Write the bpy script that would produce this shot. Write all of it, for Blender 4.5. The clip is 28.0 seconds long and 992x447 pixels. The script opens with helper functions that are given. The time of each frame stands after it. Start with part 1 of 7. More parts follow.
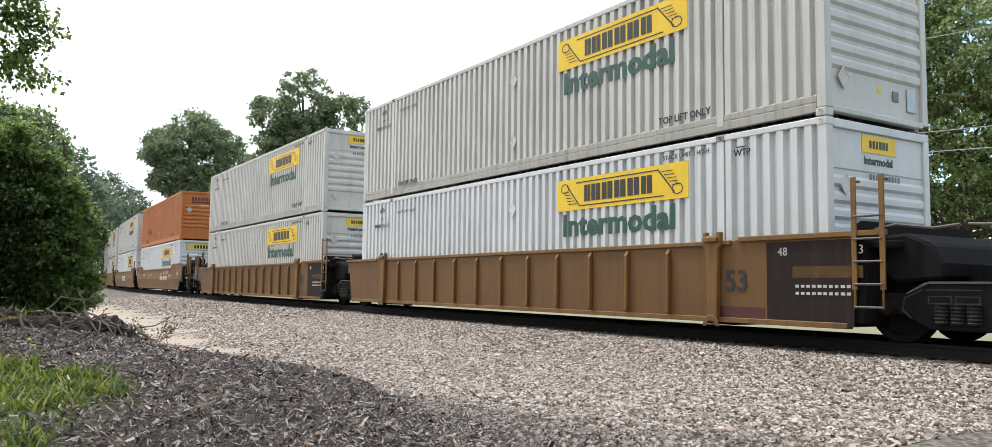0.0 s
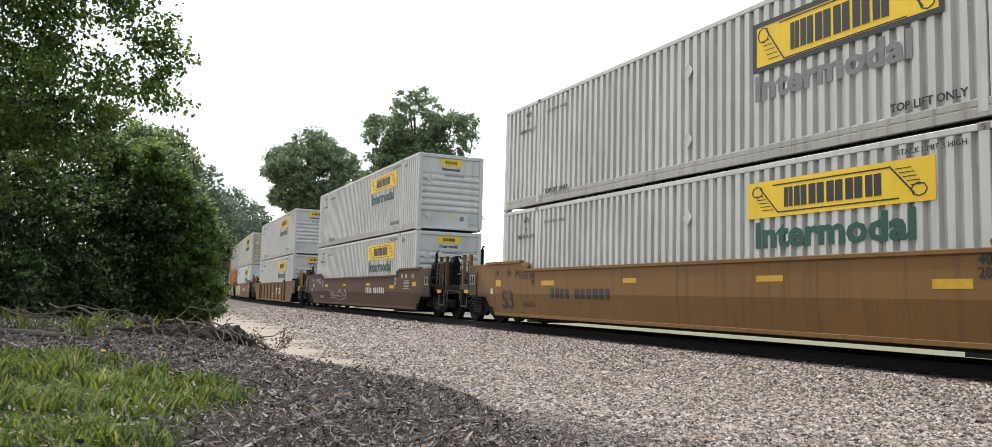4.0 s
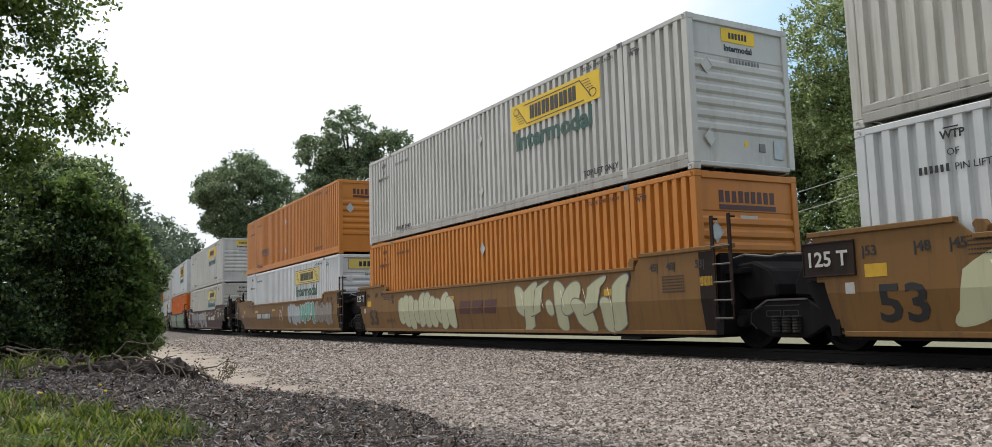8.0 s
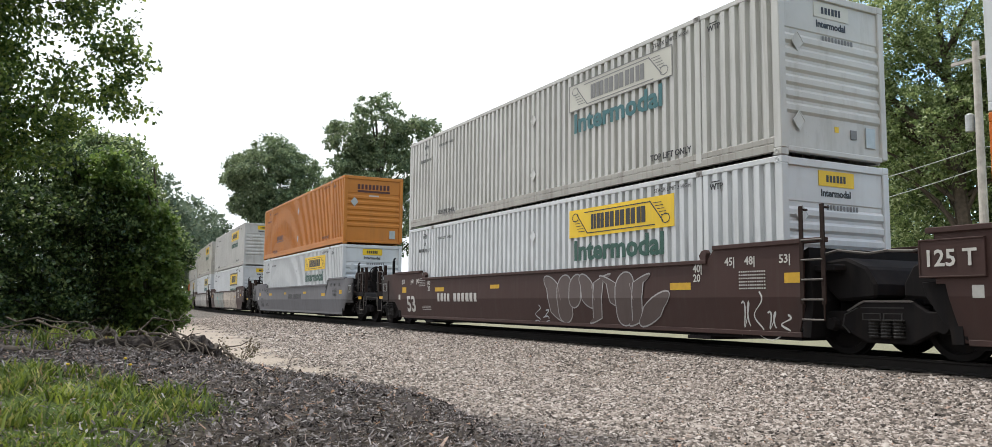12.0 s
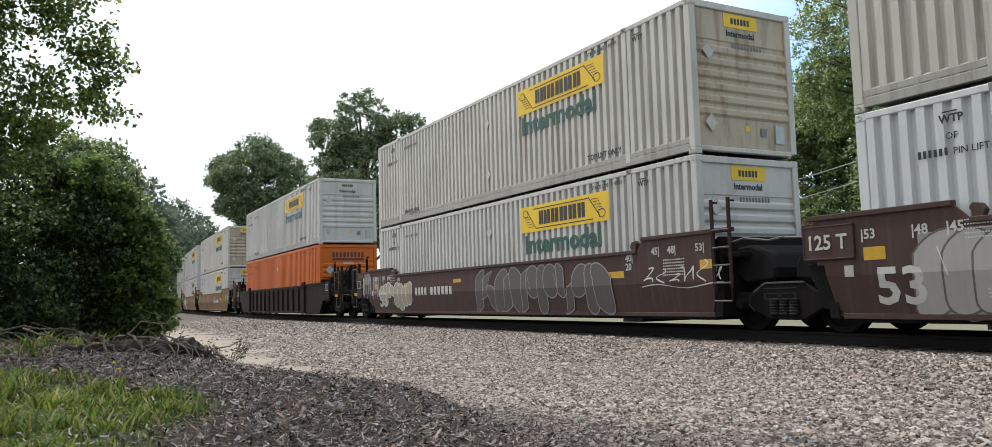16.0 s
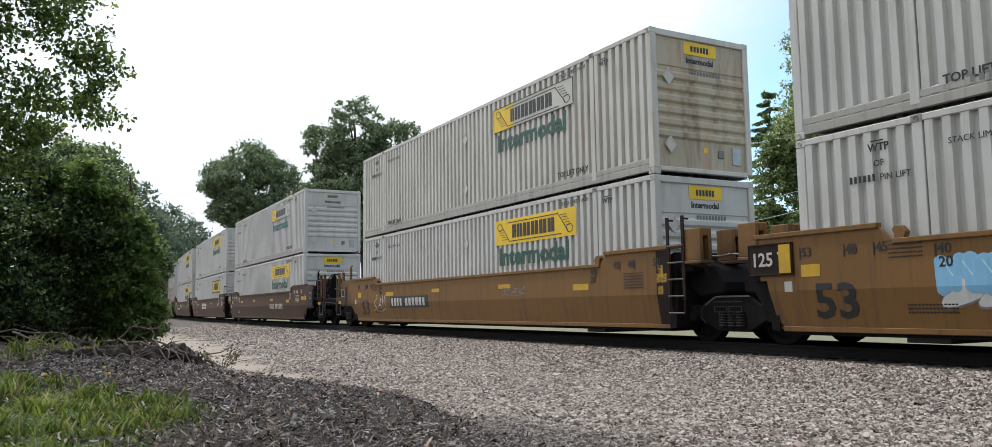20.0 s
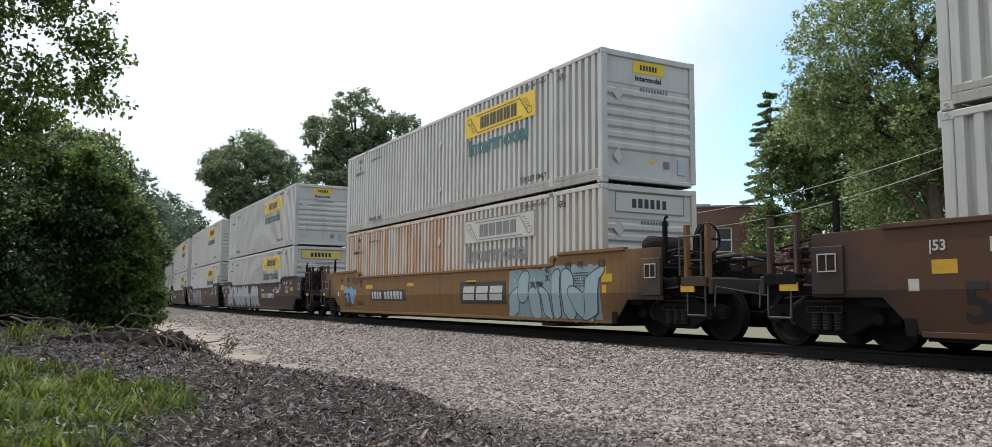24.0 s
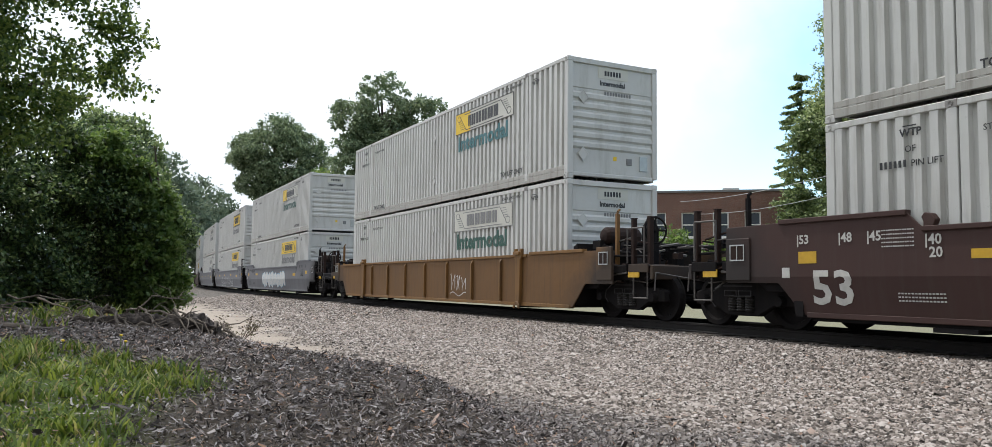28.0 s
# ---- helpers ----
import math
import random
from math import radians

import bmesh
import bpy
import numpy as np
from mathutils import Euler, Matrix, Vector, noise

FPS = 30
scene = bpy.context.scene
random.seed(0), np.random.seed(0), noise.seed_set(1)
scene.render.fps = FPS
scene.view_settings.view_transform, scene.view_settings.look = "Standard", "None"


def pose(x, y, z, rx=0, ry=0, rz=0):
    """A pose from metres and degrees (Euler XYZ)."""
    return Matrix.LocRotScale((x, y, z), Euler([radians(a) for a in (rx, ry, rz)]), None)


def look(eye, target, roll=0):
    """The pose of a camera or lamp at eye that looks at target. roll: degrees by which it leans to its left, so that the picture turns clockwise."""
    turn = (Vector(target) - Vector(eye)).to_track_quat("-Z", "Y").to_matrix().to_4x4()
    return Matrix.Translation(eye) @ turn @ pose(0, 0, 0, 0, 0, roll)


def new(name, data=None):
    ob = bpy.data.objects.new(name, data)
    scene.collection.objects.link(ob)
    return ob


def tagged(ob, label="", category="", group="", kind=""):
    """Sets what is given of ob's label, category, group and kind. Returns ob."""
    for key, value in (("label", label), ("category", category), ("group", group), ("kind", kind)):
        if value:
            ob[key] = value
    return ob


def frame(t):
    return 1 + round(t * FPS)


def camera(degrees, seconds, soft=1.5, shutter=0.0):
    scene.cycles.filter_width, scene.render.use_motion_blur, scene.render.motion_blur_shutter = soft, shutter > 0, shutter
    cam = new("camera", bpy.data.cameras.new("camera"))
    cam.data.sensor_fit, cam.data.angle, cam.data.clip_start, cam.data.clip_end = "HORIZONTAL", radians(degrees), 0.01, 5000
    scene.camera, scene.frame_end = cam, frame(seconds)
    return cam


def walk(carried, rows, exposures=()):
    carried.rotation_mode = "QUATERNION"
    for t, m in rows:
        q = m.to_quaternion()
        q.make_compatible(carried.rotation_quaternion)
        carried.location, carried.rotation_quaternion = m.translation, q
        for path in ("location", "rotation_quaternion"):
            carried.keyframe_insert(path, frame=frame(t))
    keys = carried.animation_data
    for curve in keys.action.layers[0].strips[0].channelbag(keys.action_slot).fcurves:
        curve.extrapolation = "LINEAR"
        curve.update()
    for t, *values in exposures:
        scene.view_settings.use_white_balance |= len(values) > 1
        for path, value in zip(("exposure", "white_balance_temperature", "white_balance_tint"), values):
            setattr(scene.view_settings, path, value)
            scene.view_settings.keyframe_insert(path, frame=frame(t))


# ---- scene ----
cam = camera(62.67, 28.0, soft=0.5)
# camera: seconds, x, y, z, yaw, pitch, roll
PATH = [
    (0, 0.026, 0.013, 0.696, -32.76, 4.36, 0.69),
    (0.5, 0.033, 0.027, 0.698, -31.64, 4.97, 0.02),
    (1, 0.034, 0.018, 0.701, -30.90, 5.21, 0.76),
    (1.5, 0.045, 0.017, 0.701, -28.84, 4.90, 0.69),
    (2, 0.052, 0.022, 0.698, -27.45, 4.36, 1.30),
    (2.5, 0.050, 0.016, 0.697, -26.01, 4.37, 1.28),
    (3, 0.036, 0.015, 0.692, -24.90, 4.42, 1.23),
    (3.5, 0.033, -0.006, 0.703, -25.02, 4.97, 1.83),
    (5.5, 0.013, -0.017, 0.711, -25.85, 5.31, 0.44),
    (6, -0.003, -0.011, 0.724, -26.47, 5.47, 0.22),
    (6.5, -0.006, -0.001, 0.720, -28.15, 6.42, -0.29),
    (7, -0.022, 0.002, 0.722, -28.83, 6.99, 0.26),
    (7.5, -0.047, 0.012, 0.714, -29.34, 8.14, -0.52),
    (8, -0.030, 0.011, 0.712, -29.55, 6.29, -1.66),
    (8.5, -0.028, 0.003, 0.714, -28.82, 6.54, -1.48),
    (9, -0.024, 0.001, 0.721, -28.73, 7.07, 0.02),
    (9.5, -0.004, 0.000, 0.709, -30.65, 7.15, 0.06),
    (10, -0.002, 0.004, 0.691, -32.14, 5.93, 0.06),
    (10.5, -0.013, -0.002, 0.696, -31.50, 5.33, 0.37),
    (11, -0.018, -0.005, 0.703, -30.64, 6.10, -0.02),
    (11.5, -0.022, -0.001, 0.697, -28.68, 5.56, 0.10),
    (12, -0.021, 0.004, 0.702, -27.74, 5.68, 0.55),
    (12.5, -0.020, -0.004, 0.707, -28.58, 6.19, -0.15),
    (14.5, -0.014, 0.012, 0.691, -27.26, 5.05, -1.10),
    (15, -0.003, 0.007, 0.685, -27.69, 5.42, -1.45),
    (15.5, -0.002, 0.007, 0.682, -27.66, 4.98, -1.34),
    (16, -0.006, 0.012, 0.687, -28.60, 5.15, -1.52),
    (16.5, -0.009, 0.016, 0.685, -28.05, 6.00, -1.38),
    (17, -0.005, 0.015, 0.684, -27.94, 6.49, -1.33),
    (17.5, -0.002, 0.013, 0.680, -27.89, 6.47, -1.09),
    (18, 0.013, 0.017, 0.670, -30.57, 5.51, -0.39),
    (18.5, 0.000, 0.012, 0.676, -31.43, 4.93, -0.30),
    (19, -0.019, -0.002, 0.679, -29.50, 5.26, -0.57),
    (19.5, -0.011, 0.003, 0.679, -29.53, 5.44, -0.59),
    (20, -0.015, 0.002, 0.684, -29.09, 5.81, -0.80),
    (20.5, -0.010, -0.007, 0.673, -29.54, 5.11, -0.65),
    (21, -0.020, -0.001, 0.677, -28.16, 5.39, -0.47),
    (21.5, -0.012, 0.000, 0.672, -28.96, 4.83, -0.56),
    (23.5, -0.039, -0.005, 0.683, -28.91, 5.14, 0.07),
    (24, -0.033, -0.018, 0.682, -29.20, 5.43, 0.33),
    (24.5, -0.041, -0.013, 0.682, -28.56, 5.03, 0.27),
    (25, -0.037, -0.019, 0.683, -28.48, 5.58, -0.08),
    (25.5, -0.022, -0.005, 0.679, -30.02, 5.95, -0.27),
    (26, -0.045, -0.000, 0.680, -29.65, 5.81, -0.72),
    (26.5, -0.015, -0.001, 0.687, -28.86, 6.00, 0.03),
    (27, 0.033, -0.000, 0.687, -27.60, 5.48, 0.02),
    (27.5, 0.055, -0.009, 0.685, -25.82, 4.65, 0.62),
    (28, 0.068, -0.017, 0.689, -27.28, 4.27, 0.67),
]
# exposure and white balance: seconds, stops, kelvin, tint
EXPOSURES = [(0, -0.48, 6500, 10), (1, -0.64, 6500, 10), (2, -0.50, 6500, 10), (3, -0.62, 6500, 10), (6, -0.72, 6500, 10), (7, -0.88, 6500, 10), (8, -1.09, 6500, 10), (9, -0.87, 6500, 10), (10, -0.88, 6500, 10), (11, -0.73, 6500, 10), (12, -0.75, 6500, 10), (15, -0.92, 6400, 10), (16, -0.93, 6400, 10), (17, -1.14, 6280, 10), (18, -0.99, 6280, 10), (19, -0.85, 6280, 10), (20, -1.03, 6280, 10), (21, -1.05, 6280, 10), (24, -1.12, 6280, 10), (25, -1.02, 6280, 10), (26, -1.10, 6280, 10), (27, -0.99, 6280, 10), (28, -0.88, 6280, 10)]
walk(cam, [(t, pose(x, y, z, 90 + p, 0, a) @ pose(0, 0, 0, 0, 0, r)) for t, x, y, z, a, p, r in PATH], EXPOSURES)

# ---- sky and sun ----
SUN_EL, SUN_AZ = radians(66), radians(338)  # azimuth clockwise from +y
world = bpy.data.worlds.new("sky")
scene.world = world
world.use_nodes = True
wn, wl = world.node_tree.nodes, world.node_tree.links
wn.clear()
w_out = wn.new("ShaderNodeOutputWorld")
w_bg = wn.new("ShaderNodeBackground")
sky = wn.new("ShaderNodeTexSky")
sky.sky_type = "NISHITA"
sky.sun_disc = False
sky.sun_elevation, sky.sun_rotation = SUN_EL, SUN_AZ
sky.air_density, sky.dust_density = 1.0, 1.0
sky.ozone_density = 1.6
w_co = wn.new("ShaderNodeTexCoord")
w_noise = wn.new("ShaderNodeTexNoise")
w_noise.inputs["Scale"].default_value = 2.2
w_noise.inputs["Detail"].default_value = 8.0
w_noise.inputs["Roughness"].default_value = 0.6
w_clear = wn.new("ShaderNodeVectorMath")  # the cloud bank ends towards the right of the line, low down
w_clear.operation = "DOT_PRODUCT"
w_clear.inputs[1].default_value = (1.15, -0.35, -0.85)
w_sum = wn.new("ShaderNodeMath")
w_sum.operation = "MULTIPLY_ADD"
w_sum.inputs[1].default_value = -0.5
w_ramp = wn.new("ShaderNodeValToRGB")
w_ramp.color_ramp.elements[0].position, w_ramp.color_ramp.elements[1].position = 0.0, 0.20
w_ramp.color_ramp.elements[0].color, w_ramp.color_ramp.elements[1].color = (1, 1, 1, 1), (0, 0, 0, 1)
w_bright = wn.new("ShaderNodeMix")
w_bright.data_type, w_bright.blend_type = "RGBA", "MULTIPLY"
w_bright.inputs[0].default_value = 1.0
w_bright.inputs[7].default_value = (4.3, 4.7, 4.75, 1)
w_mix = wn.new("ShaderNodeMix")
w_mix.data_type = "RGBA"
w_tone = wn.new("ShaderNodeValToRGB")
w_tone.color_ramp.elements[0].position, w_tone.color_ramp.elements[1].position = 0.30, 0.62
w_tone.color_ramp.elements[0].color, w_tone.color_ramp.elements[1].color = (0.92, 0.94, 0.96, 1), (1.0, 1.0, 1.0, 1)
w_scale = wn.new("ShaderNodeMix")
w_scale.data_type, w_scale.blend_type = "RGBA", "MULTIPLY"
w_scale.inputs[0].default_value = 1.0
w_scale.inputs[7].default_value = (9.6, 9.9, 10.4, 1)
w_near_sun = wn.new("ShaderNodeVectorMath")  # thin cloud is brighter towards the sun
w_near_sun.operation = "DOT_PRODUCT"
w_near_sun.inputs[1].default_value = (math.sin(SUN_AZ) * math.cos(SUN_EL), math.cos(SUN_AZ) * math.cos(SUN_EL), math.sin(SUN_EL))
w_glow = wn.new("ShaderNodeMapRange")
w_glow.inputs["From Min"].default_value, w_glow.inputs["From Max"].default_value = -0.4, 0.9
w_glow.inputs["To Min"].default_value, w_glow.inputs["To Max"].default_value = 0.2, 2.9
w_lit = wn.new("ShaderNodeMix")
w_lit.data_type, w_lit.blend_type = "RGBA", "MULTIPLY"
w_lit.inputs[0].default_value = 1.0
wl.new(w_co.outputs["Generated"], w_near_sun.inputs[0])
wl.new(w_near_sun.outputs["Value"], w_glow.inputs["Value"])
wl.new(w_glow.outputs["Result"], w_lit.inputs[7])
wl.new(w_co.outputs["Generated"], w_noise.inputs["Vector"])
wl.new(w_co.outputs["Generated"], w_clear.inputs[0])
wl.new(w_noise.outputs["Fac"], w_sum.inputs[0])
wl.new(w_clear.outputs["Value"], w_sum.inputs[2])
wl.new(w_sum.outputs["Value"], w_ramp.inputs["Fac"])
wl.new(w_noise.outputs["Fac"], w_tone.inputs["Fac"])
wl.new(w_tone.outputs["Color"], w_scale.inputs[6])
wl.new(w_ramp.outputs["Color"], w_mix.inputs[0])
wl.new(sky.outputs["Color"], w_bright.inputs[6])
wl.new(w_bright.outputs[2], w_mix.inputs[6])
wl.new(w_scale.outputs[2], w_lit.inputs[6])
wl.new(w_lit.outputs[2], w_mix.inputs[7])
wl.new(w_mix.outputs[2], w_bg.inputs["Color"])
wl.new(w_bg.outputs["Background"], w_out.inputs["Surface"])
w_bg.inputs["Strength"].default_value = 0.12
sun_data = bpy.data.lights.new("sun", "SUN")
sun_data.energy, sun_data.angle, sun_data.color = 5.0, radians(0.6), (1.0, 0.95, 0.87)
sun = new("sun", sun_data)
to_sun = Vector((math.sin(SUN_AZ) * math.cos(SUN_EL), math.cos(SUN_AZ) * math.cos(SUN_EL), math.sin(SUN_EL)))
sun.matrix_world = look(to_sun * 200, (0, 0, 0))

# ---- materials ----
def nodes_of(name):
    m = bpy.data.materials.new(name)
    m.use_nodes = True
    n, l = m.node_tree.nodes, m.node_tree.links
    b = n["Principled BSDF"]
    return m, n, l, b


def ramp_of(n, stops):
    r = n.new("ShaderNodeValToRGB")
    e = r.color_ramp.elements
    while len(e) < len(stops):
        e.new(0.5)
    for el, (p, c) in zip(e, stops):
        el.position = p
        el.color = (*c, 1) if len(c) == 3 else c
    return r


def own_offset(n, l, vector):
    """Shifts a pattern from object to object, so that no two pieces are stained alike."""
    oi = n.new("ShaderNodeObjectInfo")
    k = n.new("ShaderNodeMath")
    k.operation = "MULTIPLY"
    k.inputs[1].default_value = 37.0
    l.new(oi.outputs["Random"], k.inputs[0])
    ad = n.new("ShaderNodeVectorMath")
    ad.operation = "ADD"
    l.new(vector, ad.inputs[0])
    l.new(k.outputs[0], ad.inputs[1])
    return ad.outputs[0]


def noise_of(n, l, scale, detail=4.0, rough=0.6, stretch=None, coord="Object", own=False):
    co = n.new("ShaderNodeTexCoord")
    t = n.new("ShaderNodeTexNoise")
    t.inputs["Scale"].default_value = scale
    t.inputs["Detail"].default_value = detail
    t.inputs["Roughness"].default_value = rough
    if stretch:
        mp = n.new("ShaderNodeMapping")
        mp.inputs["Scale"].default_value = stretch
        l.new(own_offset(n, l, co.outputs[coord]) if own else co.outputs[coord], mp.inputs["Vector"])
        l.new(mp.outputs["Vector"], t.inputs["Vector"])
    else:
        l.new(own_offset(n, l, co.outputs[coord]) if own else co.outputs[coord], t.inputs["Vector"])
    return t


def mixed(n, l, fac, a, b, mode="MIX"):
    m = n.new("ShaderNodeMix")
    m.data_type = "RGBA"
    m.blend_type = mode
    for sock, v in ((m.inputs[0], fac), (m.inputs[6], a), (m.inputs[7], b)):
        if isinstance(v, (int, float)):
            sock.default_value = v
        elif isinstance(v, tuple):
            sock.default_value = (*v, 1)
        else:
            l.new(v, sock)
    return m.outputs[2]


def bump_of(n, l, b, height, strength, distance):
    bp = n.new("ShaderNodeBump")
    bp.inputs["Strength"].default_value = strength
    bp.inputs["Distance"].default_value = distance
    l.new(height, bp.inputs["Height"])
    l.new(bp.outputs["Normal"], b.inputs["Normal"])


def paint(name, col, dirt=(0.30, 0.24, 0.17), grime=0.35, rust=0.0, rough=0.5, metal=0.0, shine=0.35, soot=False, rust_from=None):
    """Weathered paint: soft fading, vertical dirt streaks, fine specks, rust runs."""
    m, n, l, b = nodes_of(name)
    big = noise_of(n, l, 0.55, 3, own=True)
    fade = ramp_of(n, [(0.3, tuple(c * 0.90 for c in col)), (0.7, tuple(min(1, c * 1.06) for c in col))])
    l.new(big.outputs["Fac"], fade.inputs["Fac"])
    streak = noise_of(n, l, 1.0, 6, 0.65, (3.0, 7.5, 0.5), own=True)
    sr = ramp_of(n, [(0.50, (0, 0, 0)), (0.78, (grime,) * 3)])
    l.new(streak.outputs["Fac"], sr.inputs["Fac"])
    c = mixed(n, l, sr.outputs["Color"], fade.outputs["Color"], dirt)
    fine = noise_of(n, l, 22.0, 3, 0.7)
    fr = ramp_of(n, [(0.64, (0, 0, 0)), (0.74, (0.35 * grime + 0.05,) * 3)])
    l.new(fine.outputs["Fac"], fr.inputs["Fac"])
    c = mixed(n, l, fr.outputs["Color"], c, tuple(d * 0.7 for d in dirt))
    if rust:
        rn = noise_of(n, l, 1.0, 5, 0.6, (2.0, 3.2, 0.22), own=True)
        rr = ramp_of(n, [(0.62 - 0.22 * rust, (0, 0, 0)), (0.80 - 0.2 * rust, (min(0.85, rust + 0.2),) * 3)])
        l.new(rn.outputs["Fac"], rr.inputs["Fac"])
        where = rr.outputs["Color"]
        if rust_from:
            # the rust has spread from one stretch of the side
            co = n.new("ShaderNodeTexCoord")
            xyz = n.new("ShaderNodeSeparateXYZ")
            l.new(co.outputs["Object"], xyz.inputs[0])
            mr = n.new("ShaderNodeMapRange")
            mr.inputs["From Min"].default_value, mr.inputs["From Max"].default_value = rust_from
            mr.inputs["To Min"].default_value = 0.12
            l.new(xyz.outputs["Y"], mr.inputs["Value"])
            where = mixed(n, l, 1.0, where, mr.outputs[0], "MULTIPLY")
        c = mixed(n, l, where, c, (0.40, 0.16, 0.035))
    if soot:
        # brake dust on both ends of the car and spray from the wheels along its foot
        co = n.new("ShaderNodeTexCoord")
        xyz = n.new("ShaderNodeSeparateXYZ")
        l.new(co.outputs["Object"], xyz.inputs[0])
        far = n.new("ShaderNodeMath")
        far.operation = "SUBTRACT"
        far.inputs[1].default_value = 8.1
        l.new(xyz.outputs["Y"], far.inputs[0])
        low = n.new("ShaderNodeMath")
        low.operation = "MULTIPLY_ADD"
        low.inputs[1].default_value, low.inputs[2].default_value = -0.8, 0.68
        l.new(xyz.outputs["Z"], low.inputs[0])
        absd = n.new("ShaderNodeMath")
        absd.operation = "ABSOLUTE"
        l.new(far.outputs[0], absd.inputs[0])
        wob = noise_of(n, l, 1.6, 5, 0.65)
        ad = n.new("ShaderNodeMath")
        ad.operation = "MULTIPLY_ADD"
        ad.inputs[1].default_value = 1.6
        l.new(wob.outputs["Fac"], ad.inputs[0])
        both = n.new("ShaderNodeMath")
        l.new(absd.outputs[0], both.inputs[0])
        l.new(low.outputs[0], both.inputs[1])
        l.new(both.outputs[0], ad.inputs[2])
        sm = ramp_of(n, [(0.0, (0, 0, 0)), (1.0, (0.85, 0.85, 0.85))])
        mr = n.new("ShaderNodeMapRange")
        mr.inputs["From Min"].default_value, mr.inputs["From Max"].default_value = 9.25, 10.4
        l.new(ad.outputs[0], mr.inputs["Value"])
        l.new(mr.outputs[0], sm.inputs["Fac"])
        c = mixed(n, l, sm.outputs["Color"], c, (0.014, 0.012, 0.011))
    l.new(c, b.inputs["Base Color"])
    b.inputs["Roughness"].default_value = rough
    b.inputs["Metallic"].default_value = metal
    b.inputs["Specular IOR Level"].default_value = shine
    bump_of(n, l, b, noise_of(n, l, 2.2, 2, own=True).outputs["Fac"], 0.3, 0.03)
    return m


def plain(name, col, rough=0.6, metal=0.0, var=0.12, scale=9.0):
    m, n, l, b = nodes_of(name)
    t = noise_of(n, l, scale, 4)
    r = ramp_of(n, [(0.3, tuple(c * (1 - var) for c in col)), (0.7, tuple(min(1, c * (1 + var)) for c in col))])
    l.new(t.outputs["Fac"], r.inputs["Fac"])
    l.new(r.outputs["Color"], b.inputs["Base Color"])
    b.inputs["Roughness"].default_value = rough
    b.inputs["Metallic"].default_value = metal
    return m


def island(name, stops, rough=0.85, translucent=0.0):
    """Colour that varies from piece to piece."""
    m, n, l, b = nodes_of(name)
    g = n.new("ShaderNodeNewGeometry")
    r = ramp_of(n, stops)
    l.new(g.outputs["Random Per Island"], r.inputs["Fac"])
    l.new(r.outputs["Color"], b.inputs["Base Color"])
    b.inputs["Roughness"].default_value = rough
    if translucent:
        tr = n.new("ShaderNodeBsdfTranslucent")
        br = n.new("ShaderNodeHueSaturation")
        br.inputs["Value"].default_value = 2.1
        br.inputs["Hue"].default_value = 0.485
        l.new(r.outputs["Color"], br.inputs["Color"])
        l.new(br.outputs["Color"], tr.inputs["Color"])
        mx = n.new("ShaderNodeMixShader")
        mx.inputs[0].default_value = translucent
        l.new(b.outputs[0], mx.inputs[1])
        l.new(tr.outputs[0], mx.inputs[2])
        l.new(mx.outputs[0], n["Material Output"].inputs["Surface"])
    return m


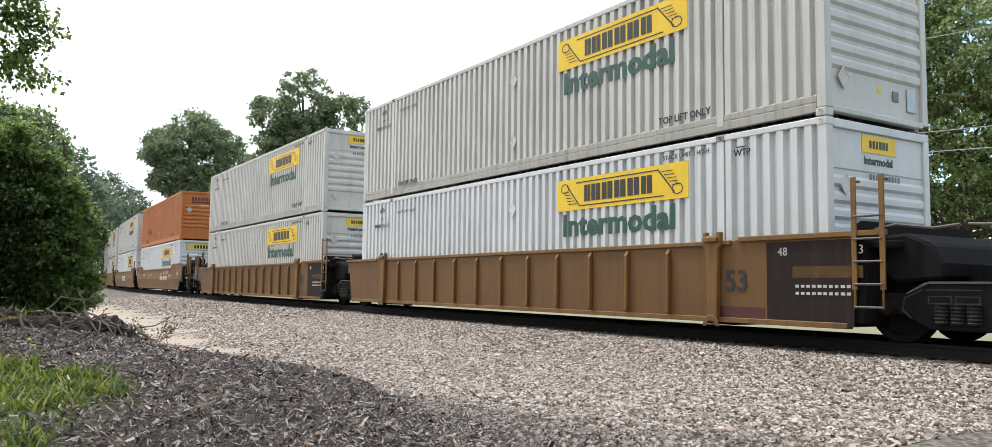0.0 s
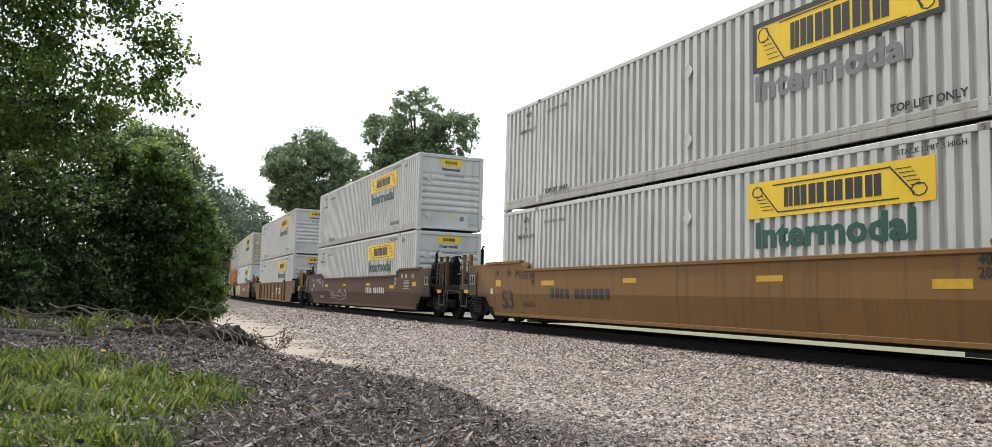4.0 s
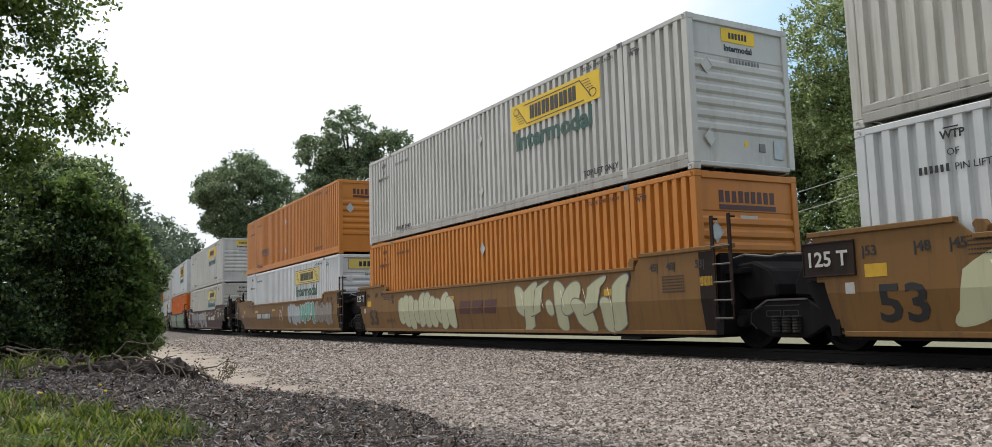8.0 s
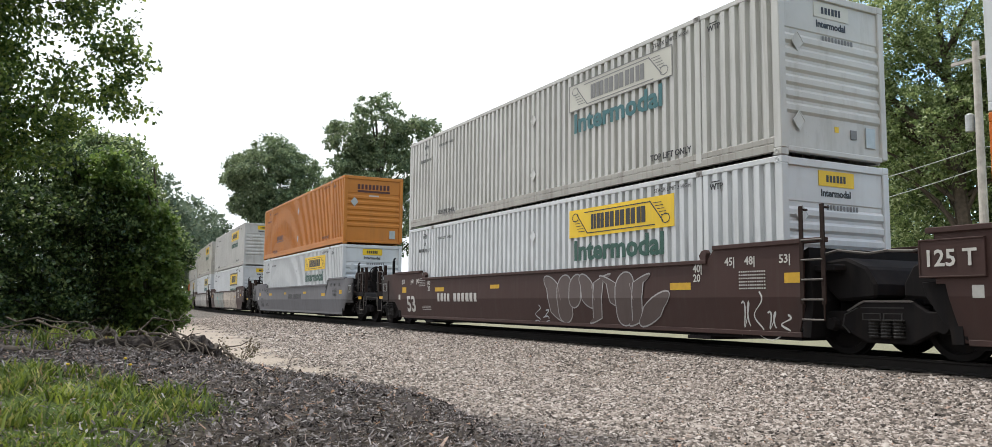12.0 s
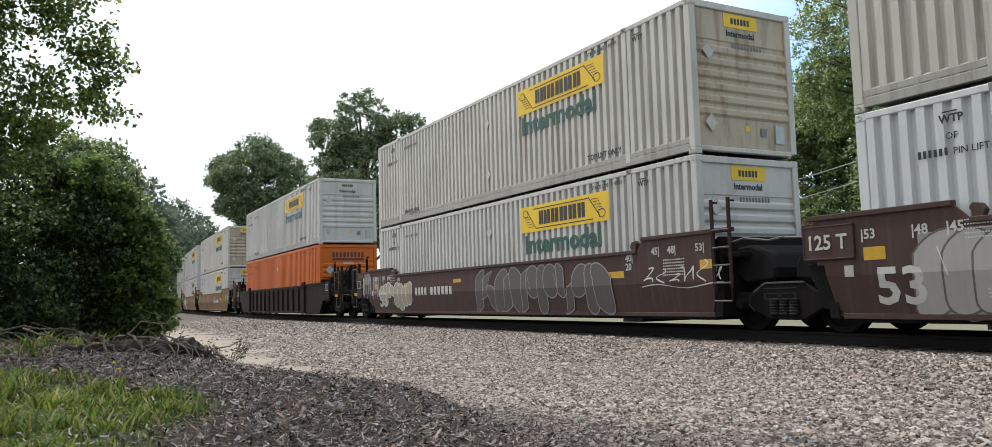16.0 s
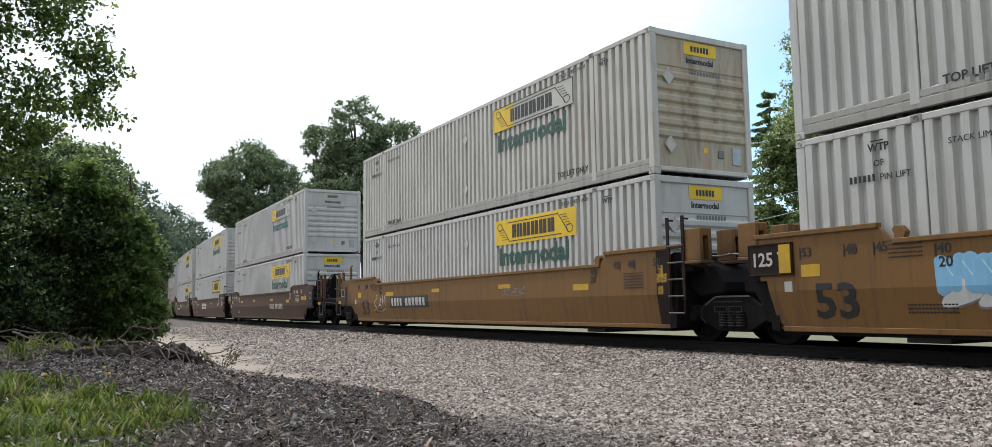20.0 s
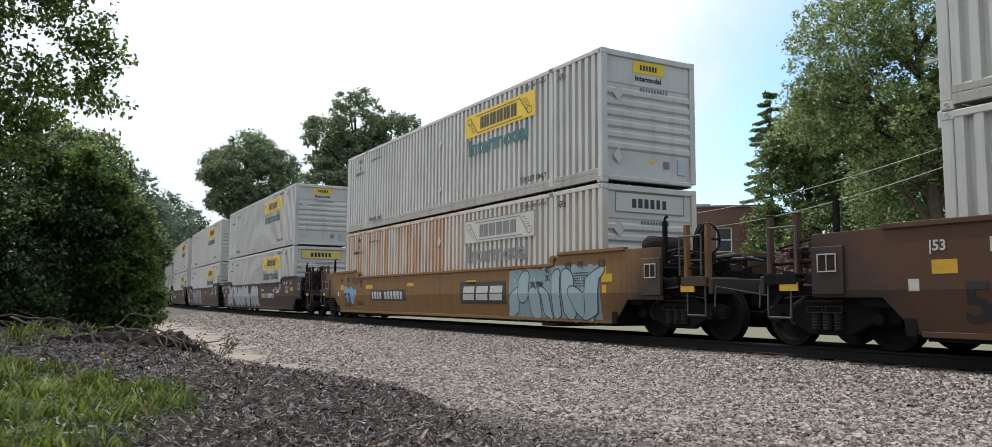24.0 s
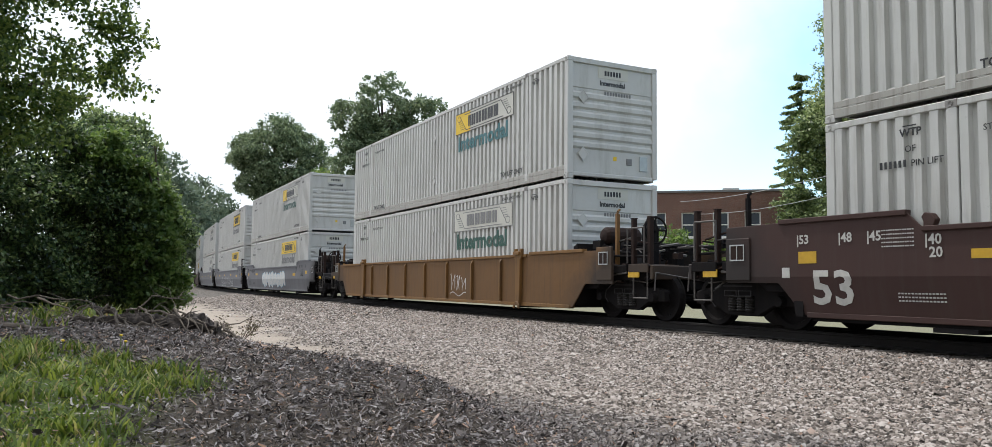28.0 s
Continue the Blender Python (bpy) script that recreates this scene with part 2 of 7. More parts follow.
M = {
    "white": paint("container_white", (0.485, 0.483, 0.46), dirt=(0.20, 0.17, 0.13), grime=0.5),
    "white_new": paint("container_white_clean", (0.55, 0.57, 0.58), dirt=(0.25, 0.22, 0.18), grime=0.26),
    "white_old": paint("container_white_old", (0.46, 0.445, 0.395), dirt=(0.16, 0.13, 0.10), grime=0.7),
    "white_rust": paint("container_white_rusty", (0.50, 0.49, 0.45), dirt=(0.2, 0.15, 0.1), grime=0.55, rust=0.12),
    "post_yellow": paint("post_dull_yellow", (0.30, 0.15, 0.022), dirt=(0.12, 0.07, 0.03), grime=0.6),
    "stained_front": paint("container_front_stained", (0.40, 0.35, 0.26), dirt=(0.12, 0.065, 0.03), grime=0.95, rust=0.3),
    "white_streak": paint("container_white_streaked", (0.50, 0.49, 0.45), grime=0.5, rust=1.0, rust_from=(5.5, 8.5)),
    "orange": paint("container_orange", (0.50, 0.112, 0.005), dirt=(0.20, 0.07, 0.02), grime=0.25),
    "orange_old": paint("container_orange_faded", (0.46, 0.17, 0.024), dirt=(0.20, 0.09, 0.03), grime=0.4),
    "orange_red": paint("container_orange_dull", (0.40, 0.128, 0.026), dirt=(0.16, 0.06, 0.025), grime=0.4),
    "ttx_yellow": paint("car_yellow_brown", (0.168, 0.084, 0.022), dirt=(0.055, 0.036, 0.022), grime=0.75, rough=0.65, soot=True),
    "ttx_tan": paint("car_tan", (0.165, 0.082, 0.028), dirt=(0.07, 0.045, 0.028), grime=0.6, rough=0.7, soot=True),
    "brown": paint("car_red_brown", (0.043, 0.0195, 0.0155), dirt=(0.05, 0.034, 0.028), grime=0.6, rough=0.7, soot=True),
    # darker copy of ttx_yellow: the shade in ribbed cars' recessed panels
    "ttx_shaded": paint("car_yellow_brown_shaded", (0.125, 0.062, 0.019), dirt=(0.06, 0.035, 0.018), grime=0.6, rough=0.7, soot=True),
    "ttx_brown": paint("car_rust_brown", (0.072, 0.035, 0.017), dirt=(0.06, 0.04, 0.025), grime=0.6, rough=0.7, soot=True),
    "umber": paint("car_dark_brown", (0.052, 0.026, 0.021), dirt=(0.07, 0.06, 0.055), grime=0.7, rough=0.7, soot=True),
    "greyish": paint("car_grey", (0.14, 0.14, 0.15), dirt=(0.09, 0.08, 0.07), grime=0.7, rough=0.7, soot=True),
    # near-black from soot and also from the shade under the cars
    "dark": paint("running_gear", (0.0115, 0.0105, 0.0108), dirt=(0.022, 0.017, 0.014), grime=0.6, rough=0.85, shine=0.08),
    "scuffed": paint("scuffed_rail_white", (0.34, 0.33, 0.30), dirt=(0.12, 0.10, 0.08), grime=0.75, rough=0.65),
    "soot_panel": paint("sooted_panel", (0.022, 0.016, 0.014), dirt=(0.05, 0.03, 0.02), grime=0.6, rough=0.8, shine=0.15),
    "spring_steel": plain("spring_steel", (0.018, 0.016, 0.0145), 0.7, 0.2),
    "black_car": paint("car_black", (0.020, 0.012, 0.0095), dirt=(0.036, 0.026, 0.022), grime=0.6, rough=0.75, shine=0.15, soot=True),
    "gear_rust": paint("running_gear_rusty", (0.022, 0.012, 0.009), dirt=(0.02, 0.015, 0.012), grime=0.7, rough=0.8, shine=0.2),
    # painted highlight for truck frame edges; also the grey of thin rods
    "worn_edge": plain("lit_edge_and_rod_grey", (0.07, 0.062, 0.055), 0.6),
    "logo_yellow": paint("logo_yellow", (0.72, 0.48, 0.02), dirt=(0.35, 0.25, 0.08), grime=0.3),
    "logo_pale": paint("logo_pale_yellow", (0.58, 0.47, 0.13), dirt=(0.4, 0.36, 0.2), grime=0.5),
    "logo_faded": paint("logo_faded", (0.50, 0.49, 0.43), dirt=(0.45, 0.44, 0.4), grime=0.4),
    "green_ink": plain("lettering_green", (0.006, 0.060, 0.040), 0.5),
    "teal_ink": plain("lettering_teal", (0.012, 0.10, 0.11), 0.5),
    "black_ink": plain("lettering_black", (0.012, 0.012, 0.013), 0.5),
    "grey_ink": plain("lettering_grey", (0.16, 0.16, 0.16), 0.6),
    "white_ink": plain("lettering_white", (0.44, 0.43, 0.40), 0.6),
    "yellow_ink": plain("marking_yellow", (0.47, 0.28, 0.012), 0.6),
    "maroon_ink": plain("lettering_maroon", (0.06, 0.012, 0.008), 0.5),
    "plate": plain("data_plate", (0.36, 0.37, 0.36), 0.4, 0.3),
    # rail and ties take the shade under the train into their colour
    "rail": plain("rail_steel_shaded", (0.009, 0.007, 0.006), 0.92),
    "tie": plain("tie_wood", (0.055, 0.045, 0.036), 0.9, 0.0, 0.35, 4.0),
    "bark": plain("bark", (0.075, 0.058, 0.043), 0.95, 0.0, 0.4, 6.0),
    "dead_wood": plain("dead_wood", (0.125, 0.103, 0.083), 0.95, 0.0, 0.35, 12.0),
}

# ---- mesh helpers ----
class Geo:
    """Collects plain faces for one mesh."""

    def __init__(self):
        self.v, self.f = [], []

    def add(self, verts, faces):
        o = len(self.v)
        self.v += [tuple(p) for p in verts]
        self.f += [tuple(o + i for i in q) for q in faces]
        return self

    def box(self, x0, x1, y0, y1, z0, z1):
        return self.add([(x0, y0, z0), (x1, y0, z0), (x1, y1, z0), (x0, y1, z0), (x0, y0, z1), (x1, y0, z1), (x1, y1, z1), (x0, y1, z1)],
                        [(3, 2, 1, 0), (4, 5, 6, 7), (0, 1, 5, 4), (1, 2, 6, 5), (2, 3, 7, 6), (3, 0, 4, 7)])

    def prism(self, pts, axis, a, b):
        """A polygon of (u, v) points drawn out along an axis: x takes (y, z), y takes (x, z), z takes (x, y)."""
        n = len(pts)
        put = {"x": lambda u, v, w: (w, u, v), "y": lambda u, v, w: (u, w, v), "z": lambda u, v, w: (u, v, w)}[axis]
        vs = [put(u, v, a) for u, v in pts] + [put(u, v, b) for u, v in pts]
        fs = [tuple(range(n))[::-1], tuple(range(n, 2 * n))] + [(i, (i + 1) % n, n + (i + 1) % n, n + i) for i in range(n)]
        return self.add(vs, fs)

    def rod(self, p, q, r, n=8, r2=None):
        p, q = Vector(p), Vector(q)
        r2 = r if r2 is None else r2
        d = (q - p).normalized()
        a = d.orthogonal().normalized()
        b = d.cross(a)
        vs = [c + (a * math.cos(2 * math.pi * i / n) + b * math.sin(2 * math.pi * i / n)) * k for c, k in ((p, r), (q, r2)) for i in range(n)]
        return self.add(vs, [(i, (i + 1) % n, n + (i + 1) % n, n + i) for i in range(n)] + [tuple(range(n))[::-1], tuple(range(n, 2 * n))])

    def sweep(self, pts, radii, n=7):
        """One tube through several places, with a radius at each."""
        vs, k = [], len(pts)
        a = None
        for i in range(k):
            d = (pts[min(k - 1, i + 1)] - pts[max(0, i - 1)]).normalized()
            a = d.orthogonal().normalized() if a is None else (a - d * a.dot(d)).normalized()
            b = d.cross(a)
            vs += [pts[i] + (a * math.cos(2 * math.pi * j / n) + b * math.sin(2 * math.pi * j / n)) * radii[i] for j in range(n)]
        fs = [(i * n + j, i * n + (j + 1) % n, (i + 1) * n + (j + 1) % n, (i + 1) * n + j) for i in range(k - 1) for j in range(n)]
        return self.add(vs, fs + [tuple(range(n))[::-1], tuple(range((k - 1) * n, k * n))])

    def lathe(self, profile, n, axis="x", at=(0, 0, 0), caps=True):
        """Rings of (along, radius) round an axis."""
        vs = []
        for u, r in profile:
            for i in range(n):
                c, s = r * math.cos(2 * math.pi * i / n), r * math.sin(2 * math.pi * i / n)
                vs.append({"x": (at[0] + u, at[1] + c, at[2] + s), "y": (at[0] + c, at[1] + u, at[2] + s), "z": (at[0] + c, at[1] + s, at[2] + u)}[axis])
        k = len(profile)
        fs = [(j * n + i, j * n + (i + 1) % n, (j + 1) * n + (i + 1) % n, (j + 1) * n + i) for j in range(k - 1) for i in range(n)]
        if caps:
            fs += [tuple(range(n))[::-1], tuple(range((k - 1) * n, k * n))]
        return self.add(vs, fs)

    def mesh(self, name, material, bevel=0.0, smooth=False):
        me = bpy.data.meshes.new(name)
        me.from_pydata(self.v, [], self.f)
        bm = bmesh.new()
        bm.from_mesh(me)
        bmesh.ops.recalc_face_normals(bm, faces=bm.faces)
        if bevel:
            bmesh.ops.bevel(bm, geom=[e for e in bm.edges if e.is_manifold and e.calc_face_angle(0) > 0.6], offset=bevel, segments=1, affect="EDGES")
        if smooth:
            for fc in bm.faces:
                fc.smooth = True
        bm.to_mesh(me)
        bm.free()
        me.materials.append(material)
        return me


def part(name, mesh, parent, label="", at=None):
    ob = new(name, mesh)
    ob.parent = parent
    if at is not None:
        ob.matrix_basis = at
    if label:
        ob["label"] = label
    return ob


def small_part(name, mesh, parent, label="", at=None):
    """Small marks that are too fine to pick apart."""
    ob = part(name, mesh, parent, label, at)
    ob["kind"] = "stuff"
    return ob


KEPT = {}


def kept(key, make):
    """A mesh made once and shared by alike parts."""
    if key not in KEPT:
        KEPT[key] = make()
    return KEPT[key]


def recoloured(key, mesh, material):
    """The same shape in another material."""
    def make():
        me = mesh.copy()
        me.materials.clear()
        me.materials.append(material)
        return me
    return kept(("re", key, mesh.name, material.name), make)


def text_mesh(words, size, material, face="side", bold=0.0, sx=1.0):
    """Lettering in the built-in font, lying against the near side (it reads towards -y) or an end (towards +x), from its lower left corner."""
    def make():
        cu = bpy.data.curves.new("lettering", "FONT")
        cu.body, cu.size, cu.offset, cu.resolution_u = words, size, bold, 2
        cu.extrude = 0.0015
        ob = bpy.data.objects.new("lettering", cu)
        scene.collection.objects.link(ob)
        me = bpy.data.meshes.new_from_object(ob.evaluated_get(bpy.context.evaluated_depsgraph_get()))
        bpy.data.objects.remove(ob)
        bpy.data.curves.remove(cu)
        for v in me.vertices:
            x, y, z = v.co
            v.co = (-z, -x * sx, y) if face == "side" else (x * sx, -z, y)
        me.materials.clear()
        me.materials.append(material)
        return me
    return kept(("text", words, size, material.name, face, bold, sx), make)


def stuff_mesh(name, verts, faces, material):
    """A big mesh of many small pieces from arrays of triangles or quads."""
    me = bpy.data.meshes.new(name)
    k = faces.shape[1]
    me.vertices.add(len(verts))
    me.vertices.foreach_set("co", np.ascontiguousarray(verts, dtype=np.float32).ravel())
    me.loops.add(faces.size)
    me.loops.foreach_set("vertex_index", np.ascontiguousarray(faces, dtype=np.int32).ravel())
    me.polygons.add(len(faces))
    me.polygons.foreach_set("loop_start", np.arange(0, faces.size, k, dtype=np.int32))
    me.update(calc_edges=True)
    me.validate()
    me.materials.append(material)
    return me


# ---- the track's line: straight past the camera, then a wide right-hand curve ----
TRACK_X, CURVE_FROM, CURVE = 11.376, 32.1, 1 / 777.6


def on_track(s, off=0.0):
    if s <= CURVE_FROM:
        return TRACK_X + off, s, 0.0
    th = CURVE * (s - CURVE_FROM)
    return TRACK_X + (1 - math.cos(th)) / CURVE + off * math.cos(th), CURVE_FROM + math.sin(th) / CURVE - off * math.sin(th), th


def track_offset(x, y):
    """How far a place lies to the right of the track's middle."""
    x, y = np.asarray(x, float), np.asarray(y, float)
    r = 1 / CURVE
    round_ = r - np.hypot(x - TRACK_X - r, y - CURVE_FROM)
    return np.where(y > CURVE_FROM, round_, x - TRACK_X)

# ---- ground ----
def smooth_step(a, b, v):
    q = np.clip((v - a) / (b - a), 0, 1)
    return q * q * (3 - 2 * q)


def bank_edge(y):
    """The x at which the shaded bank ends and the gravel begins."""
    return np.interp(y, [-50, 3, 4.8, 6.0, 7.0, 7.9, 8.8, 10.9, 13, 17, 24, 40, 80, 160, 320], [4.0, 3.6, 3.5, 3.55, 3.2, 2.85, 2.5, 2.25, 2.15, 2.2, 2.3, 3.5, 3.0, 8, 40])


def ground_z(x, y):
    x, y = np.asarray(x, float), np.asarray(y, float)
    d = np.abs(track_offset(x, y))
    z = -0.20 - 0.24 * smooth_step(1.5, 3.6, d) - 0.03 * smooth_step(3.6, 6.5, d)
    b = bank_edge(y) - x
    top = np.interp(y, [1.2, 3.6, 4.6, 5.7, 8.8, 14, 60], [-0.50, -0.22, 0.0, 0.12, 0.25, 0.30, 0.1])
    z = z + (top + 0.47) * (0.80 * smooth_step(0.0, 1.35, b) + 0.20 * smooth_step(1.0, 3.0, b)) + 0.25 * smooth_step(3, 9, b)
    z = z + 0.03 * np.exp(-((x - 0.95) / 0.45) ** 2 - ((y - 9.3) / 1.0) ** 2) + 0.04 * np.exp(-((x - 1.25) / 0.40) ** 2 - ((y - 9.9 + 0.4 * (x - 1.2)) / 0.35) ** 2) + 0.04 * np.exp(-((x - 0.6) / 0.4) ** 2 - ((y - 10.4) / 0.5) ** 2)
    wob = 0.018 * np.sin(x * 2.1 + 1.3 * np.sin(y * 0.7)) * np.sin(y * 1.7 + np.sin(x * 1.1)) + 0.03 * np.sin(x * 0.31 + 2) * np.sin(y * 0.23)
    return z + wob * smooth_step(2.0, 4.0, d)


def ground_material():
    m, n, l, b = nodes_of("ground_soil_and_gravel")
    fine = noise_of(n, l, 34.0, 6, 0.75)
    stones = n.new("ShaderNodeTexVoronoi")
    stones.inputs["Scale"].default_value = 21.0
    co = n.new("ShaderNodeTexCoord")
    l.new(co.outputs["Object"], stones.inputs["Vector"])
    # gravel tone is darkened to stand for shade in gaps between stones
    grav = ramp_of(n, [(0.0, (0.03, 0.025, 0.021)), (0.5, (0.10, 0.087, 0.074)), (1.0, (0.19, 0.17, 0.15))])
    l.new(stones.outputs["Color"], grav.inputs["Fac"])
    sand = ramp_of(n, [(0.3, (0.24, 0.20, 0.16)), (0.7, (0.36, 0.31, 0.255))])
    l.new(fine.outputs["Fac"], sand.inputs["Fac"])
    litter = ramp_of(n, [(0.3, (0.035, 0.026, 0.019)), (0.55, (0.09, 0.07, 0.052)), (0.75, (0.16, 0.13, 0.10))])
    l.new(fine.outputs["Fac"], litter.inputs["Fac"])
    grass = ramp_of(n, [(0.3, (0.04, 0.075, 0.010)), (0.7, (0.13, 0.17, 0.028))])
    l.new(fine.outputs["Fac"], grass.inputs["Fac"])
    kind = n.new("ShaderNodeVertexColor")
    kind.layer_name = "soil"
    sep = n.new("ShaderNodeSeparateColor")
    l.new(kind.outputs["Color"], sep.inputs["Color"])
    c = mixed(n, l, sep.outputs["Red"], grav.outputs["Color"], sand.outputs["Color"])
    c = mixed(n, l, sep.outputs["Green"], c, litter.outputs["Color"])
    c = mixed(n, l, sep.outputs["Blue"], c, grass.outputs["Color"])
    l.new(c, b.inputs["Base Color"])
    b.inputs["Roughness"].default_value = 0.95
    bump_of(n, l, b, stones.outputs["Distance"], 0.8, 0.03)
    return m


def soil_at(x, y):
    """Shares of bare sand, leaf litter and grass at a place; the rest is gravel."""
    e = bank_edge(y) + 0.16 * np.sin(y * 3.1 + 0.7 * np.sin(x * 2.0)) + 0.10 * np.sin(y * 7.7 + x * 3.0)
    d = track_offset(x, y)
    sand = smooth_step(-0.15, 0.2, x - e) * smooth_step(8.6, 10.5, y) * smooth_step(1.5, 0.5, (x - e + 0.3 * np.sin(y * 2.1)) / np.interp(y, [9, 10, 12, 15, 17, 27, 33, 60], [0.7, 1.1, 1.6, 2.2, 2.3, 3.2, 2.9, 2.0]))
    sand = sand + 0.7 * smooth_step(3.5, 6.0, d)
    litter = smooth_step(0.12, -0.15, x - e)
    grass = smooth_step(1.7, 2.5, e - x) * smooth_step(6.9, 6.0, y + 0.5 * np.sin(x * 2.7)) * smooth_step(0.85, 0.2, x + 0.25 * np.sin(y * 3.3)) + 0.4 * smooth_step(4.0, 7.0, d) + 0.5 * smooth_step(26, 36, d)
    return np.clip(sand, 0, 1), np.clip(litter, 0, 1), np.clip(grass, 0, 1)


def axis_steps(lo, hi, fine_lo, fine_hi, step, grow=1.22):
    a = list(np.arange(fine_lo, fine_hi, step))
    s, v = step, fine_hi
    while v < hi:
        a.append(v)
        s *= grow
        v += s
    a.append(hi)
    s, v = step, fine_lo
    while v > lo:
        s *= grow
        v -= s
        a.insert(0, max(v, lo))
    return np.array(a)


xs, ys = axis_steps(-900, 1200, -3, 15, 0.16), axis_steps(-900, 1500, 2, 30, 0.2)
gx, gy = np.meshgrid(xs, ys)
gverts = np.stack([gx, gy, ground_z(gx, gy)], -1).reshape(-1, 3)
nx, ny = len(xs), len(ys)
gi = np.arange(nx * ny).reshape(ny, nx)
gfaces = np.stack([gi[:-1, :-1], gi[:-1, 1:], gi[1:, 1:], gi[1:, :-1]], -1).reshape(-1, 4)
gmesh = stuff_mesh("ground", gverts, gfaces, ground_material())
layer = gmesh.color_attributes.new("soil", "FLOAT_COLOR", "POINT")
sa, li, gr = soil_at(gverts[:, 0], gverts[:, 1])
layer.data.foreach_set("color", np.stack([sa, li, gr, np.ones_like(sa)], -1).astype(np.float32).ravel())
gmesh.polygons.foreach_set("use_smooth", np.ones(len(gmesh.polygons), dtype=bool))
ground = tagged(new("ground", gmesh), "grey crushed-stone track bed with sandy verge and shaded leaf litter", "ground", kind="structure")


# ---- scatter of small pieces ----
def scatter(name, base_v, base_f, places, normals_tilt, sizes, material, rng, flat=1.0):
    """Copies of a small shape at many places, turned at random; joined, as nobody could count them."""
    k = len(places)
    a, t, b = rng.uniform(0, 2 * np.pi, k), rng.normal(0, normals_tilt, k), rng.normal(0, normals_tilt, k)
    ca, sa_, ct, st, cb, sb = np.cos(a), np.sin(a), np.cos(t), np.sin(t), np.cos(b), np.sin(b)
    o = np.zeros(k)
    rz = np.stack([np.stack([ca, -sa_, o], -1), np.stack([sa_, ca, o], -1), np.stack([o, o, o + 1], -1)], 1)
    rx = np.stack([np.stack([o + 1, o, o], -1), np.stack([o, ct, -st], -1), np.stack([o, st, ct], -1)], 1)
    ry = np.stack([np.stack([cb, o, sb], -1), np.stack([o, o + 1, o], -1), np.stack([-sb, o, cb], -1)], 1)
    r = rz @ rx @ ry
    bv = np.asarray(base_v, float)
    if bv.ndim == 3:
        bv = bv[rng.integers(0, len(bv), k)]
    else:
        bv = np.broadcast_to(bv, (k, *bv.shape))
    v = np.einsum("kij,kpj->kpi", r, bv * sizes[:, None, :]) + places[:, None, :]
    bf = np.asarray(base_f)
    f = (bf[None] + (np.arange(k) * bv.shape[1])[:, None, None]).reshape(-1, bf.shape[1])
    return stuff_mesh(name, v.reshape(-1, 3), f, material)

# ---- track ----
def rail_line(off, name):
    prof = [(-0.075, -0.17), (0.075, -0.17), (0.075, -0.155), (0.012, -0.14), (0.012, -0.045), (0.036, -0.035), (0.036, -0.006), (0.028, 0.0), (-0.028, 0.0), (-0.036, -0.006), (-0.036, -0.035), (-0.012, -0.045), (-0.012, -0.14), (-0.075, -0.155)]
    ss = [-700.0, -60.0, *np.arange(-20, CURVE_FROM, 10), *np.arange(CURVE_FROM, 1000, 12)]
    g, k = Geo(), len(prof)
    rings = []
    for s in ss:
        x, y, th = on_track(s, off)
        rings += [(x + u * math.cos(th), y - u * math.sin(th), v) for u, v in prof]
    g.add(rings, [(j * k + i, j * k + (i + 1) % k, (j + 1) * k + (i + 1) % k, (j + 1) * k + i) for j in range(len(ss) - 1) for i in range(k)])
    return tagged(new(name, g.mesh(name, M["rail"])), "rusty steel rail coloured near-black for the shade under the train", "rail", "rails", "structure")


rail_line(-0.7535, "rail_near")
rail_line(0.7535, "rail_far")
tie_mesh = Geo().box(-1.3, 1.3, -0.115, 0.115, -0.36, -0.172).mesh("tie", M["tie"], 0.012)
track_bed = tagged(new("track_ties"), "dark weathered timber ties under the rails", "railway ties", kind="structure")
for i in range(110):
    x, y, th = on_track(-4 + 0.53 * i)
    part("tie", tie_mesh, track_bed, at=pose(x, y, random.uniform(-0.008, 0.004), 0, 0, -math.degrees(th) + random.uniform(-0.6, 0.6)))

# ---- containers: front face at y = 0, near side at x = -1.3, floor at z = 0 ----
C_LEN, C_HALF, C_HIGH = 16.15, 1.30, 2.89


def corrugated(y0, y1, x_out, z0, z1, n, depth=0.07):
    """An upright sheet of trapezoid folds along y; its outer folds lie at x_out, and depth leads inwards."""
    g, pts, p = Geo(), [], (y1 - y0) / n
    for i in range(n):
        a = y0 + i * p
        pts += [(a, depth), (a + 0.34 * p, depth), (a + 0.43 * p, 0), (a + 0.91 * p, 0)]
    pts.append((y1, depth))
    vs = [(x_out + math.copysign(d, -x_out), y, z) for y, d in pts for z in (z0, z1)]
    return g.add(vs, [(2 * i, 2 * i + 1, 2 * i + 3, 2 * i + 2) for i in range(len(pts) - 1)])


def end_wall():
    """Front wall with six pressed horizontal ribs between smooth bands."""
    g = Geo()
    prof = [(0.055, 0.14), (0.055, 0.70)]
    for i in range(6):
        a = 0.72 + i * 0.235
        prof += [(0.055, a), (0.02, a + 0.05), (0.02, a + 0.135), (0.055, a + 0.185)]
    prof += [(0.055, 2.16), (0.04, 2.18), (0.04, 2.76)]
    vs = [(x, y, z) for y, z in prof for x in (-1.17, 1.17)]
    return g.add(vs, [(2 * i, 2 * i + 1, 2 * i + 3, 2 * i + 2) for i in range(len(prof) - 1)])


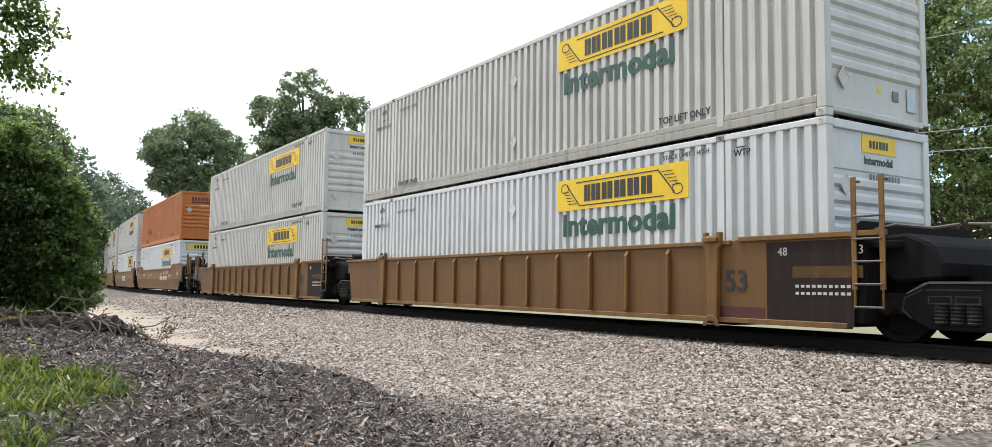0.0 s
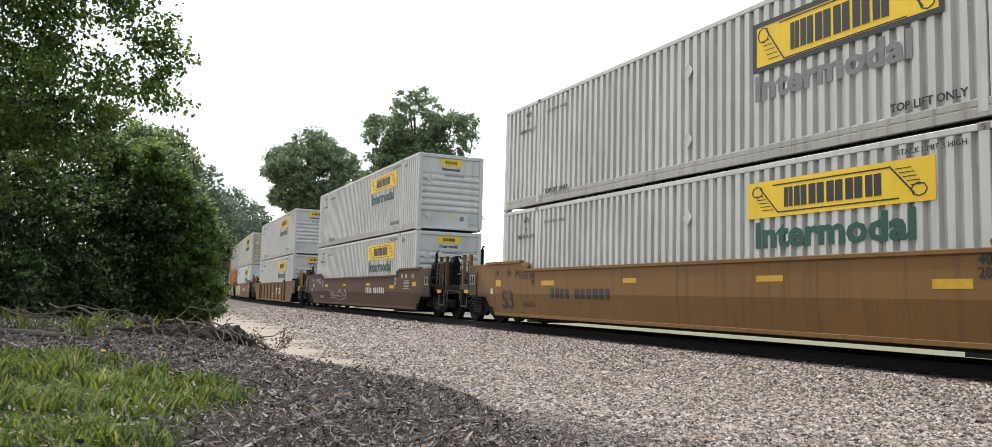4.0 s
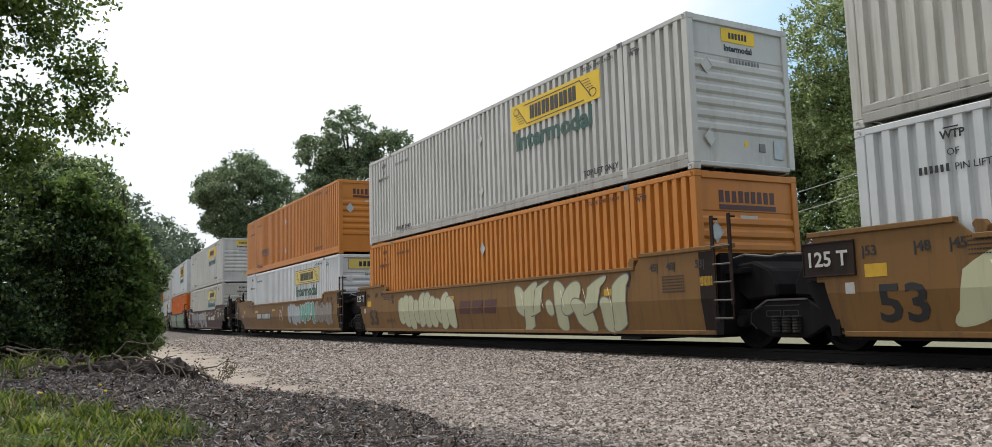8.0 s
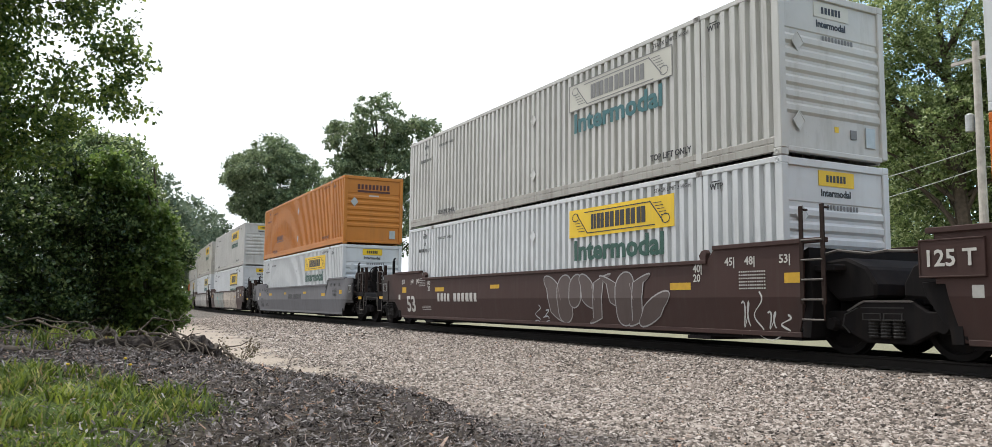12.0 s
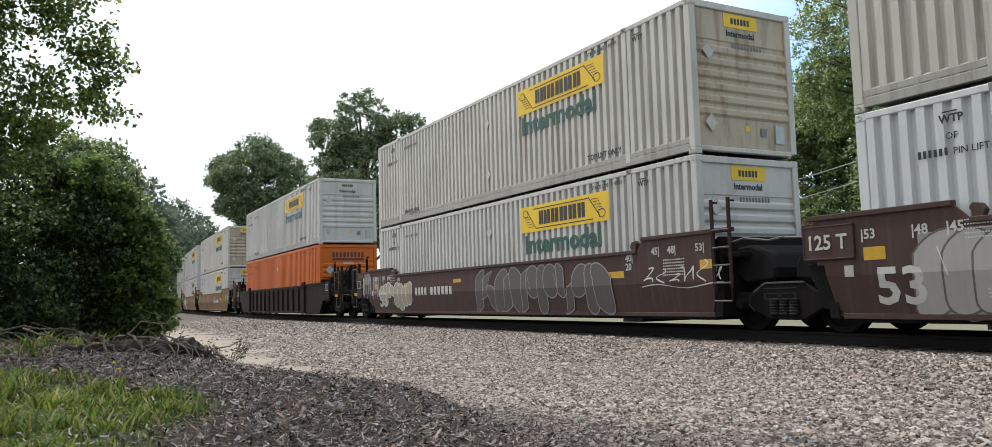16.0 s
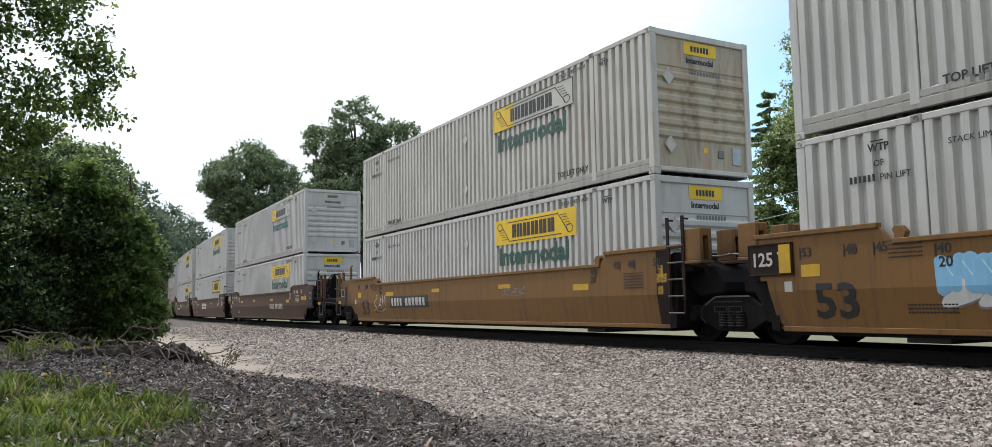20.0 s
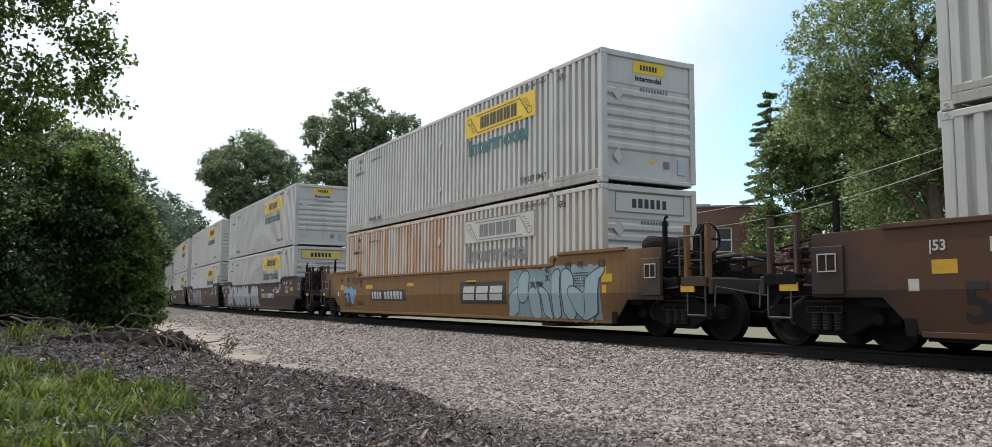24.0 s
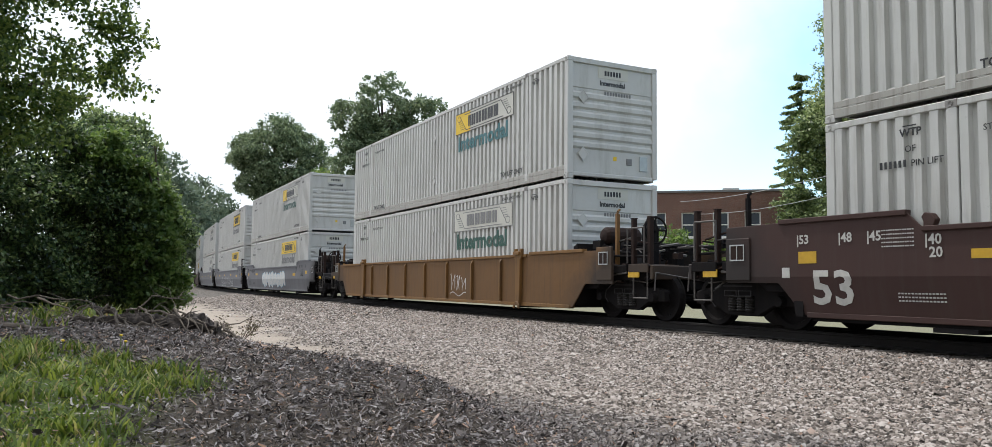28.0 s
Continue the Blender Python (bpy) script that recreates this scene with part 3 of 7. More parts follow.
def container_shapes():
    w = M["white"]
    s = {}
    s["side_panel"] = [corrugated(a, b, -C_HALF + 0.006, 0.20, 2.79, n).mesh("side_panel", w) for a, b, n in ((0.15, 1.87, 7), (2.03, 14.07, 50), (14.23, 16.0, 7))]
    s["far_panel"] = corrugated(0.15, 16.0, C_HALF - 0.006, 0.20, 2.79, 66).mesh("side_panel", w)
    s["roof"] = Geo().box(-1.27, 1.27, 0.05, 16.1, C_HIGH - 0.05, C_HIGH - 0.018).mesh("roof", w)
    s["front_wall"] = end_wall().mesh("front_wall", w)
    s["rear_door"] = Geo().box(-1.17, 1.17, 16.08, 16.12, 0.14, 2.76).mesh("rear_door", w)
    s["corner_post"] = [Geo().prism([(x * 1.30, ya), (x * 1.30, yb), (x * 1.15, yb), (x * 1.15, ya)], "z", 0.118, C_HIGH - 0.118).mesh("corner_post", w, 0.012) for x in (-1, 1) for ya, yb in ((0.0, 0.16), (15.99, 16.15))]
    s["lift_post"] = [Geo().box(*sorted((x * 1.302, x * 1.22)), ya, ya + 0.15, 0.12, C_HIGH - 0.02).mesh("lift_post", w, 0.008) for x in (-1,) for ya in (1.875, 14.075)]
    s["top_rail"] = [Geo().box(*sorted((x * 1.30, x * 1.22)), 0.16, 15.99, C_HIGH - 0.10, C_HIGH).mesh("top_rail", w, 0.012) for x in (-1, 1)]
    s["bottom_rail"] = [Geo().prism([(x * 1.30, 0.065), (x * 1.30, 0.185), (x * 1.285, 0.20), (x * 1.297, 0.215), (x * 1.297, 0.30), (x * 1.25, 0.335), (x * 1.2, 0.335), (x * 1.2, 0.065)], "y", 0.16, 15.99).mesh("bottom_rail", w) for x in (-1, 1)]
    s["end_rail"] = [Geo().box(-1.15, 1.15, 0.0, 0.12, za, zb).mesh("end_rail", w, 0.012) for za, zb in ((0.07, 0.16), (C_HIGH - 0.14, C_HIGH - 0.01))]
    cast = Geo().box(-0.085, 0.085, -0.09, 0.09, -0.06, 0.06)
    cast.rod((-0.0865, 0, 0), (-0.089, 0, 0), 0.034, 8)
    s["corner_casting"] = cast.mesh("corner_casting", w, 0.012)
    return s


SHAPES = container_shapes()
GREY_CAST = paint("corner_casting_grey", (0.22, 0.21, 0.20), grime=0.6)


def panel_on_side(y_far, y_near, z0, z1, lift=0.0):
    """A thin plate on the near side, over the crests of the folds."""
    return Geo().box(-1.2985 - lift, -1.2955 - lift, y_near, y_far, z0, z1)


def logo_side(style):
    """The company's board: a coloured field with dark bars and a swag at each end."""
    y0, y1, z0, z1 = 2.64, 6.27, 1.95, 2.575
    if style == "border":
        y0, y1, z0, z1 = 2.45, 6.12, 1.62, 2.50
    return y0, y1, z0, z1


def add_logo_side(root, style, ink):
    y0, y1, z0, z1 = logo_side(style)
    field = {"yellow": "logo_yellow", "border": "logo_yellow", "pale": "logo_pale", "faded": "logo_faded", "half": "logo_faded"}[style]
    board = part("logo_board", kept(("board", style), lambda: panel_on_side(y1, y0, z0, z1, 0.004).mesh("logo_board", M[field])), root, {"yellow": "yellow board with dark bars", "border": "yellow board in a black border", "pale": "pale yellow board with dark bars", "faded": "sun-faded board with dark bars", "half": "half-faded board with dark bars"}[style])

    def bars():
        g, w, h = Geo(), y1 - y0, z1 - z0
        x0, x1 = -1.3085, -1.3055
        # pairs of upright bars in the middle stand for the name
        yy = y1 - 0.24 * w
        for k in (0.06, 0.085, 0.10, 0.10, 0.10, 0.09):
            for q in (0.0, 0.46):
                g.box(x0, x1, yy - (q + 0.38) * k * w, yy - q * k * w, z0 + 0.24 * h, z0 + 0.76 * h)
            yy -= k * w
        # the unrolled scroll: two long edges, a slanting fold and a curl at each end
        def line(pts, t):
            for (ya, za), (yb, zb) in zip(pts, pts[1:]):
                stroke(g, [(y1 - ya * w, z0 + za * h), (y1 - yb * w, z0 + zb * h)], t, x1)
        line([(0.17, 0.86), (0.80, 0.86)], 0.022)
        line([(0.20, 0.12), (0.84, 0.12)], 0.022)
        for sgn, c in ((1, 0.0), (-1, 1.0)):
            at = lambda u, v: (c + sgn * u, v if sgn > 0 else 1 - v)
            line([at(0.09, 0.80), at(0.20, 0.12)], 0.026)
            for q in range(5):
                line([at(0.055 + 0.012 * q, 0.60 - 0.10 * q), at(0.105 + 0.017 * q, 0.60 - 0.10 * q)], 0.014)
            line([at(0.07 + 0.035 * math.cos(q * 0.8), 0.72 + 0.15 * math.sin(q * 0.8)) for q in range(9)], 0.018)
        if style in ("border", "pale", "faded", "half"):
            t = 0.085 if style == "border" else 0.02
            g.box(x0, x1, y0, y1, z0, z0 + t).box(x0, x1, y0, y1, z1 - t, z1)
            g.box(x0, x1, y0, y0 + t, z0 + t, z1 - t).box(x0, x1, y1 - t, y1, z0 + t, z1 - t)
        return g.mesh("logo_mark", M["black_ink"] if style != "faded" else M["grey_ink"])
    part("logo_mark", kept(("bars", style), bars), board)
    if style == "half":
        part("logo_patch", kept("half_patch", lambda: panel_on_side(y1 - 0.02, y1 - 1.0, z0 + 0.02, z1 - 0.02, 0.0065).mesh("logo_patch", M["logo_yellow"])), board)


def bars_text(n, w, h, gap, material, face="side"):
    """A row of small upright bars in place of figures."""
    def make():
        g, rng = Geo(), random.Random(n * 7 + int(w * 100))
        for i in range(n):
            a, k = i * (w / n), (w / n) * (1 - gap) * rng.uniform(0.8, 1.0)
            hh = h * rng.choice((1, 1, 0.96))
            if face == "side":
                g.box(-0.003, 0, -a - k, -a, 0, hh)
            else:
                g.box(a, a + k, -0.003, 0, 0, hh)
        return g.mesh("number_bar", material)
    return kept(("bartext", n, w, h, material.name, face), make)


def diamond(s, face, material):
    def make():
        g, t = Geo(), 0.14
        pts = [(0, -s), (s * 0.85, 0), (0, s), (-s * 0.85, 0)]
        inn = [(u * (1 - t), v * (1 - t)) for u, v in pts]
        put = (lambda u, v, d: (-d, u, v)) if face == "side" else (lambda u, v, d: (u, -d, v))
        vs = [put(u, v, d) for ring, d in ((pts, 0), (pts, 0.01), (inn, 0.013), (inn, 0.006)) for u, v in ring]
        fs = [(r * 4 + i, r * 4 + (i + 1) % 4, (r + 1) * 4 + (i + 1) % 4, (r + 1) * 4 + i) for r in range(3) for i in range(4)] + [(12, 13, 14, 15)]
        return g.add(vs, fs).mesh("placard_holder", material)
    return kept(("diamond", s, face, material.name), make)


def container(spec):
    """A 53-foot box: body colour, board on the side, colour of the word below it, kind of front, and whether it is orange."""
    colour, logo, word, front = spec
    orange = colour.startswith("orange")
    mat = M[colour]
    root = new("shipping_container")
    tone = {"white": "off-white", "white_new": "clean white", "white_old": "dingy cream-white", "white_rust": "white, rust-stained", "white_streak": "white, heavily rust-streaked", "orange": "bright orange", "orange_old": "faded yellow-orange", "orange_red": "dull orange"}[colour]
    tagged(root, f"{tone} corrugated steel 53-foot shipping container " + ("with a dark name bar" if orange else f"with {'bordered' if logo == 'border' else logo} side board"), "container", "containers on the train")
    S = SHAPES
    for key in ("far_panel", "roof", "front_wall", "rear_door"):
        part("side_panel" if key == "far_panel" else key, recoloured(key, S[key], M["stained_front"] if key == "front_wall" and colour == "white_rust" else mat), root)
    for key in ("side_panel", "corner_post", "lift_post", "top_rail", "bottom_rail", "end_rail"):
        for i, me in enumerate(S[key]):
            part(key, recoloured((key, i), me, M["scuffed"] if key == "bottom_rail" and not orange else mat), root)
    cm = recoloured("cast", S["corner_casting"], mat)
    for x in (-1, 1):
        for y in (0.09, 16.06):
            for z in (0.06, C_HIGH - 0.06) if x < 0 else (() if y > 1 else (C_HIGH - 0.06,)):
                part("corner_casting", cm, root, at=pose(x * 1.217, y, z, 0, 0, 0 if x < 0 else 180))
    for y in (1.95, 14.15):
        part("lift_casting", recoloured("castg", S["corner_casting"], GREY_CAST), root, at=pose(-1.222, y, C_HIGH - 0.055))
    holder = mat if not orange else M["plate"]
    part("placard_holder", diamond(0.17, "side", holder), root, at=pose(-1.298, 7.92, 2.12))
    part("placard_holder", diamond(0.17, "side", holder), root, at=pose(-1.298, 7.92, 0.74))
    ink = M["maroon_ink"] if orange else M["black_ink"]
    for y, z in ((3.34, 0.38), (13.75, 0.30)):
        part("lettering", text_mesh("TOP LIFT ONLY", 0.17, ink, bold=0.004), root, at=pose(-1.3, y, z))
    for y, z in ((3.24, 2.64), (13.74, 2.42)):
        part("lettering", text_mesh("STACK LIMIT 3 HIGH", 0.115, ink), root, at=pose(-1.3, y, z))
    for y, z in ((1.67, 2.54), (14.9, 2.54)):
        part("lettering", text_mesh("WTP", 0.15, ink, bold=0.004), root, at=pose(-1.3, y, z - 0.03))
        part("overline", kept(("overline", ink.name), lambda: Geo().box(-0.003, 0, -0.20, 0, 0, 0.018).mesh("overline", ink)), root, at=pose(-1.3, y - 0.05, z + 0.10))
    part("lettering", text_mesh("OF", 0.13, ink), root, at=pose(-1.3, 14.83, 2.29))
    part("number_bar", bars_text(6, 0.44, 0.10, 0.4, ink), root, at=pose(-1.3, 15.22, 2.09))
    part("lettering", text_mesh("PIN LIFT", 0.13, ink), root, at=pose(-1.3, 14.74, 2.09))
    part("number_bar", bars_text(8, 0.95, 0.085, 0.45, M["grey_ink"] if not orange else M["maroon_ink"]), root, at=pose(-1.3, 13.4, 0.24))
    if orange:
        bar = part("name_bar", kept("sname", lambda: Geo().box(-1.303, -1.3, 11.1, 12.75, 0.82, 0.87).mesh("name_bar", M["maroon_ink"])), root, "dark maroon name marking")
        part("name_mark", bars_text(9, 1.6, 0.24, 0.3, M["maroon_ink"]), bar, at=pose(-1.3, 12.72, 0.92))
        fb = part("name_bar", kept("sfront", lambda: Geo().box(-0.72, 0.72, 0.034, 0.038, 2.20, 2.29).mesh("name_bar", M["maroon_ink"])), root, "dark maroon name marking")
        part("name_mark", bars_text(9, 1.46, 0.22, 0.24, M["maroon_ink"], "end"), fb, at=pose(-0.72, 0.036, 2.33))
        part("number_plate", kept("snum", lambda: Geo().box(-0.22, 0.22, 0.03, 0.04, 2.02, 2.10).mesh("number_plate", M["white_ink"])), root)
        part("placard_holder", diamond(0.20, "end", M["plate"]), root, at=pose(-0.85, 0.015, 1.78))
        part("data_plate", kept("sdp", lambda: Geo().box(0.72, 0.98, 0.02, 0.035, 0.28, 0.62).mesh("data_plate", M["plate"], 0.006)), root)
    else:
        if logo:
            add_logo_side(root, logo, word)
        if word:
            big = logo == "border"
            part("lettering", text_mesh("Intermodal", 0.60, M[word], bold=0.020, sx=1.19), root, "green company lettering", at=pose(-1.301, 6.10, 1.12 if big else 1.45))
        for x, z in ((-0.86, 1.95), (-0.86, 0.60)):
            part("placard_holder", diamond(0.175, "end", mat), root, at=pose(x, 0.018, z))
        if front.startswith("wide"):
            field = "logo_pale" if front == "wide" else "logo_faded"
            fb = part("logo_board", kept(("fwide", field), lambda: Geo().box(-0.95, 0.95, 0.03, 0.036, 2.30, 2.74).mesh("logo_board", M[field])), root, "pale yellow front board with dark bars" if front == "wide" else "white front board with dark bars")
            part("logo_mark", bars_text(6, 1.0, 0.20, 0.25, M["black_ink"], "end"), fb, at=pose(-0.5, 0.029, 2.41))
            part("logo_frame", kept("fwidef", lambda: Geo().box(-0.95, 0.95, 0.027, 0.03, 2.30, 2.325).box(-0.95, 0.95, 0.027, 0.03, 2.715, 2.74).box(-0.95, -0.925, 0.027, 0.03, 2.325, 2.715).box(0.925, 0.95, 0.027, 0.03, 2.325, 2.715).mesh("logo_frame", M["grey_ink"])), fb)
        else:
            fm = "logo_yellow" if front == "small" else "logo_faded"
            fb = part("logo_board", kept(("fsmall", fm), lambda: Geo().box(-0.43, 0.43, 0.03, 0.036, 2.46, 2.72).mesh("logo_board", M[fm])), root)
            part("logo_mark", bars_text(6, 0.50, 0.12, 0.25, M["black_ink"], "end"), fb, at=pose(-0.25, 0.029, 2.53))
            part("lettering", text_mesh("Intermodal", 0.165, M["black_ink"], "end", 0.006), root, at=pose(-0.38, 0.036, 2.29))
        part("number_bar", bars_text(10, 0.80, 0.085, 0.4, M["grey_ink"], "end"), root, at=pose(-0.25, 0.034, 2.06))
        part("data_plate", kept("cdp", lambda: Geo().box(0.78, 1.02, 0.03, 0.05, 0.30, 0.66).mesh("data_plate", M["plate"], 0.008)), root)
        part("vent_plate", kept("cvp", lambda: Geo().box(0.40, 0.56, 0.035, 0.05, 0.42, 0.58).mesh("vent_plate", M["grey_ink"], 0.006)), root)
        part("sticker", kept("cst", lambda: Geo().box(0.02, 0.12, 0.05, 0.054, 0.50, 0.60).mesh("sticker", M["logo_yellow"])), root)
    for ob in root.children_recursive:
        if ob.name.split(".")[0] in ("lettering", "overline", "number_bar", "logo_mark", "name_mark", "logo_frame"):
            ob["kind"] = "stuff"
    return root

# ---- well cars: the container's front is y = 0, rail head is z = 0 ----
WELL_Y0, WELL_Y1 = -0.55, 16.70


def truck_shapes():
    s = {}
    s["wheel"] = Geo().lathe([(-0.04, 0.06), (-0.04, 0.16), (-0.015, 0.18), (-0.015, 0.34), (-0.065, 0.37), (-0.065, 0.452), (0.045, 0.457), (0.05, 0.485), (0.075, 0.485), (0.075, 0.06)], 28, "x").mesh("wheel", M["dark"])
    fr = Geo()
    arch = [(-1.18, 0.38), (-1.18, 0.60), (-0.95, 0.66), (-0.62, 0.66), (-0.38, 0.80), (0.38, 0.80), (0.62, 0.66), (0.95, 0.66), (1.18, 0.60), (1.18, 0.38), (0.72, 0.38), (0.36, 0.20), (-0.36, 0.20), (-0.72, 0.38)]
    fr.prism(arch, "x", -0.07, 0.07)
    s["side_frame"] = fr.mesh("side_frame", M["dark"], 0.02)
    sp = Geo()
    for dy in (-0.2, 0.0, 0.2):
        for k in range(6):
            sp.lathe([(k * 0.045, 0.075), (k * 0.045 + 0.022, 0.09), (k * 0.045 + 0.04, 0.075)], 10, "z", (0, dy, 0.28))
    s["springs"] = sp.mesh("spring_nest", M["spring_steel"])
    # thin strips stand for highlights on the frame's top and openings
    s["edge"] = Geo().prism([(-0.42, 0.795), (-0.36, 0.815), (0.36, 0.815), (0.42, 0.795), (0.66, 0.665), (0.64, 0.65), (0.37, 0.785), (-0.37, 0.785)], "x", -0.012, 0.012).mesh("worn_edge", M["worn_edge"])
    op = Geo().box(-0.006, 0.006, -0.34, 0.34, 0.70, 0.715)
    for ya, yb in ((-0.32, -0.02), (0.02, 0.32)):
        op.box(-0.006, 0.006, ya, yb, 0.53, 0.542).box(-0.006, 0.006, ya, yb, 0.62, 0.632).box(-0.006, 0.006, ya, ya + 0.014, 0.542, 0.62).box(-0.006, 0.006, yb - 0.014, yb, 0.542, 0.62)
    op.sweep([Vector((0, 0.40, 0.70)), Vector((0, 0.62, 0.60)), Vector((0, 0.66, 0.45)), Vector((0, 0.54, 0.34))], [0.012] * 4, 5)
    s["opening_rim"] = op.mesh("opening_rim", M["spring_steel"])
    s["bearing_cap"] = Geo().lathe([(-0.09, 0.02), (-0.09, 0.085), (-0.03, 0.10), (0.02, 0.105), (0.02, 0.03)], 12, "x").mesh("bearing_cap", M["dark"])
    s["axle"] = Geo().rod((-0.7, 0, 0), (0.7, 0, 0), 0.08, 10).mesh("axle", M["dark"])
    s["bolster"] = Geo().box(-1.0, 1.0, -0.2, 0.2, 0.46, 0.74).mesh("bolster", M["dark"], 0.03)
    return s


TR = truck_shapes()


def truck(car, y):
    t = part("truck", TR["bolster"], car, at=pose(0, y, 0))
    for x in (-1.0, 1.0):
        part("side_frame", TR["side_frame"], t, at=pose(x, 0, 0))
    part("spring_nest", TR["springs"], t, at=pose(-1.085, 0, 0))["kind"] = "stuff"
    part("worn_edge", TR["edge"], t, at=pose(-1.078, 0, 0))
    part("opening_rim", TR["opening_rim"], t, at=pose(-1.18, 0, 0))
    for dy in (-0.89, 0.89):
        part("axle", TR["axle"], t, at=pose(0, dy, 0.457))
        for x, r in ((-0.76, 0), (0.76, 180)):
            part("wheel", TR["wheel"], t, at=pose(x, dy, 0.457, 0, 0, r))
        for x in (-1.08, 1.08):
            part("bearing_cap", TR["bearing_cap"], t, at=pose(x, dy, 0.457, 0, 0, 0 if x < 0 else 180))
    return t


X_SIDE = 1.44  # outer face of the side sheets


def side_outline(kind, ends):
    """The side sheet's outline in (y, z), front end first."""
    a, b = ends
    mid, high, low = (1.50, 1.74, 0.27) if kind == "smooth" else (1.42, 1.47, 0.20)
    f = -1.98 if a == "e" else -0.50
    r = 16.15 + ((1.98 if kind == "smooth" else 1.55) if b == "e" else 0.70)
    pts = [(-0.30 if a != "e" else -0.45, low)]
    pts += [(16.57, low), (17.0 if b == "e" else 16.72, 0.76 if b == "e" else 1.02), (r, 0.76 if b == "e" else 1.02), (r, high - (0.05 if b == "e" else 0.0)), (14.75, high), (14.5, mid), (1.62, mid), (1.42, high), (f, high - (0.05 if a == "e" else 0)), (f, 0.72 if a == "e" else 1.0), (-0.95 if a == "e" else -0.48, 0.72)]
    if kind == "ribbed":
        pts = [p if not (p[0] >= 14.5 and p[1] > 1.3) else (p[0], mid) for p in pts]
    return pts


def ladder(w, high, material):
    def make():
        g = Geo()
        for y in (-w / 2, w / 2):
            g.box(-0.012, 0.012, y - 0.035, y + 0.035, 0.25, high)
            g.rod((0, y, 0), (0, y, 0.3), 0.016, 6)
            g.rod((0.01, y, high - 0.05), (0.14, y, high - 0.05), 0.018, 6)
        return g.mesh("ladder", material)
    return kept(("ladder", w, high, material.name), make)


def stroke(g, pts, w, x):
    """A painted line of even width through (y, z) points."""
    for (ya, za), (yb, zb) in zip(pts, pts[1:]):
        dy, dz = yb - ya, zb - za
        k = math.hypot(dy, dz) or 1
        ny_, nz_ = -dz / k * w / 2, dy / k * w / 2
        ey, ez = dy / k * w * 0.3, dz / k * w * 0.3
        g.prism([(ya + ny_ - ey, za + nz_ - ez), (yb + ny_ + ey, zb + nz_ + ez), (yb - ny_ + ey, zb - nz_ + ez), (ya - ny_ - ey, za - nz_ - ez)], "x", x - 0.0015, x)


INKS = {}


def ink(col):
    if col not in INKS:
        INKS[col] = paint("graffiti_paint", col, dirt=tuple(c * 0.6 for c in col), grime=0.45)
    return INKS[col]


def flourish(kind, n=18):
    """A hooked, looped or waved stroke in a unit box; none is a letter."""
    pts = []
    for k in range(n + 1):
        q = k / n
        if kind == 0:  # open hook that curls in
            a = 0.6 + 8.6 * q
            pts.append((0.5 + (0.50 - 0.30 * q) * math.cos(a), 0.5 + (0.50 - 0.26 * q) * math.sin(a)))
        elif kind == 1:  # tall wave
            pts.append((0.5 + 0.42 * math.sin(q * 6.8 + 0.4), 1.0 - q))
        elif kind == 2:  # valley with a tail
            pts.append((-0.1 + 1.2 * q + 0.12 * math.sin(q * 11), 0.5 + 0.40 * math.cos(q * 8.6) + 0.10 * math.sin(q * 17)))
        elif kind == 3:  # loop
            pts.append((0.5 + 0.44 * math.sin(q * 8.2), 0.95 - 0.95 * q + 0.22 * math.sin(q * 9.0)))
        elif kind == 4:  # leaning double wave
            pts.append((0.1 + 0.8 * q + 0.2 * math.sin(q * 12.0), 0.5 + 0.45 * math.sin(q * 9.5 + 1.0)))
        else:  # spiral
            a = 2.4 + 9.0 * q
            pts.append((0.5 + 0.47 * (1 - 0.75 * q) * math.cos(a), 0.5 + 0.5 * (1 - 0.75 * q) * math.sin(a)))
    return pts


def ribbon(g, pts, w, x):
    """A flat painted stroke through (y, z) points that swells and thins."""
    vs, n = [], len(pts)
    for i, (y, z) in enumerate(pts):
        (ya, za), (yb, zb) = pts[max(0, i - 1)], pts[min(n - 1, i + 1)]
        k = math.hypot(yb - ya, zb - za) or 1
        h = w / 2 * (0.72 + 0.28 * math.sin(3.0 * i / n * 3.14 + 0.5))
        oy, oz = -(zb - za) / k * h, (yb - ya) / k * h
        xx = x - 0.00006 * i
        vs += [(xx, y + oy, z + oz), (xx, y - oy, z - oz)]
    g.add(vs, [(2 * i, 2 * i + 1, 2 * i + 3, 2 * i + 2) for i in range(n - 1)])


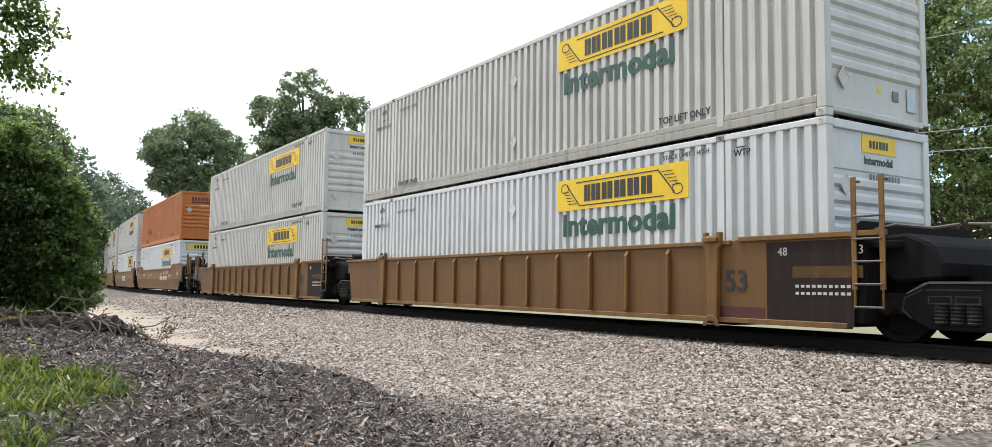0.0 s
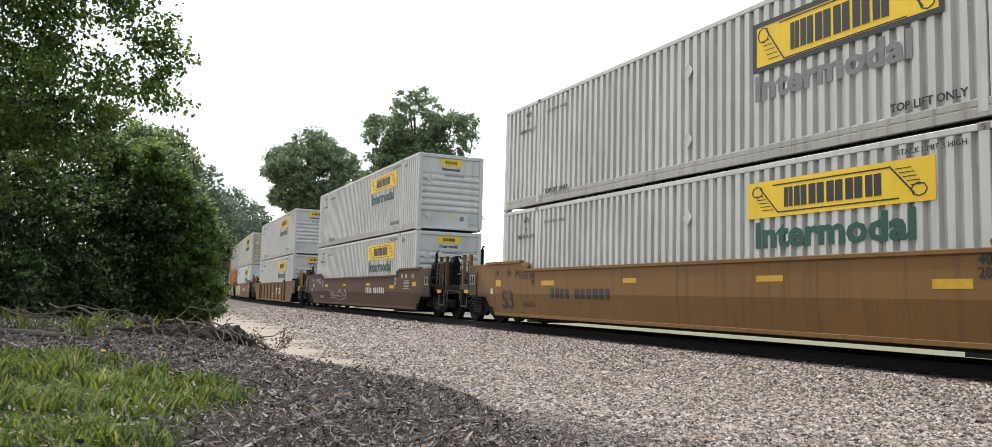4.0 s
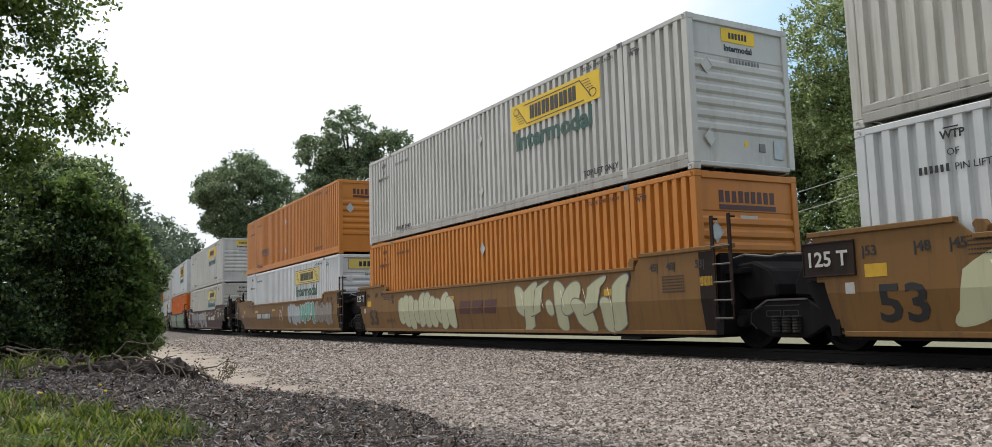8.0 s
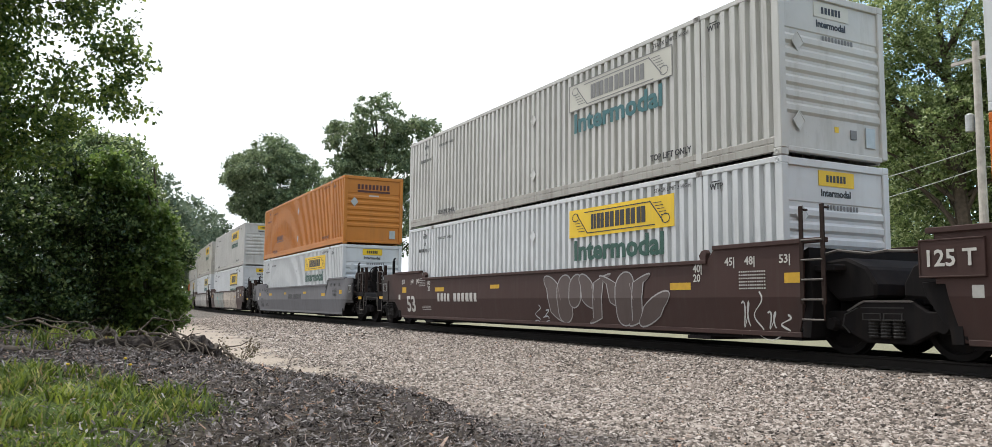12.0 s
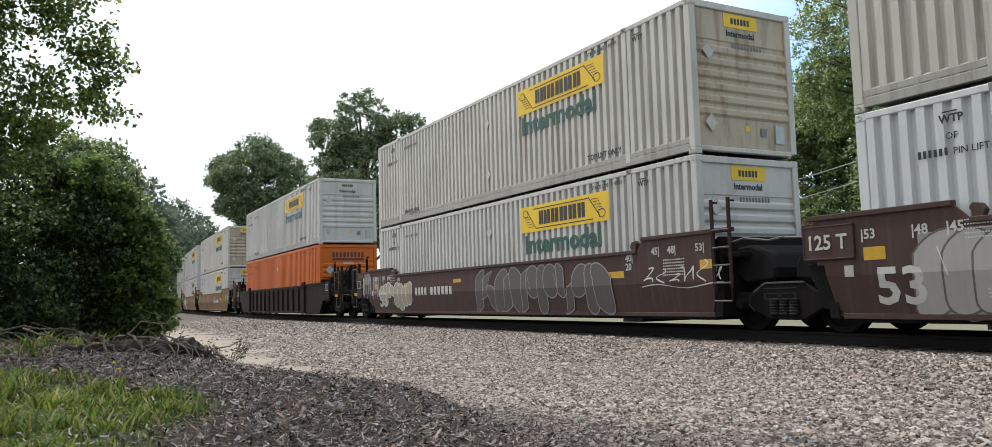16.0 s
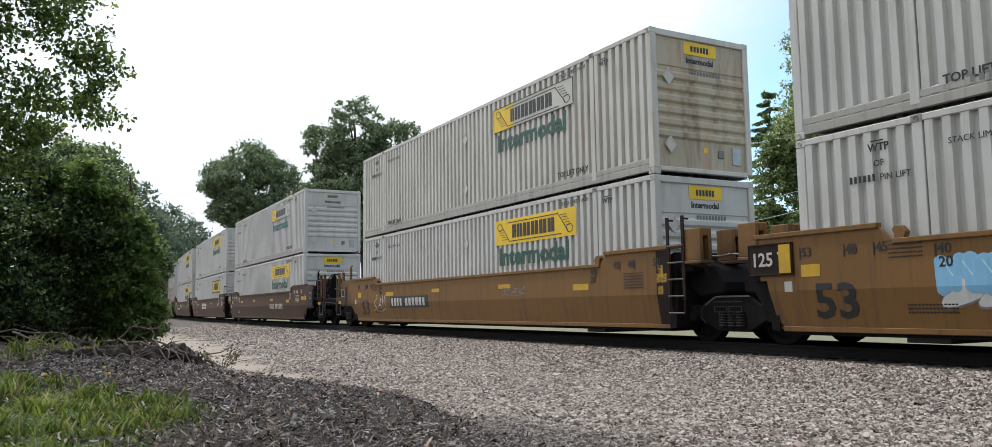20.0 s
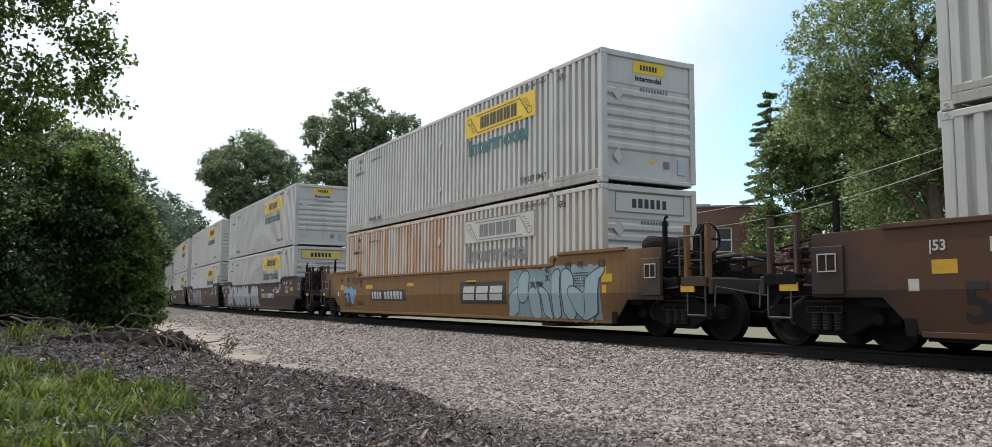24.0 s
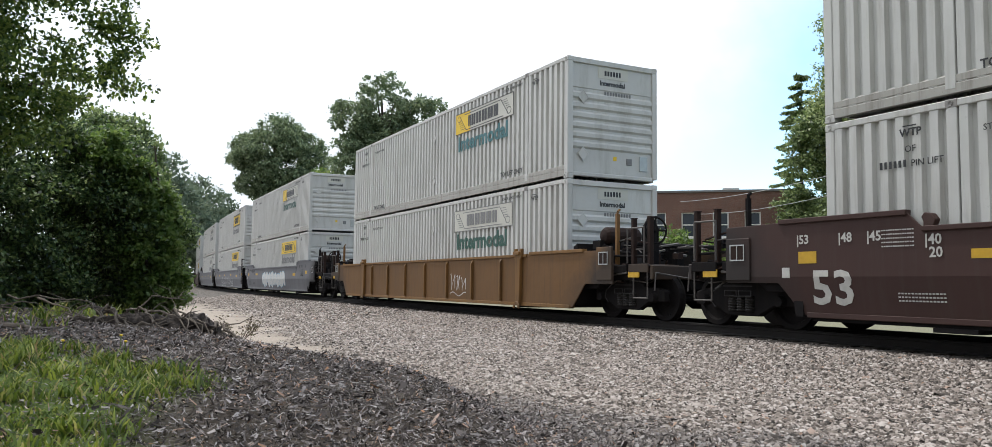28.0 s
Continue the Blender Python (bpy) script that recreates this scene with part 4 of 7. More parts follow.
def graffiti(car, y_far, y_near, z0, z1, letters, fill, outline, seed, style="fill"):
    """Sprayed shapes on the near side sheet: fat outlined fingers, a filled panel with more of them, or thin lines; none is a letter."""
    rng = random.Random(seed)
    w, h = (y_far - y_near) / letters, z1 - z0
    x = -X_SIDE - 0.004
    back, front, thin, base = Geo(), Geo(), Geo(), None
    if style == "piece":
        n, panel = 40, Geo()
        edge = [(y_far - (y_far - y_near) * i / n + rng.uniform(-0.05, 0.05), z1 - h * rng.uniform(0.0, 0.07)) for i in range(n + 1)]
        edge += [(y_near + (y_far - y_near) * i / n + rng.uniform(-0.05, 0.05), z0 + h * rng.uniform(0.0, 0.05)) for i in range(n + 1)]
        m = len(edge)
        panel.add([(x, y, z) for y, z in edge], [(i, i + 1, m - 2 - i, m - 1 - i) for i in range(n)])
        base = part("graffiti", panel.mesh("graffiti", ink(fill)), car, "large sprayed graffiti panel")
        x -= 0.002
    if style == "line":
        # a quick tag: thin separate strokes that lean alike, with a long tail under them
        last, lean = -1, rng.uniform(0.05, 0.25)
        count = max(letters, int((y_far - y_near) / 0.32))
        w = (y_far - y_near) / count
        for i in range(count):
            last = rng.choice([k for k in (1, 2, 3, 4) if k != last])
            a, k = y_far - (i + 0.1) * w, rng.uniform(0.35, 0.9)
            pts = [(a - u * w * 0.85 - lean * v * h * 0.4, z0 + h * (0.12 + k * 0.85 * v)) for u, v in flourish(last)]
            ribbon(thin, pts, 0.026 + 0.012 * rng.random(), x - 0.0008 * (i % 3))
        ribbon(thin, [(y_far - (y_far - y_near) * q / 12, z0 + 0.08 * h * math.sin(q * 0.7)) for q in range(13)], 0.022, x - 0.003)
        small_part("graffiti", thin.mesh("graffiti", ink(outline)), car, "thin sprayed graffiti lines")
        return
    layer_no = 0
    rim = 0.03
    for i in range(letters):
        a = y_far - (i + 0.5) * w
        lobes = max(2, round(w / 0.40))
        for j in range(lobes):
            # swollen fingers that lie side by side and over one another
            cy, half = a - (j - (lobes - 1) / 2) * w / lobes, w / lobes * rng.uniform(0.55, 0.78)
            half = min(half, 0.3 * h)
            zt, zb = z1 - h * rng.uniform(0.03, 0.20), z0 + h * rng.uniform(0.03, 0.22)
            lean = rng.uniform(-0.35, 0.35) * w / lobes * (2.0 if style == "piece" else 1.0)
            if rng.random() < 0.15:
                zb = z0 + h * rng.uniform(0.3, 0.5)
            if h > 1.0 and w > 0.8:
                # large letters are wilder: thin and thick, upright and slanting
                half = min(w / lobes * rng.choice((0.34, 0.5, 0.8)), 0.26 * h)
                lean = rng.uniform(-1.0, 1.0) * w / lobes
                zt, zb = z1 - h * rng.choice((0.03, 0.08, 0.38)), z0 + h * rng.choice((0.03, 0.06, 0.34))
                if zt - zb < 2.2 * half:
                    zt, zb = z1 - 0.05 * h, z0 + 0.05 * h
            def shape(e):
                out, r = [], half + e
                for q in range(20):
                    an = 2 * math.pi * q / 20
                    up = math.sin(an)
                    out.append((cy + r * math.cos(an) + lean * up, (zt - half if up >= 0 else zb + half) + r * up))
                return out
            d = x - 0.0012 * layer_no
            front.prism(shape(0.0), "x", d - 0.0010, d - 0.0006)
            back.prism(shape(rim), "x", d - 0.0004, d)
            layer_no += 1
        ribbon(thin, [(a + 0.2 * w - 0.02 * q, z1 - h * (0.22 + 0.05 * q)) for q in range(7)], 0.022, x - 0.0012 * layer_no - 0.002)
    light = tuple(min(0.6, c * 1.25 + 0.02) for c in fill)
    for name, g, col in (("graffiti_outline", back, outline), ("graffiti_fill", front, light if style == "piece" else fill), ("graffiti_glint", thin, tuple(min(0.7, c * 1.6 + 0.1) for c in fill))):
        ob = small_part(name, g.mesh(name, ink(col)), base or car, "" if base else "fat outlined sprayed graffiti")
        base = base or ob


BEND_Z, BEND = 0.86, 0.16  # below this height the smooth sides lean in


def bent(me, z0=0.0, inward=1.0):
    """Lets the part of a flat piece below the bend lean in with the side sheet."""
    bm = bmesh.new()
    bm.from_mesh(me)
    bmesh.ops.bisect_plane(bm, geom=bm.verts[:] + bm.edges[:] + bm.faces[:], plane_co=(0, 0, BEND_Z - z0), plane_no=(0, 0, 1))
    for v in bm.verts:
        v.co.x += inward * BEND * max(0.0, BEND_Z - z0 - v.co.z)
    bmesh.ops.triangulate(bm, faces=[f for f in bm.faces if len(f.verts) > 4])
    bm.to_mesh(me)
    bm.free()
    return me


def side_sheet(pts, x0, x1, material, kind):
    me = Geo().prism(pts, "x", x0, x1).mesh("side_sheet", material, 0.006)
    return bent(me, 0.0, 1.0 if x0 < 0 else -1.0) if kind == "smooth" else me


def rigging(k, mname):
    """Rods, levers, hoses and small boxes of the brake gear at a free end."""
    def make():
        rng = random.Random(70 + k)
        g = Geo()
        for i in range(34 if mname != "worn_edge" else 26):
            x, y, z = rng.uniform(-1.28, 0.9), rng.uniform(-3.0, -0.7), rng.uniform(0.72, 1.62)
            r = rng.uniform(0.012, 0.03)
            kind = i % 4
            if kind == 0:
                g.rod((x, y, z), (x + rng.uniform(-0.1, 0.1), y - rng.uniform(0.3, 1.0) if y > -2.0 else y + 0.7, z + rng.uniform(-0.15, 0.15)), r, 5)
            elif kind == 1:
                g.rod((x, y, z), (max(-1.3, x - rng.uniform(0.2, 0.7)), y, z + rng.uniform(-0.1, 0.1)), r, 5)
            elif kind == 2:
                pts = [Vector((x, y + 0.11 * j, z - 0.22 * math.sin(j * 0.63))) for j in range(6)]
                g.sweep(pts, [r * 0.8] * 6, 5)
            elif mname != "worn_edge":
                s = rng.uniform(0.05, 0.13)
                g.box(x - s, x + s, y - s * 1.4, y + s * 1.4, z - s, z + s * 0.8)
            else:
                g.rod((-1.28, y, z), (-1.28, y + rng.uniform(0.2, 0.6), z + rng.uniform(-0.02, 0.02)), 0.012, 5)
        return g.mesh("brake_rigging", M[mname])
    return kept(("rigging", k), make)


def well_car(kind, colour, ends, marks=(), trim=None):
    """One well of a container car, with its trucks at the free ends or at the joint before it."""
    mat, a, b = M[colour], ends[0], ends[1]
    word = {"ttx_yellow": "yellow-brown", "ttx_tan": "tan", "brown": "red-brown", "umber": "dark brown", "black_car": "sooty black-brown", "greyish": "weathered grey", "ttx_brown": "rust-brown"}[colour]
    car = tagged(new("well_car"), f"{word} steel well car with {'smooth' if kind == 'smooth' else 'ribbed'} sides under a container stack", "railway car", "cars of the train")
    pts = side_outline(kind, ends)
    for x in (-1, 1):
        x0, x1 = sorted((x * X_SIDE, x * (X_SIDE - 0.03)))
        sheet = part("side_sheet", kept(("sheet", kind, colour, ends, x), lambda: side_sheet(pts, x0, x1, M["ttx_shaded"] if kind == "ribbed" and colour == "ttx_yellow" else mat, kind)), car)
    mid, high, low = (1.50, 1.74, 0.27) if kind == "smooth" else (1.42, 1.47, 0.20)
    top = M.get(trim, mat)
    # top chord, in three runs, and bottom sill
    def chord(x):
        g = Geo()
        xa, xb = sorted((x * (X_SIDE + 0.035), x * (X_SIDE - 0.09)))
        g.box(xa, xb, 1.62, 14.5, mid - 0.05, mid + 0.02)
        g.box(xa, xb, -0.9, 1.46, high - 0.06, high + 0.015)
        rear = high if kind == "smooth" else mid
        g.box(xa, xb, 14.72, 16.95, rear - 0.06, rear + 0.015)
        return g.mesh("top_chord", top, 0.008)
    def sill(x):
        q = 0.10 if kind == "smooth" else 0.0
        xa, xb = sorted((x * (X_SIDE + 0.02 - q), x * (X_SIDE - 0.12 - q)))
        return Geo().box(xa, xb, -0.36, 16.5, low - 0.03, low + 0.05).mesh("bottom_sill", mat, 0.008)
    for x in (-1, 1):
        part("top_chord", kept(("chord", kind, colour, trim, x), lambda: chord(x)), car)
        part("bottom_sill", kept(("sill", kind, colour, x), lambda: sill(x)), car)
    part("well_floor", kept(("floor", kind), lambda: Geo().box(-1.3, 1.3, -0.3, 16.45, 0.19, 0.25).mesh("well_floor", M["dark"])), car)
    for y in (1.95, 14.15):
        part("crossbeam", kept("xbeam", lambda: Geo().box(-1.35, 1.35, -0.3, 0.3, 0.13, 0.19).mesh("crossbeam", M["dark"])), car, at=pose(0, y, 0))
    if kind == "ribbed":
        rib = kept(("rib", colour), lambda: Geo().prism([(-X_SIDE - 0.002, 0.25), (-X_SIDE - 0.075, 0.29), (-X_SIDE - 0.075, 1.26), (-X_SIDE - 0.002, 1.36)], "y", -0.035, 0.035).mesh("rib", mat, 0.006))
        count, step = (7, 1.72) if trim in ("rail_yellow", "wide_ribs") else (11, 1.03)
        for i in range(count):
            part("rib", rib, car, at=pose(0, 2.95 + i * step, 0))
        for y in (1.95, 14.2):
            part("lift_bracket", kept(("lbr", colour), lambda: Geo().prism([(-0.10, 0.20), (-0.13, 1.30), (-0.18, 1.36), (-0.18, 1.58), (-0.10, 1.58), (-0.10, 1.52), (0.10, 1.52), (0.10, 1.58), (0.18, 1.58), (0.18, 1.36), (0.13, 1.30), (0.10, 0.20)], "x", -X_SIDE - 0.09, -X_SIDE - 0.002).box(-X_SIDE - 0.14, -X_SIDE - 0.09, -0.15, 0.15, 1.42, 1.50).prism([(-0.17, 0.10), (-0.15, 0.20), (-0.06, 0.28), (0.06, 0.28), (0.15, 0.20), (0.17, 0.10), (0.09, 0.10), (0.05, 0.18), (-0.05, 0.18), (-0.09, 0.10)], "x", -X_SIDE - 0.12, -X_SIDE - 0.092).mesh("lift_bracket", mat, 0.012)), car, at=pose(0, y, 0))
    else:
        for y, d in ((1.62, -1), (14.5, 1)):
            part("guide", kept(("guide", colour, d), lambda: Geo().prism([(-0.02 * d, 1.50), (-0.06 * d, 1.60), (0.0, 1.68), (0.10 * d, 1.70), (0.15 * d, 1.64), (0.12 * d, 1.58), (0.12 * d, 1.50)], "x", -1.455, -1.35).mesh("guide", mat, 0.01)), car, at=pose(0, y - 0.14 * d, 0))
    # ends: bulkhead, deck over the truck, ladder, steps
    for end, sgn, y0 in ((a, -1, 0.0), (b, 1, 16.15)):
        flip = pose(0, y0, 0) if sgn < 0 else pose(0, y0, 0) @ Matrix.Diagonal((1, -1, 1, 1))
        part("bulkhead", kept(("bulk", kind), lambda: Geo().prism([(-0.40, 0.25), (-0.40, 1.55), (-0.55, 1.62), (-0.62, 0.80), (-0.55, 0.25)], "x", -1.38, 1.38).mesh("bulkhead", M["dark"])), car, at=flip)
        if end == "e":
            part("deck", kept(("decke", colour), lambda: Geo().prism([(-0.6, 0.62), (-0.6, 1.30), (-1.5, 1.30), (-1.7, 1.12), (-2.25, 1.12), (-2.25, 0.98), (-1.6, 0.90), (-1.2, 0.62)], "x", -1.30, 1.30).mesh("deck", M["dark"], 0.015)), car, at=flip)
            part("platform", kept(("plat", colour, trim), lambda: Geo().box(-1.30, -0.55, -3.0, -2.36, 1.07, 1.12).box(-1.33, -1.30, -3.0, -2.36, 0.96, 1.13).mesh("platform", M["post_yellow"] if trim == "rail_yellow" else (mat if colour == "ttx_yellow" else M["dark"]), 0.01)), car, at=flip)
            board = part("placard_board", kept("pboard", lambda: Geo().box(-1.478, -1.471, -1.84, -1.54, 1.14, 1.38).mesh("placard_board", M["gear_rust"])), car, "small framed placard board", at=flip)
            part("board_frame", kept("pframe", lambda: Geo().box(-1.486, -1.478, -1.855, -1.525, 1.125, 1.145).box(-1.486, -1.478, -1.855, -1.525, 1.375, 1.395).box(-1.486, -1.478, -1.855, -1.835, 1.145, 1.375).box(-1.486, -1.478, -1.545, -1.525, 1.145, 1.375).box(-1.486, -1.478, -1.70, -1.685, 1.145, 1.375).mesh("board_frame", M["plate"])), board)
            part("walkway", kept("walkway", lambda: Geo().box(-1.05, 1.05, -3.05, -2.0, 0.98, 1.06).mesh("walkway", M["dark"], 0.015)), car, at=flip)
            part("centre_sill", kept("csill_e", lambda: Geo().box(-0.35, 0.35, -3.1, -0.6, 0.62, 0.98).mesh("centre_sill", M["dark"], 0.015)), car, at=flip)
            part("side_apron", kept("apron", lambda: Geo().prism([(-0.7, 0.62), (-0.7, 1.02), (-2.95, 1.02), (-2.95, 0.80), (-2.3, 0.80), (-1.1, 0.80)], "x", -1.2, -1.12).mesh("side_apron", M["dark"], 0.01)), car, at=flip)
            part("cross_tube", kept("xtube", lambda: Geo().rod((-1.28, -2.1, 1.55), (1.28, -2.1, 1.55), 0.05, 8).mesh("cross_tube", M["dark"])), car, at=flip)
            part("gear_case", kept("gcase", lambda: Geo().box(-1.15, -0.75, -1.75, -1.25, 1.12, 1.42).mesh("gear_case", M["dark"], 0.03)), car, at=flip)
            part("grab_iron", kept("grab", lambda: Geo().rod((-1.34, -2.35, 1.15), (-1.34, -2.35, 1.85), 0.018, 6).rod((-1.34, -2.35, 1.85), (-1.34, -2.9, 1.85), 0.018, 6).rod((-1.34, -2.9, 1.85), (-1.34, -2.9, 1.15), 0.018, 6).mesh("grab_iron", M["worn_edge"])), car, at=flip)
            part("reflector", kept("refl", lambda: Geo().box(-1.325, -1.305, -2.7, -2.35, 0.86, 0.99).mesh("reflector", M["yellow_ink"])), car, at=flip)
            part("end_sill", kept(("esill", colour), lambda: Geo().box(-1.30, 1.30, -3.12, -3.02, 0.82, 1.10).mesh("end_sill", mat, 0.015)), car, at=flip)
            part("coupler", kept("coupler", lambda: Geo().box(-0.1, 0.1, -3.55, -3.0, 0.78, 0.98).box(-0.2, 0.14, -3.75, -3.5, 0.72, 1.04).mesh("coupler", M["dark"], 0.03)), car, at=flip)
            part("hose", kept("hose", lambda: Geo().rod((-0.45, -2.35, 0.9), (-0.5, -2.8, 0.55), 0.03, 6).rod((-0.5, -2.8, 0.55), (-0.4, -3.4, 0.5), 0.03, 6).rod((-0.4, -3.4, 0.5), (-0.3, -3.7, 0.7), 0.03, 6).mesh("hose", M["dark"])), car, at=flip)
            for y in (-2.42, -2.95):
                part("end_upright", kept(("eup", colour, trim), lambda: Geo().box(-0.05, 0.05, -0.045, 0.045, 0.95, 2.05).box(-0.06, 0.06, -0.06, 0.06, 2.05, 2.07).mesh("end_upright", M["post_yellow"] if trim == "rail_yellow" else (mat if trim != "wide_ribs" and colour in ("ttx_yellow", "ttx_tan", "ttx_brown") else M["gear_rust"]), 0.01)), car, at=flip @ pose(-1.22, y, 0))
            part("sill_step", kept("sstep", lambda: Geo().rod((-1.30, -2.5, 0.45), (-1.30, -2.95, 0.45), 0.016, 6).rod((-1.30, -2.5, 0.45), (-1.30, -2.5, 1.0), 0.016, 6).rod((-1.30, -2.95, 0.45), (-1.30, -2.95, 1.0), 0.016, 6).mesh("sill_step", M["worn_edge"])), car, at=flip)
            part("cut_lever", kept("cutl", lambda: Geo().rod((-1.25, -3.15, 0.95), (-0.2, -3.35, 0.8), 0.014, 6).rod((-1.25, -3.15, 0.95), (-1.28, -3.15, 0.6), 0.014, 6).mesh("cut_lever", M["worn_edge"])), car, at=flip)
            for x in (-1.15,) if trim != "rail_yellow" else ():
                part("handrail", kept(("hr", trim), lambda: Geo().rod((0, 0, 1.1), (0, 0, 2.25), 0.028, 6).rod((0, 0, 2.25), (0.06, 0.0, 2.3), 0.028, 6).box(-0.04, 0.04, -0.03, 0.03, 1.1, 2.2).mesh("handrail", mat if trim else M["dark"])), car, at=flip @ pose(x, -1.75, 0))
            (sgn < 0) and part("air_tank", kept("tank", lambda: Geo().lathe([(-0.5, 0.03), (-0.47, 0.14), (-0.4, 0.2), (0.4, 0.2), (0.47, 0.14), (0.5, 0.03)], 14, "x", (-0.55, -1.05, 1.78)).mesh("air_tank", M["gear_rust"])), car, at=flip)
            (sgn < 0) and part("tank_bracket", kept("tbr", lambda: Geo().box(-0.9, -0.2, -1.18, -0.92, 1.1, 1.62).mesh("tank_bracket", M["dark"])), car, at=flip)
            if sgn < 0:
                part("brake_stand", kept("bst", lambda: Geo().prism([(-0.75, 1.1), (-0.75, 1.9), (-0.6, 2.15), (-0.45, 1.9), (-0.45, 1.1)], "y", -2.25, -2.05).mesh("brake_stand", M["dark"], 0.01)), car, at=flip)
                bw = part("brake_wheel", kept("bwh", lambda: Geo().lathe([(-0.02, 0.27), (0.0, 0.30), (0.02, 0.27), (0.0, 0.25), (-0.02, 0.27)], 20, "y", (-0.6, -2.33, 1.85), False).mesh("brake_wheel", M["dark"])), car, at=flip)
                part("spoke", kept("bsp", lambda: Geo().box(-0.86, -0.34, -2.34, -2.32, 1.83, 1.87).box(-0.62, -0.58, -2.34, -2.32, 1.59, 2.11).rod((-0.6, -2.36, 1.85), (-0.6, -2.05, 1.85), 0.04, 8).mesh("spoke", M["dark"])), bw)
            part("valve_box", kept("vbx", lambda: Geo().box(0.3, 0.85, -1.9, -1.4, 1.12, 1.55).mesh("valve_box", M["dark"], 0.02)), car, at=flip)
            for x0, za, zb, r in ((-1.2, 1.35, 1.28, 0.025),):
                part("pipe", kept(("pipe", x0), lambda: Geo().rod((x0, -0.75, za), (x0, -2.9, zb), r, 6).mesh("pipe", M["dark"])), car, at=flip)
            part("end_post", kept(("epost", colour), lambda: Geo().prism([(-1.47, 0.80), (-1.47, 1.50), (-1.42, 1.50), (-1.42, 0.80)], "y", -1.97, -1.42).mesh("end_post", mat, 0.01)), car, at=flip)
            for k, mname in enumerate(("dark", "gear_rust", "worn_edge")):
                small_part("brake_rigging", rigging(k, mname), car, at=flip)
            truck(car, y0 + sgn * 2.0)
        else:
            part("deck", kept(("decka", colour), lambda: Geo().box(-1.30, 1.30, -0.95, -0.55, 1.25, 1.35).mesh("deck", M["dark"], 0.015)), car, at=flip)
            part("centre_sill", kept("csill_a", lambda: Geo().box(-0.4, 0.4, -1.6, -0.6, 0.75, 1.05).mesh("centre_sill", M["dark"], 0.015)), car, at=flip)
            if sgn > 0 and kind == "smooth":
                part("tonnage_box", kept(("tbox", colour, trim), lambda: Geo().box(-1.475, -1.18, -0.90, -0.02, 1.10, 1.60).box(-1.485, -1.475, -0.90, -0.02, 1.10, 1.125).box(-1.485, -1.475, -0.90, -0.02, 1.575, 1.60).box(-1.485, -1.475, -0.90, -0.875, 1.125, 1.575).mesh("tonnage_box", M["soot_panel"] if colour == "ttx_yellow" else mat, 0.006)), car, at=flip)
                part("wheel_guard", kept("wguard", lambda: Geo().prism([(-0.35, 0.30), (-0.35, 1.05), (-0.95, 1.05), (-0.90, 0.85), (-0.62, 0.45)], "x", -1.36, -1.30).mesh("wheel_guard", M["dark"], 0.01)), car, at=flip)
            if trim == "black_end":
                for x in (-1.32, -0.55):
                    part("slotted_bracket", kept("slotb", lambda: Geo().box(-0.14, -0.06, -0.20, 0.20, 0, 0.56).box(0.06, 0.14, -0.20, 0.20, 0, 0.56).box(-0.06, 0.06, -0.20, 0.20, 0.42, 0.56).box(-0.16, 0.16, -0.22, 0.22, -0.06, 0.0).mesh("slotted_bracket", mat, 0.012)), car, at=flip @ pose(x + (0.0 if sgn < 0 else 0.2), -1.12, 1.44))
            part("joint_casting", kept("jcast", lambda: Geo().prism([(-0.55, 1.0), (-0.55, 1.42), (-0.95, 1.45), (-1.30, 1.30), (-1.45, 1.05), (-1.45, 0.85), (-0.8, 0.80)], "x", -1.05, 1.05).mesh("joint_casting", M["dark"], 0.04)), car, at=flip)
            part("air_pipe", kept("apipe", lambda: Geo().sweep([Vector((-1.1, -0.5, 1.50)), Vector((-1.15, -0.9, 1.56)), Vector((-1.0, -1.3, 1.50)), Vector((-1.1, -1.7, 1.52))], [0.022] * 4, 6).mesh("air_pipe", M["worn_edge"])), car, at=flip)
            if sgn < 0:
                truck(car, -1.63)
        if sgn < 0 and end != "e":
            lm = mat if kind == "ribbed" else M["gear_rust"]
            steps = part("ladder", ladder(0.40, 1.75, lm), car, at=flip @ pose(-1.475, -0.70, 0.50 if kind == "smooth" else 0.45))
            for i in range(5):
                part("rung", kept("rung", lambda: Geo().rod((-0.014, -0.2, 0), (-0.014, 0.2, 0), 0.016, 6).mesh("rung", M["worn_edge"])), steps, at=pose(0, 0, 0.02 + i * 0.30))
    if kind == "smooth" and colour == "ttx_yellow" and a == "a":
        patch_on(-0.12, -0.49, 0.28, 1.66, "soot_panel")(car)
    for k in marks:
        k(car)
    if kind == "smooth":
        for ob in car.children_recursive:
            if ob.name.split(".")[0] in ("marking", "number_bar", "marking_patch", "graffiti", "graffiti_outline", "graffiti_fill", "graffiti_glint", "owner_mark", "paint_run"):
                z0 = ob.matrix_basis.translation.z
                if min(v.co.z for v in ob.data.vertices) + z0 < BEND_Z:
                    base = ob.data
                    ob.data = kept(("bent", base.name, round(z0, 3)), lambda: bent(base.copy(), z0))
    return car


# ---- markings on the cars' near sides ----
def word_on(text, size, y, z, col="white_ink", bold=0.0, sx=1.0):
    return lambda car: small_part("marking", text_mesh(text, size, M[col], bold=bold, sx=sx), car, at=pose(-X_SIDE - 0.0075, y, z))


def bars_on(n, w, h, y, z, col="white_ink"):
    return lambda car: small_part("number_bar", bars_text(n, w, h, 0.28, M[col]), car, at=pose(-X_SIDE - 0.0065, y, z))


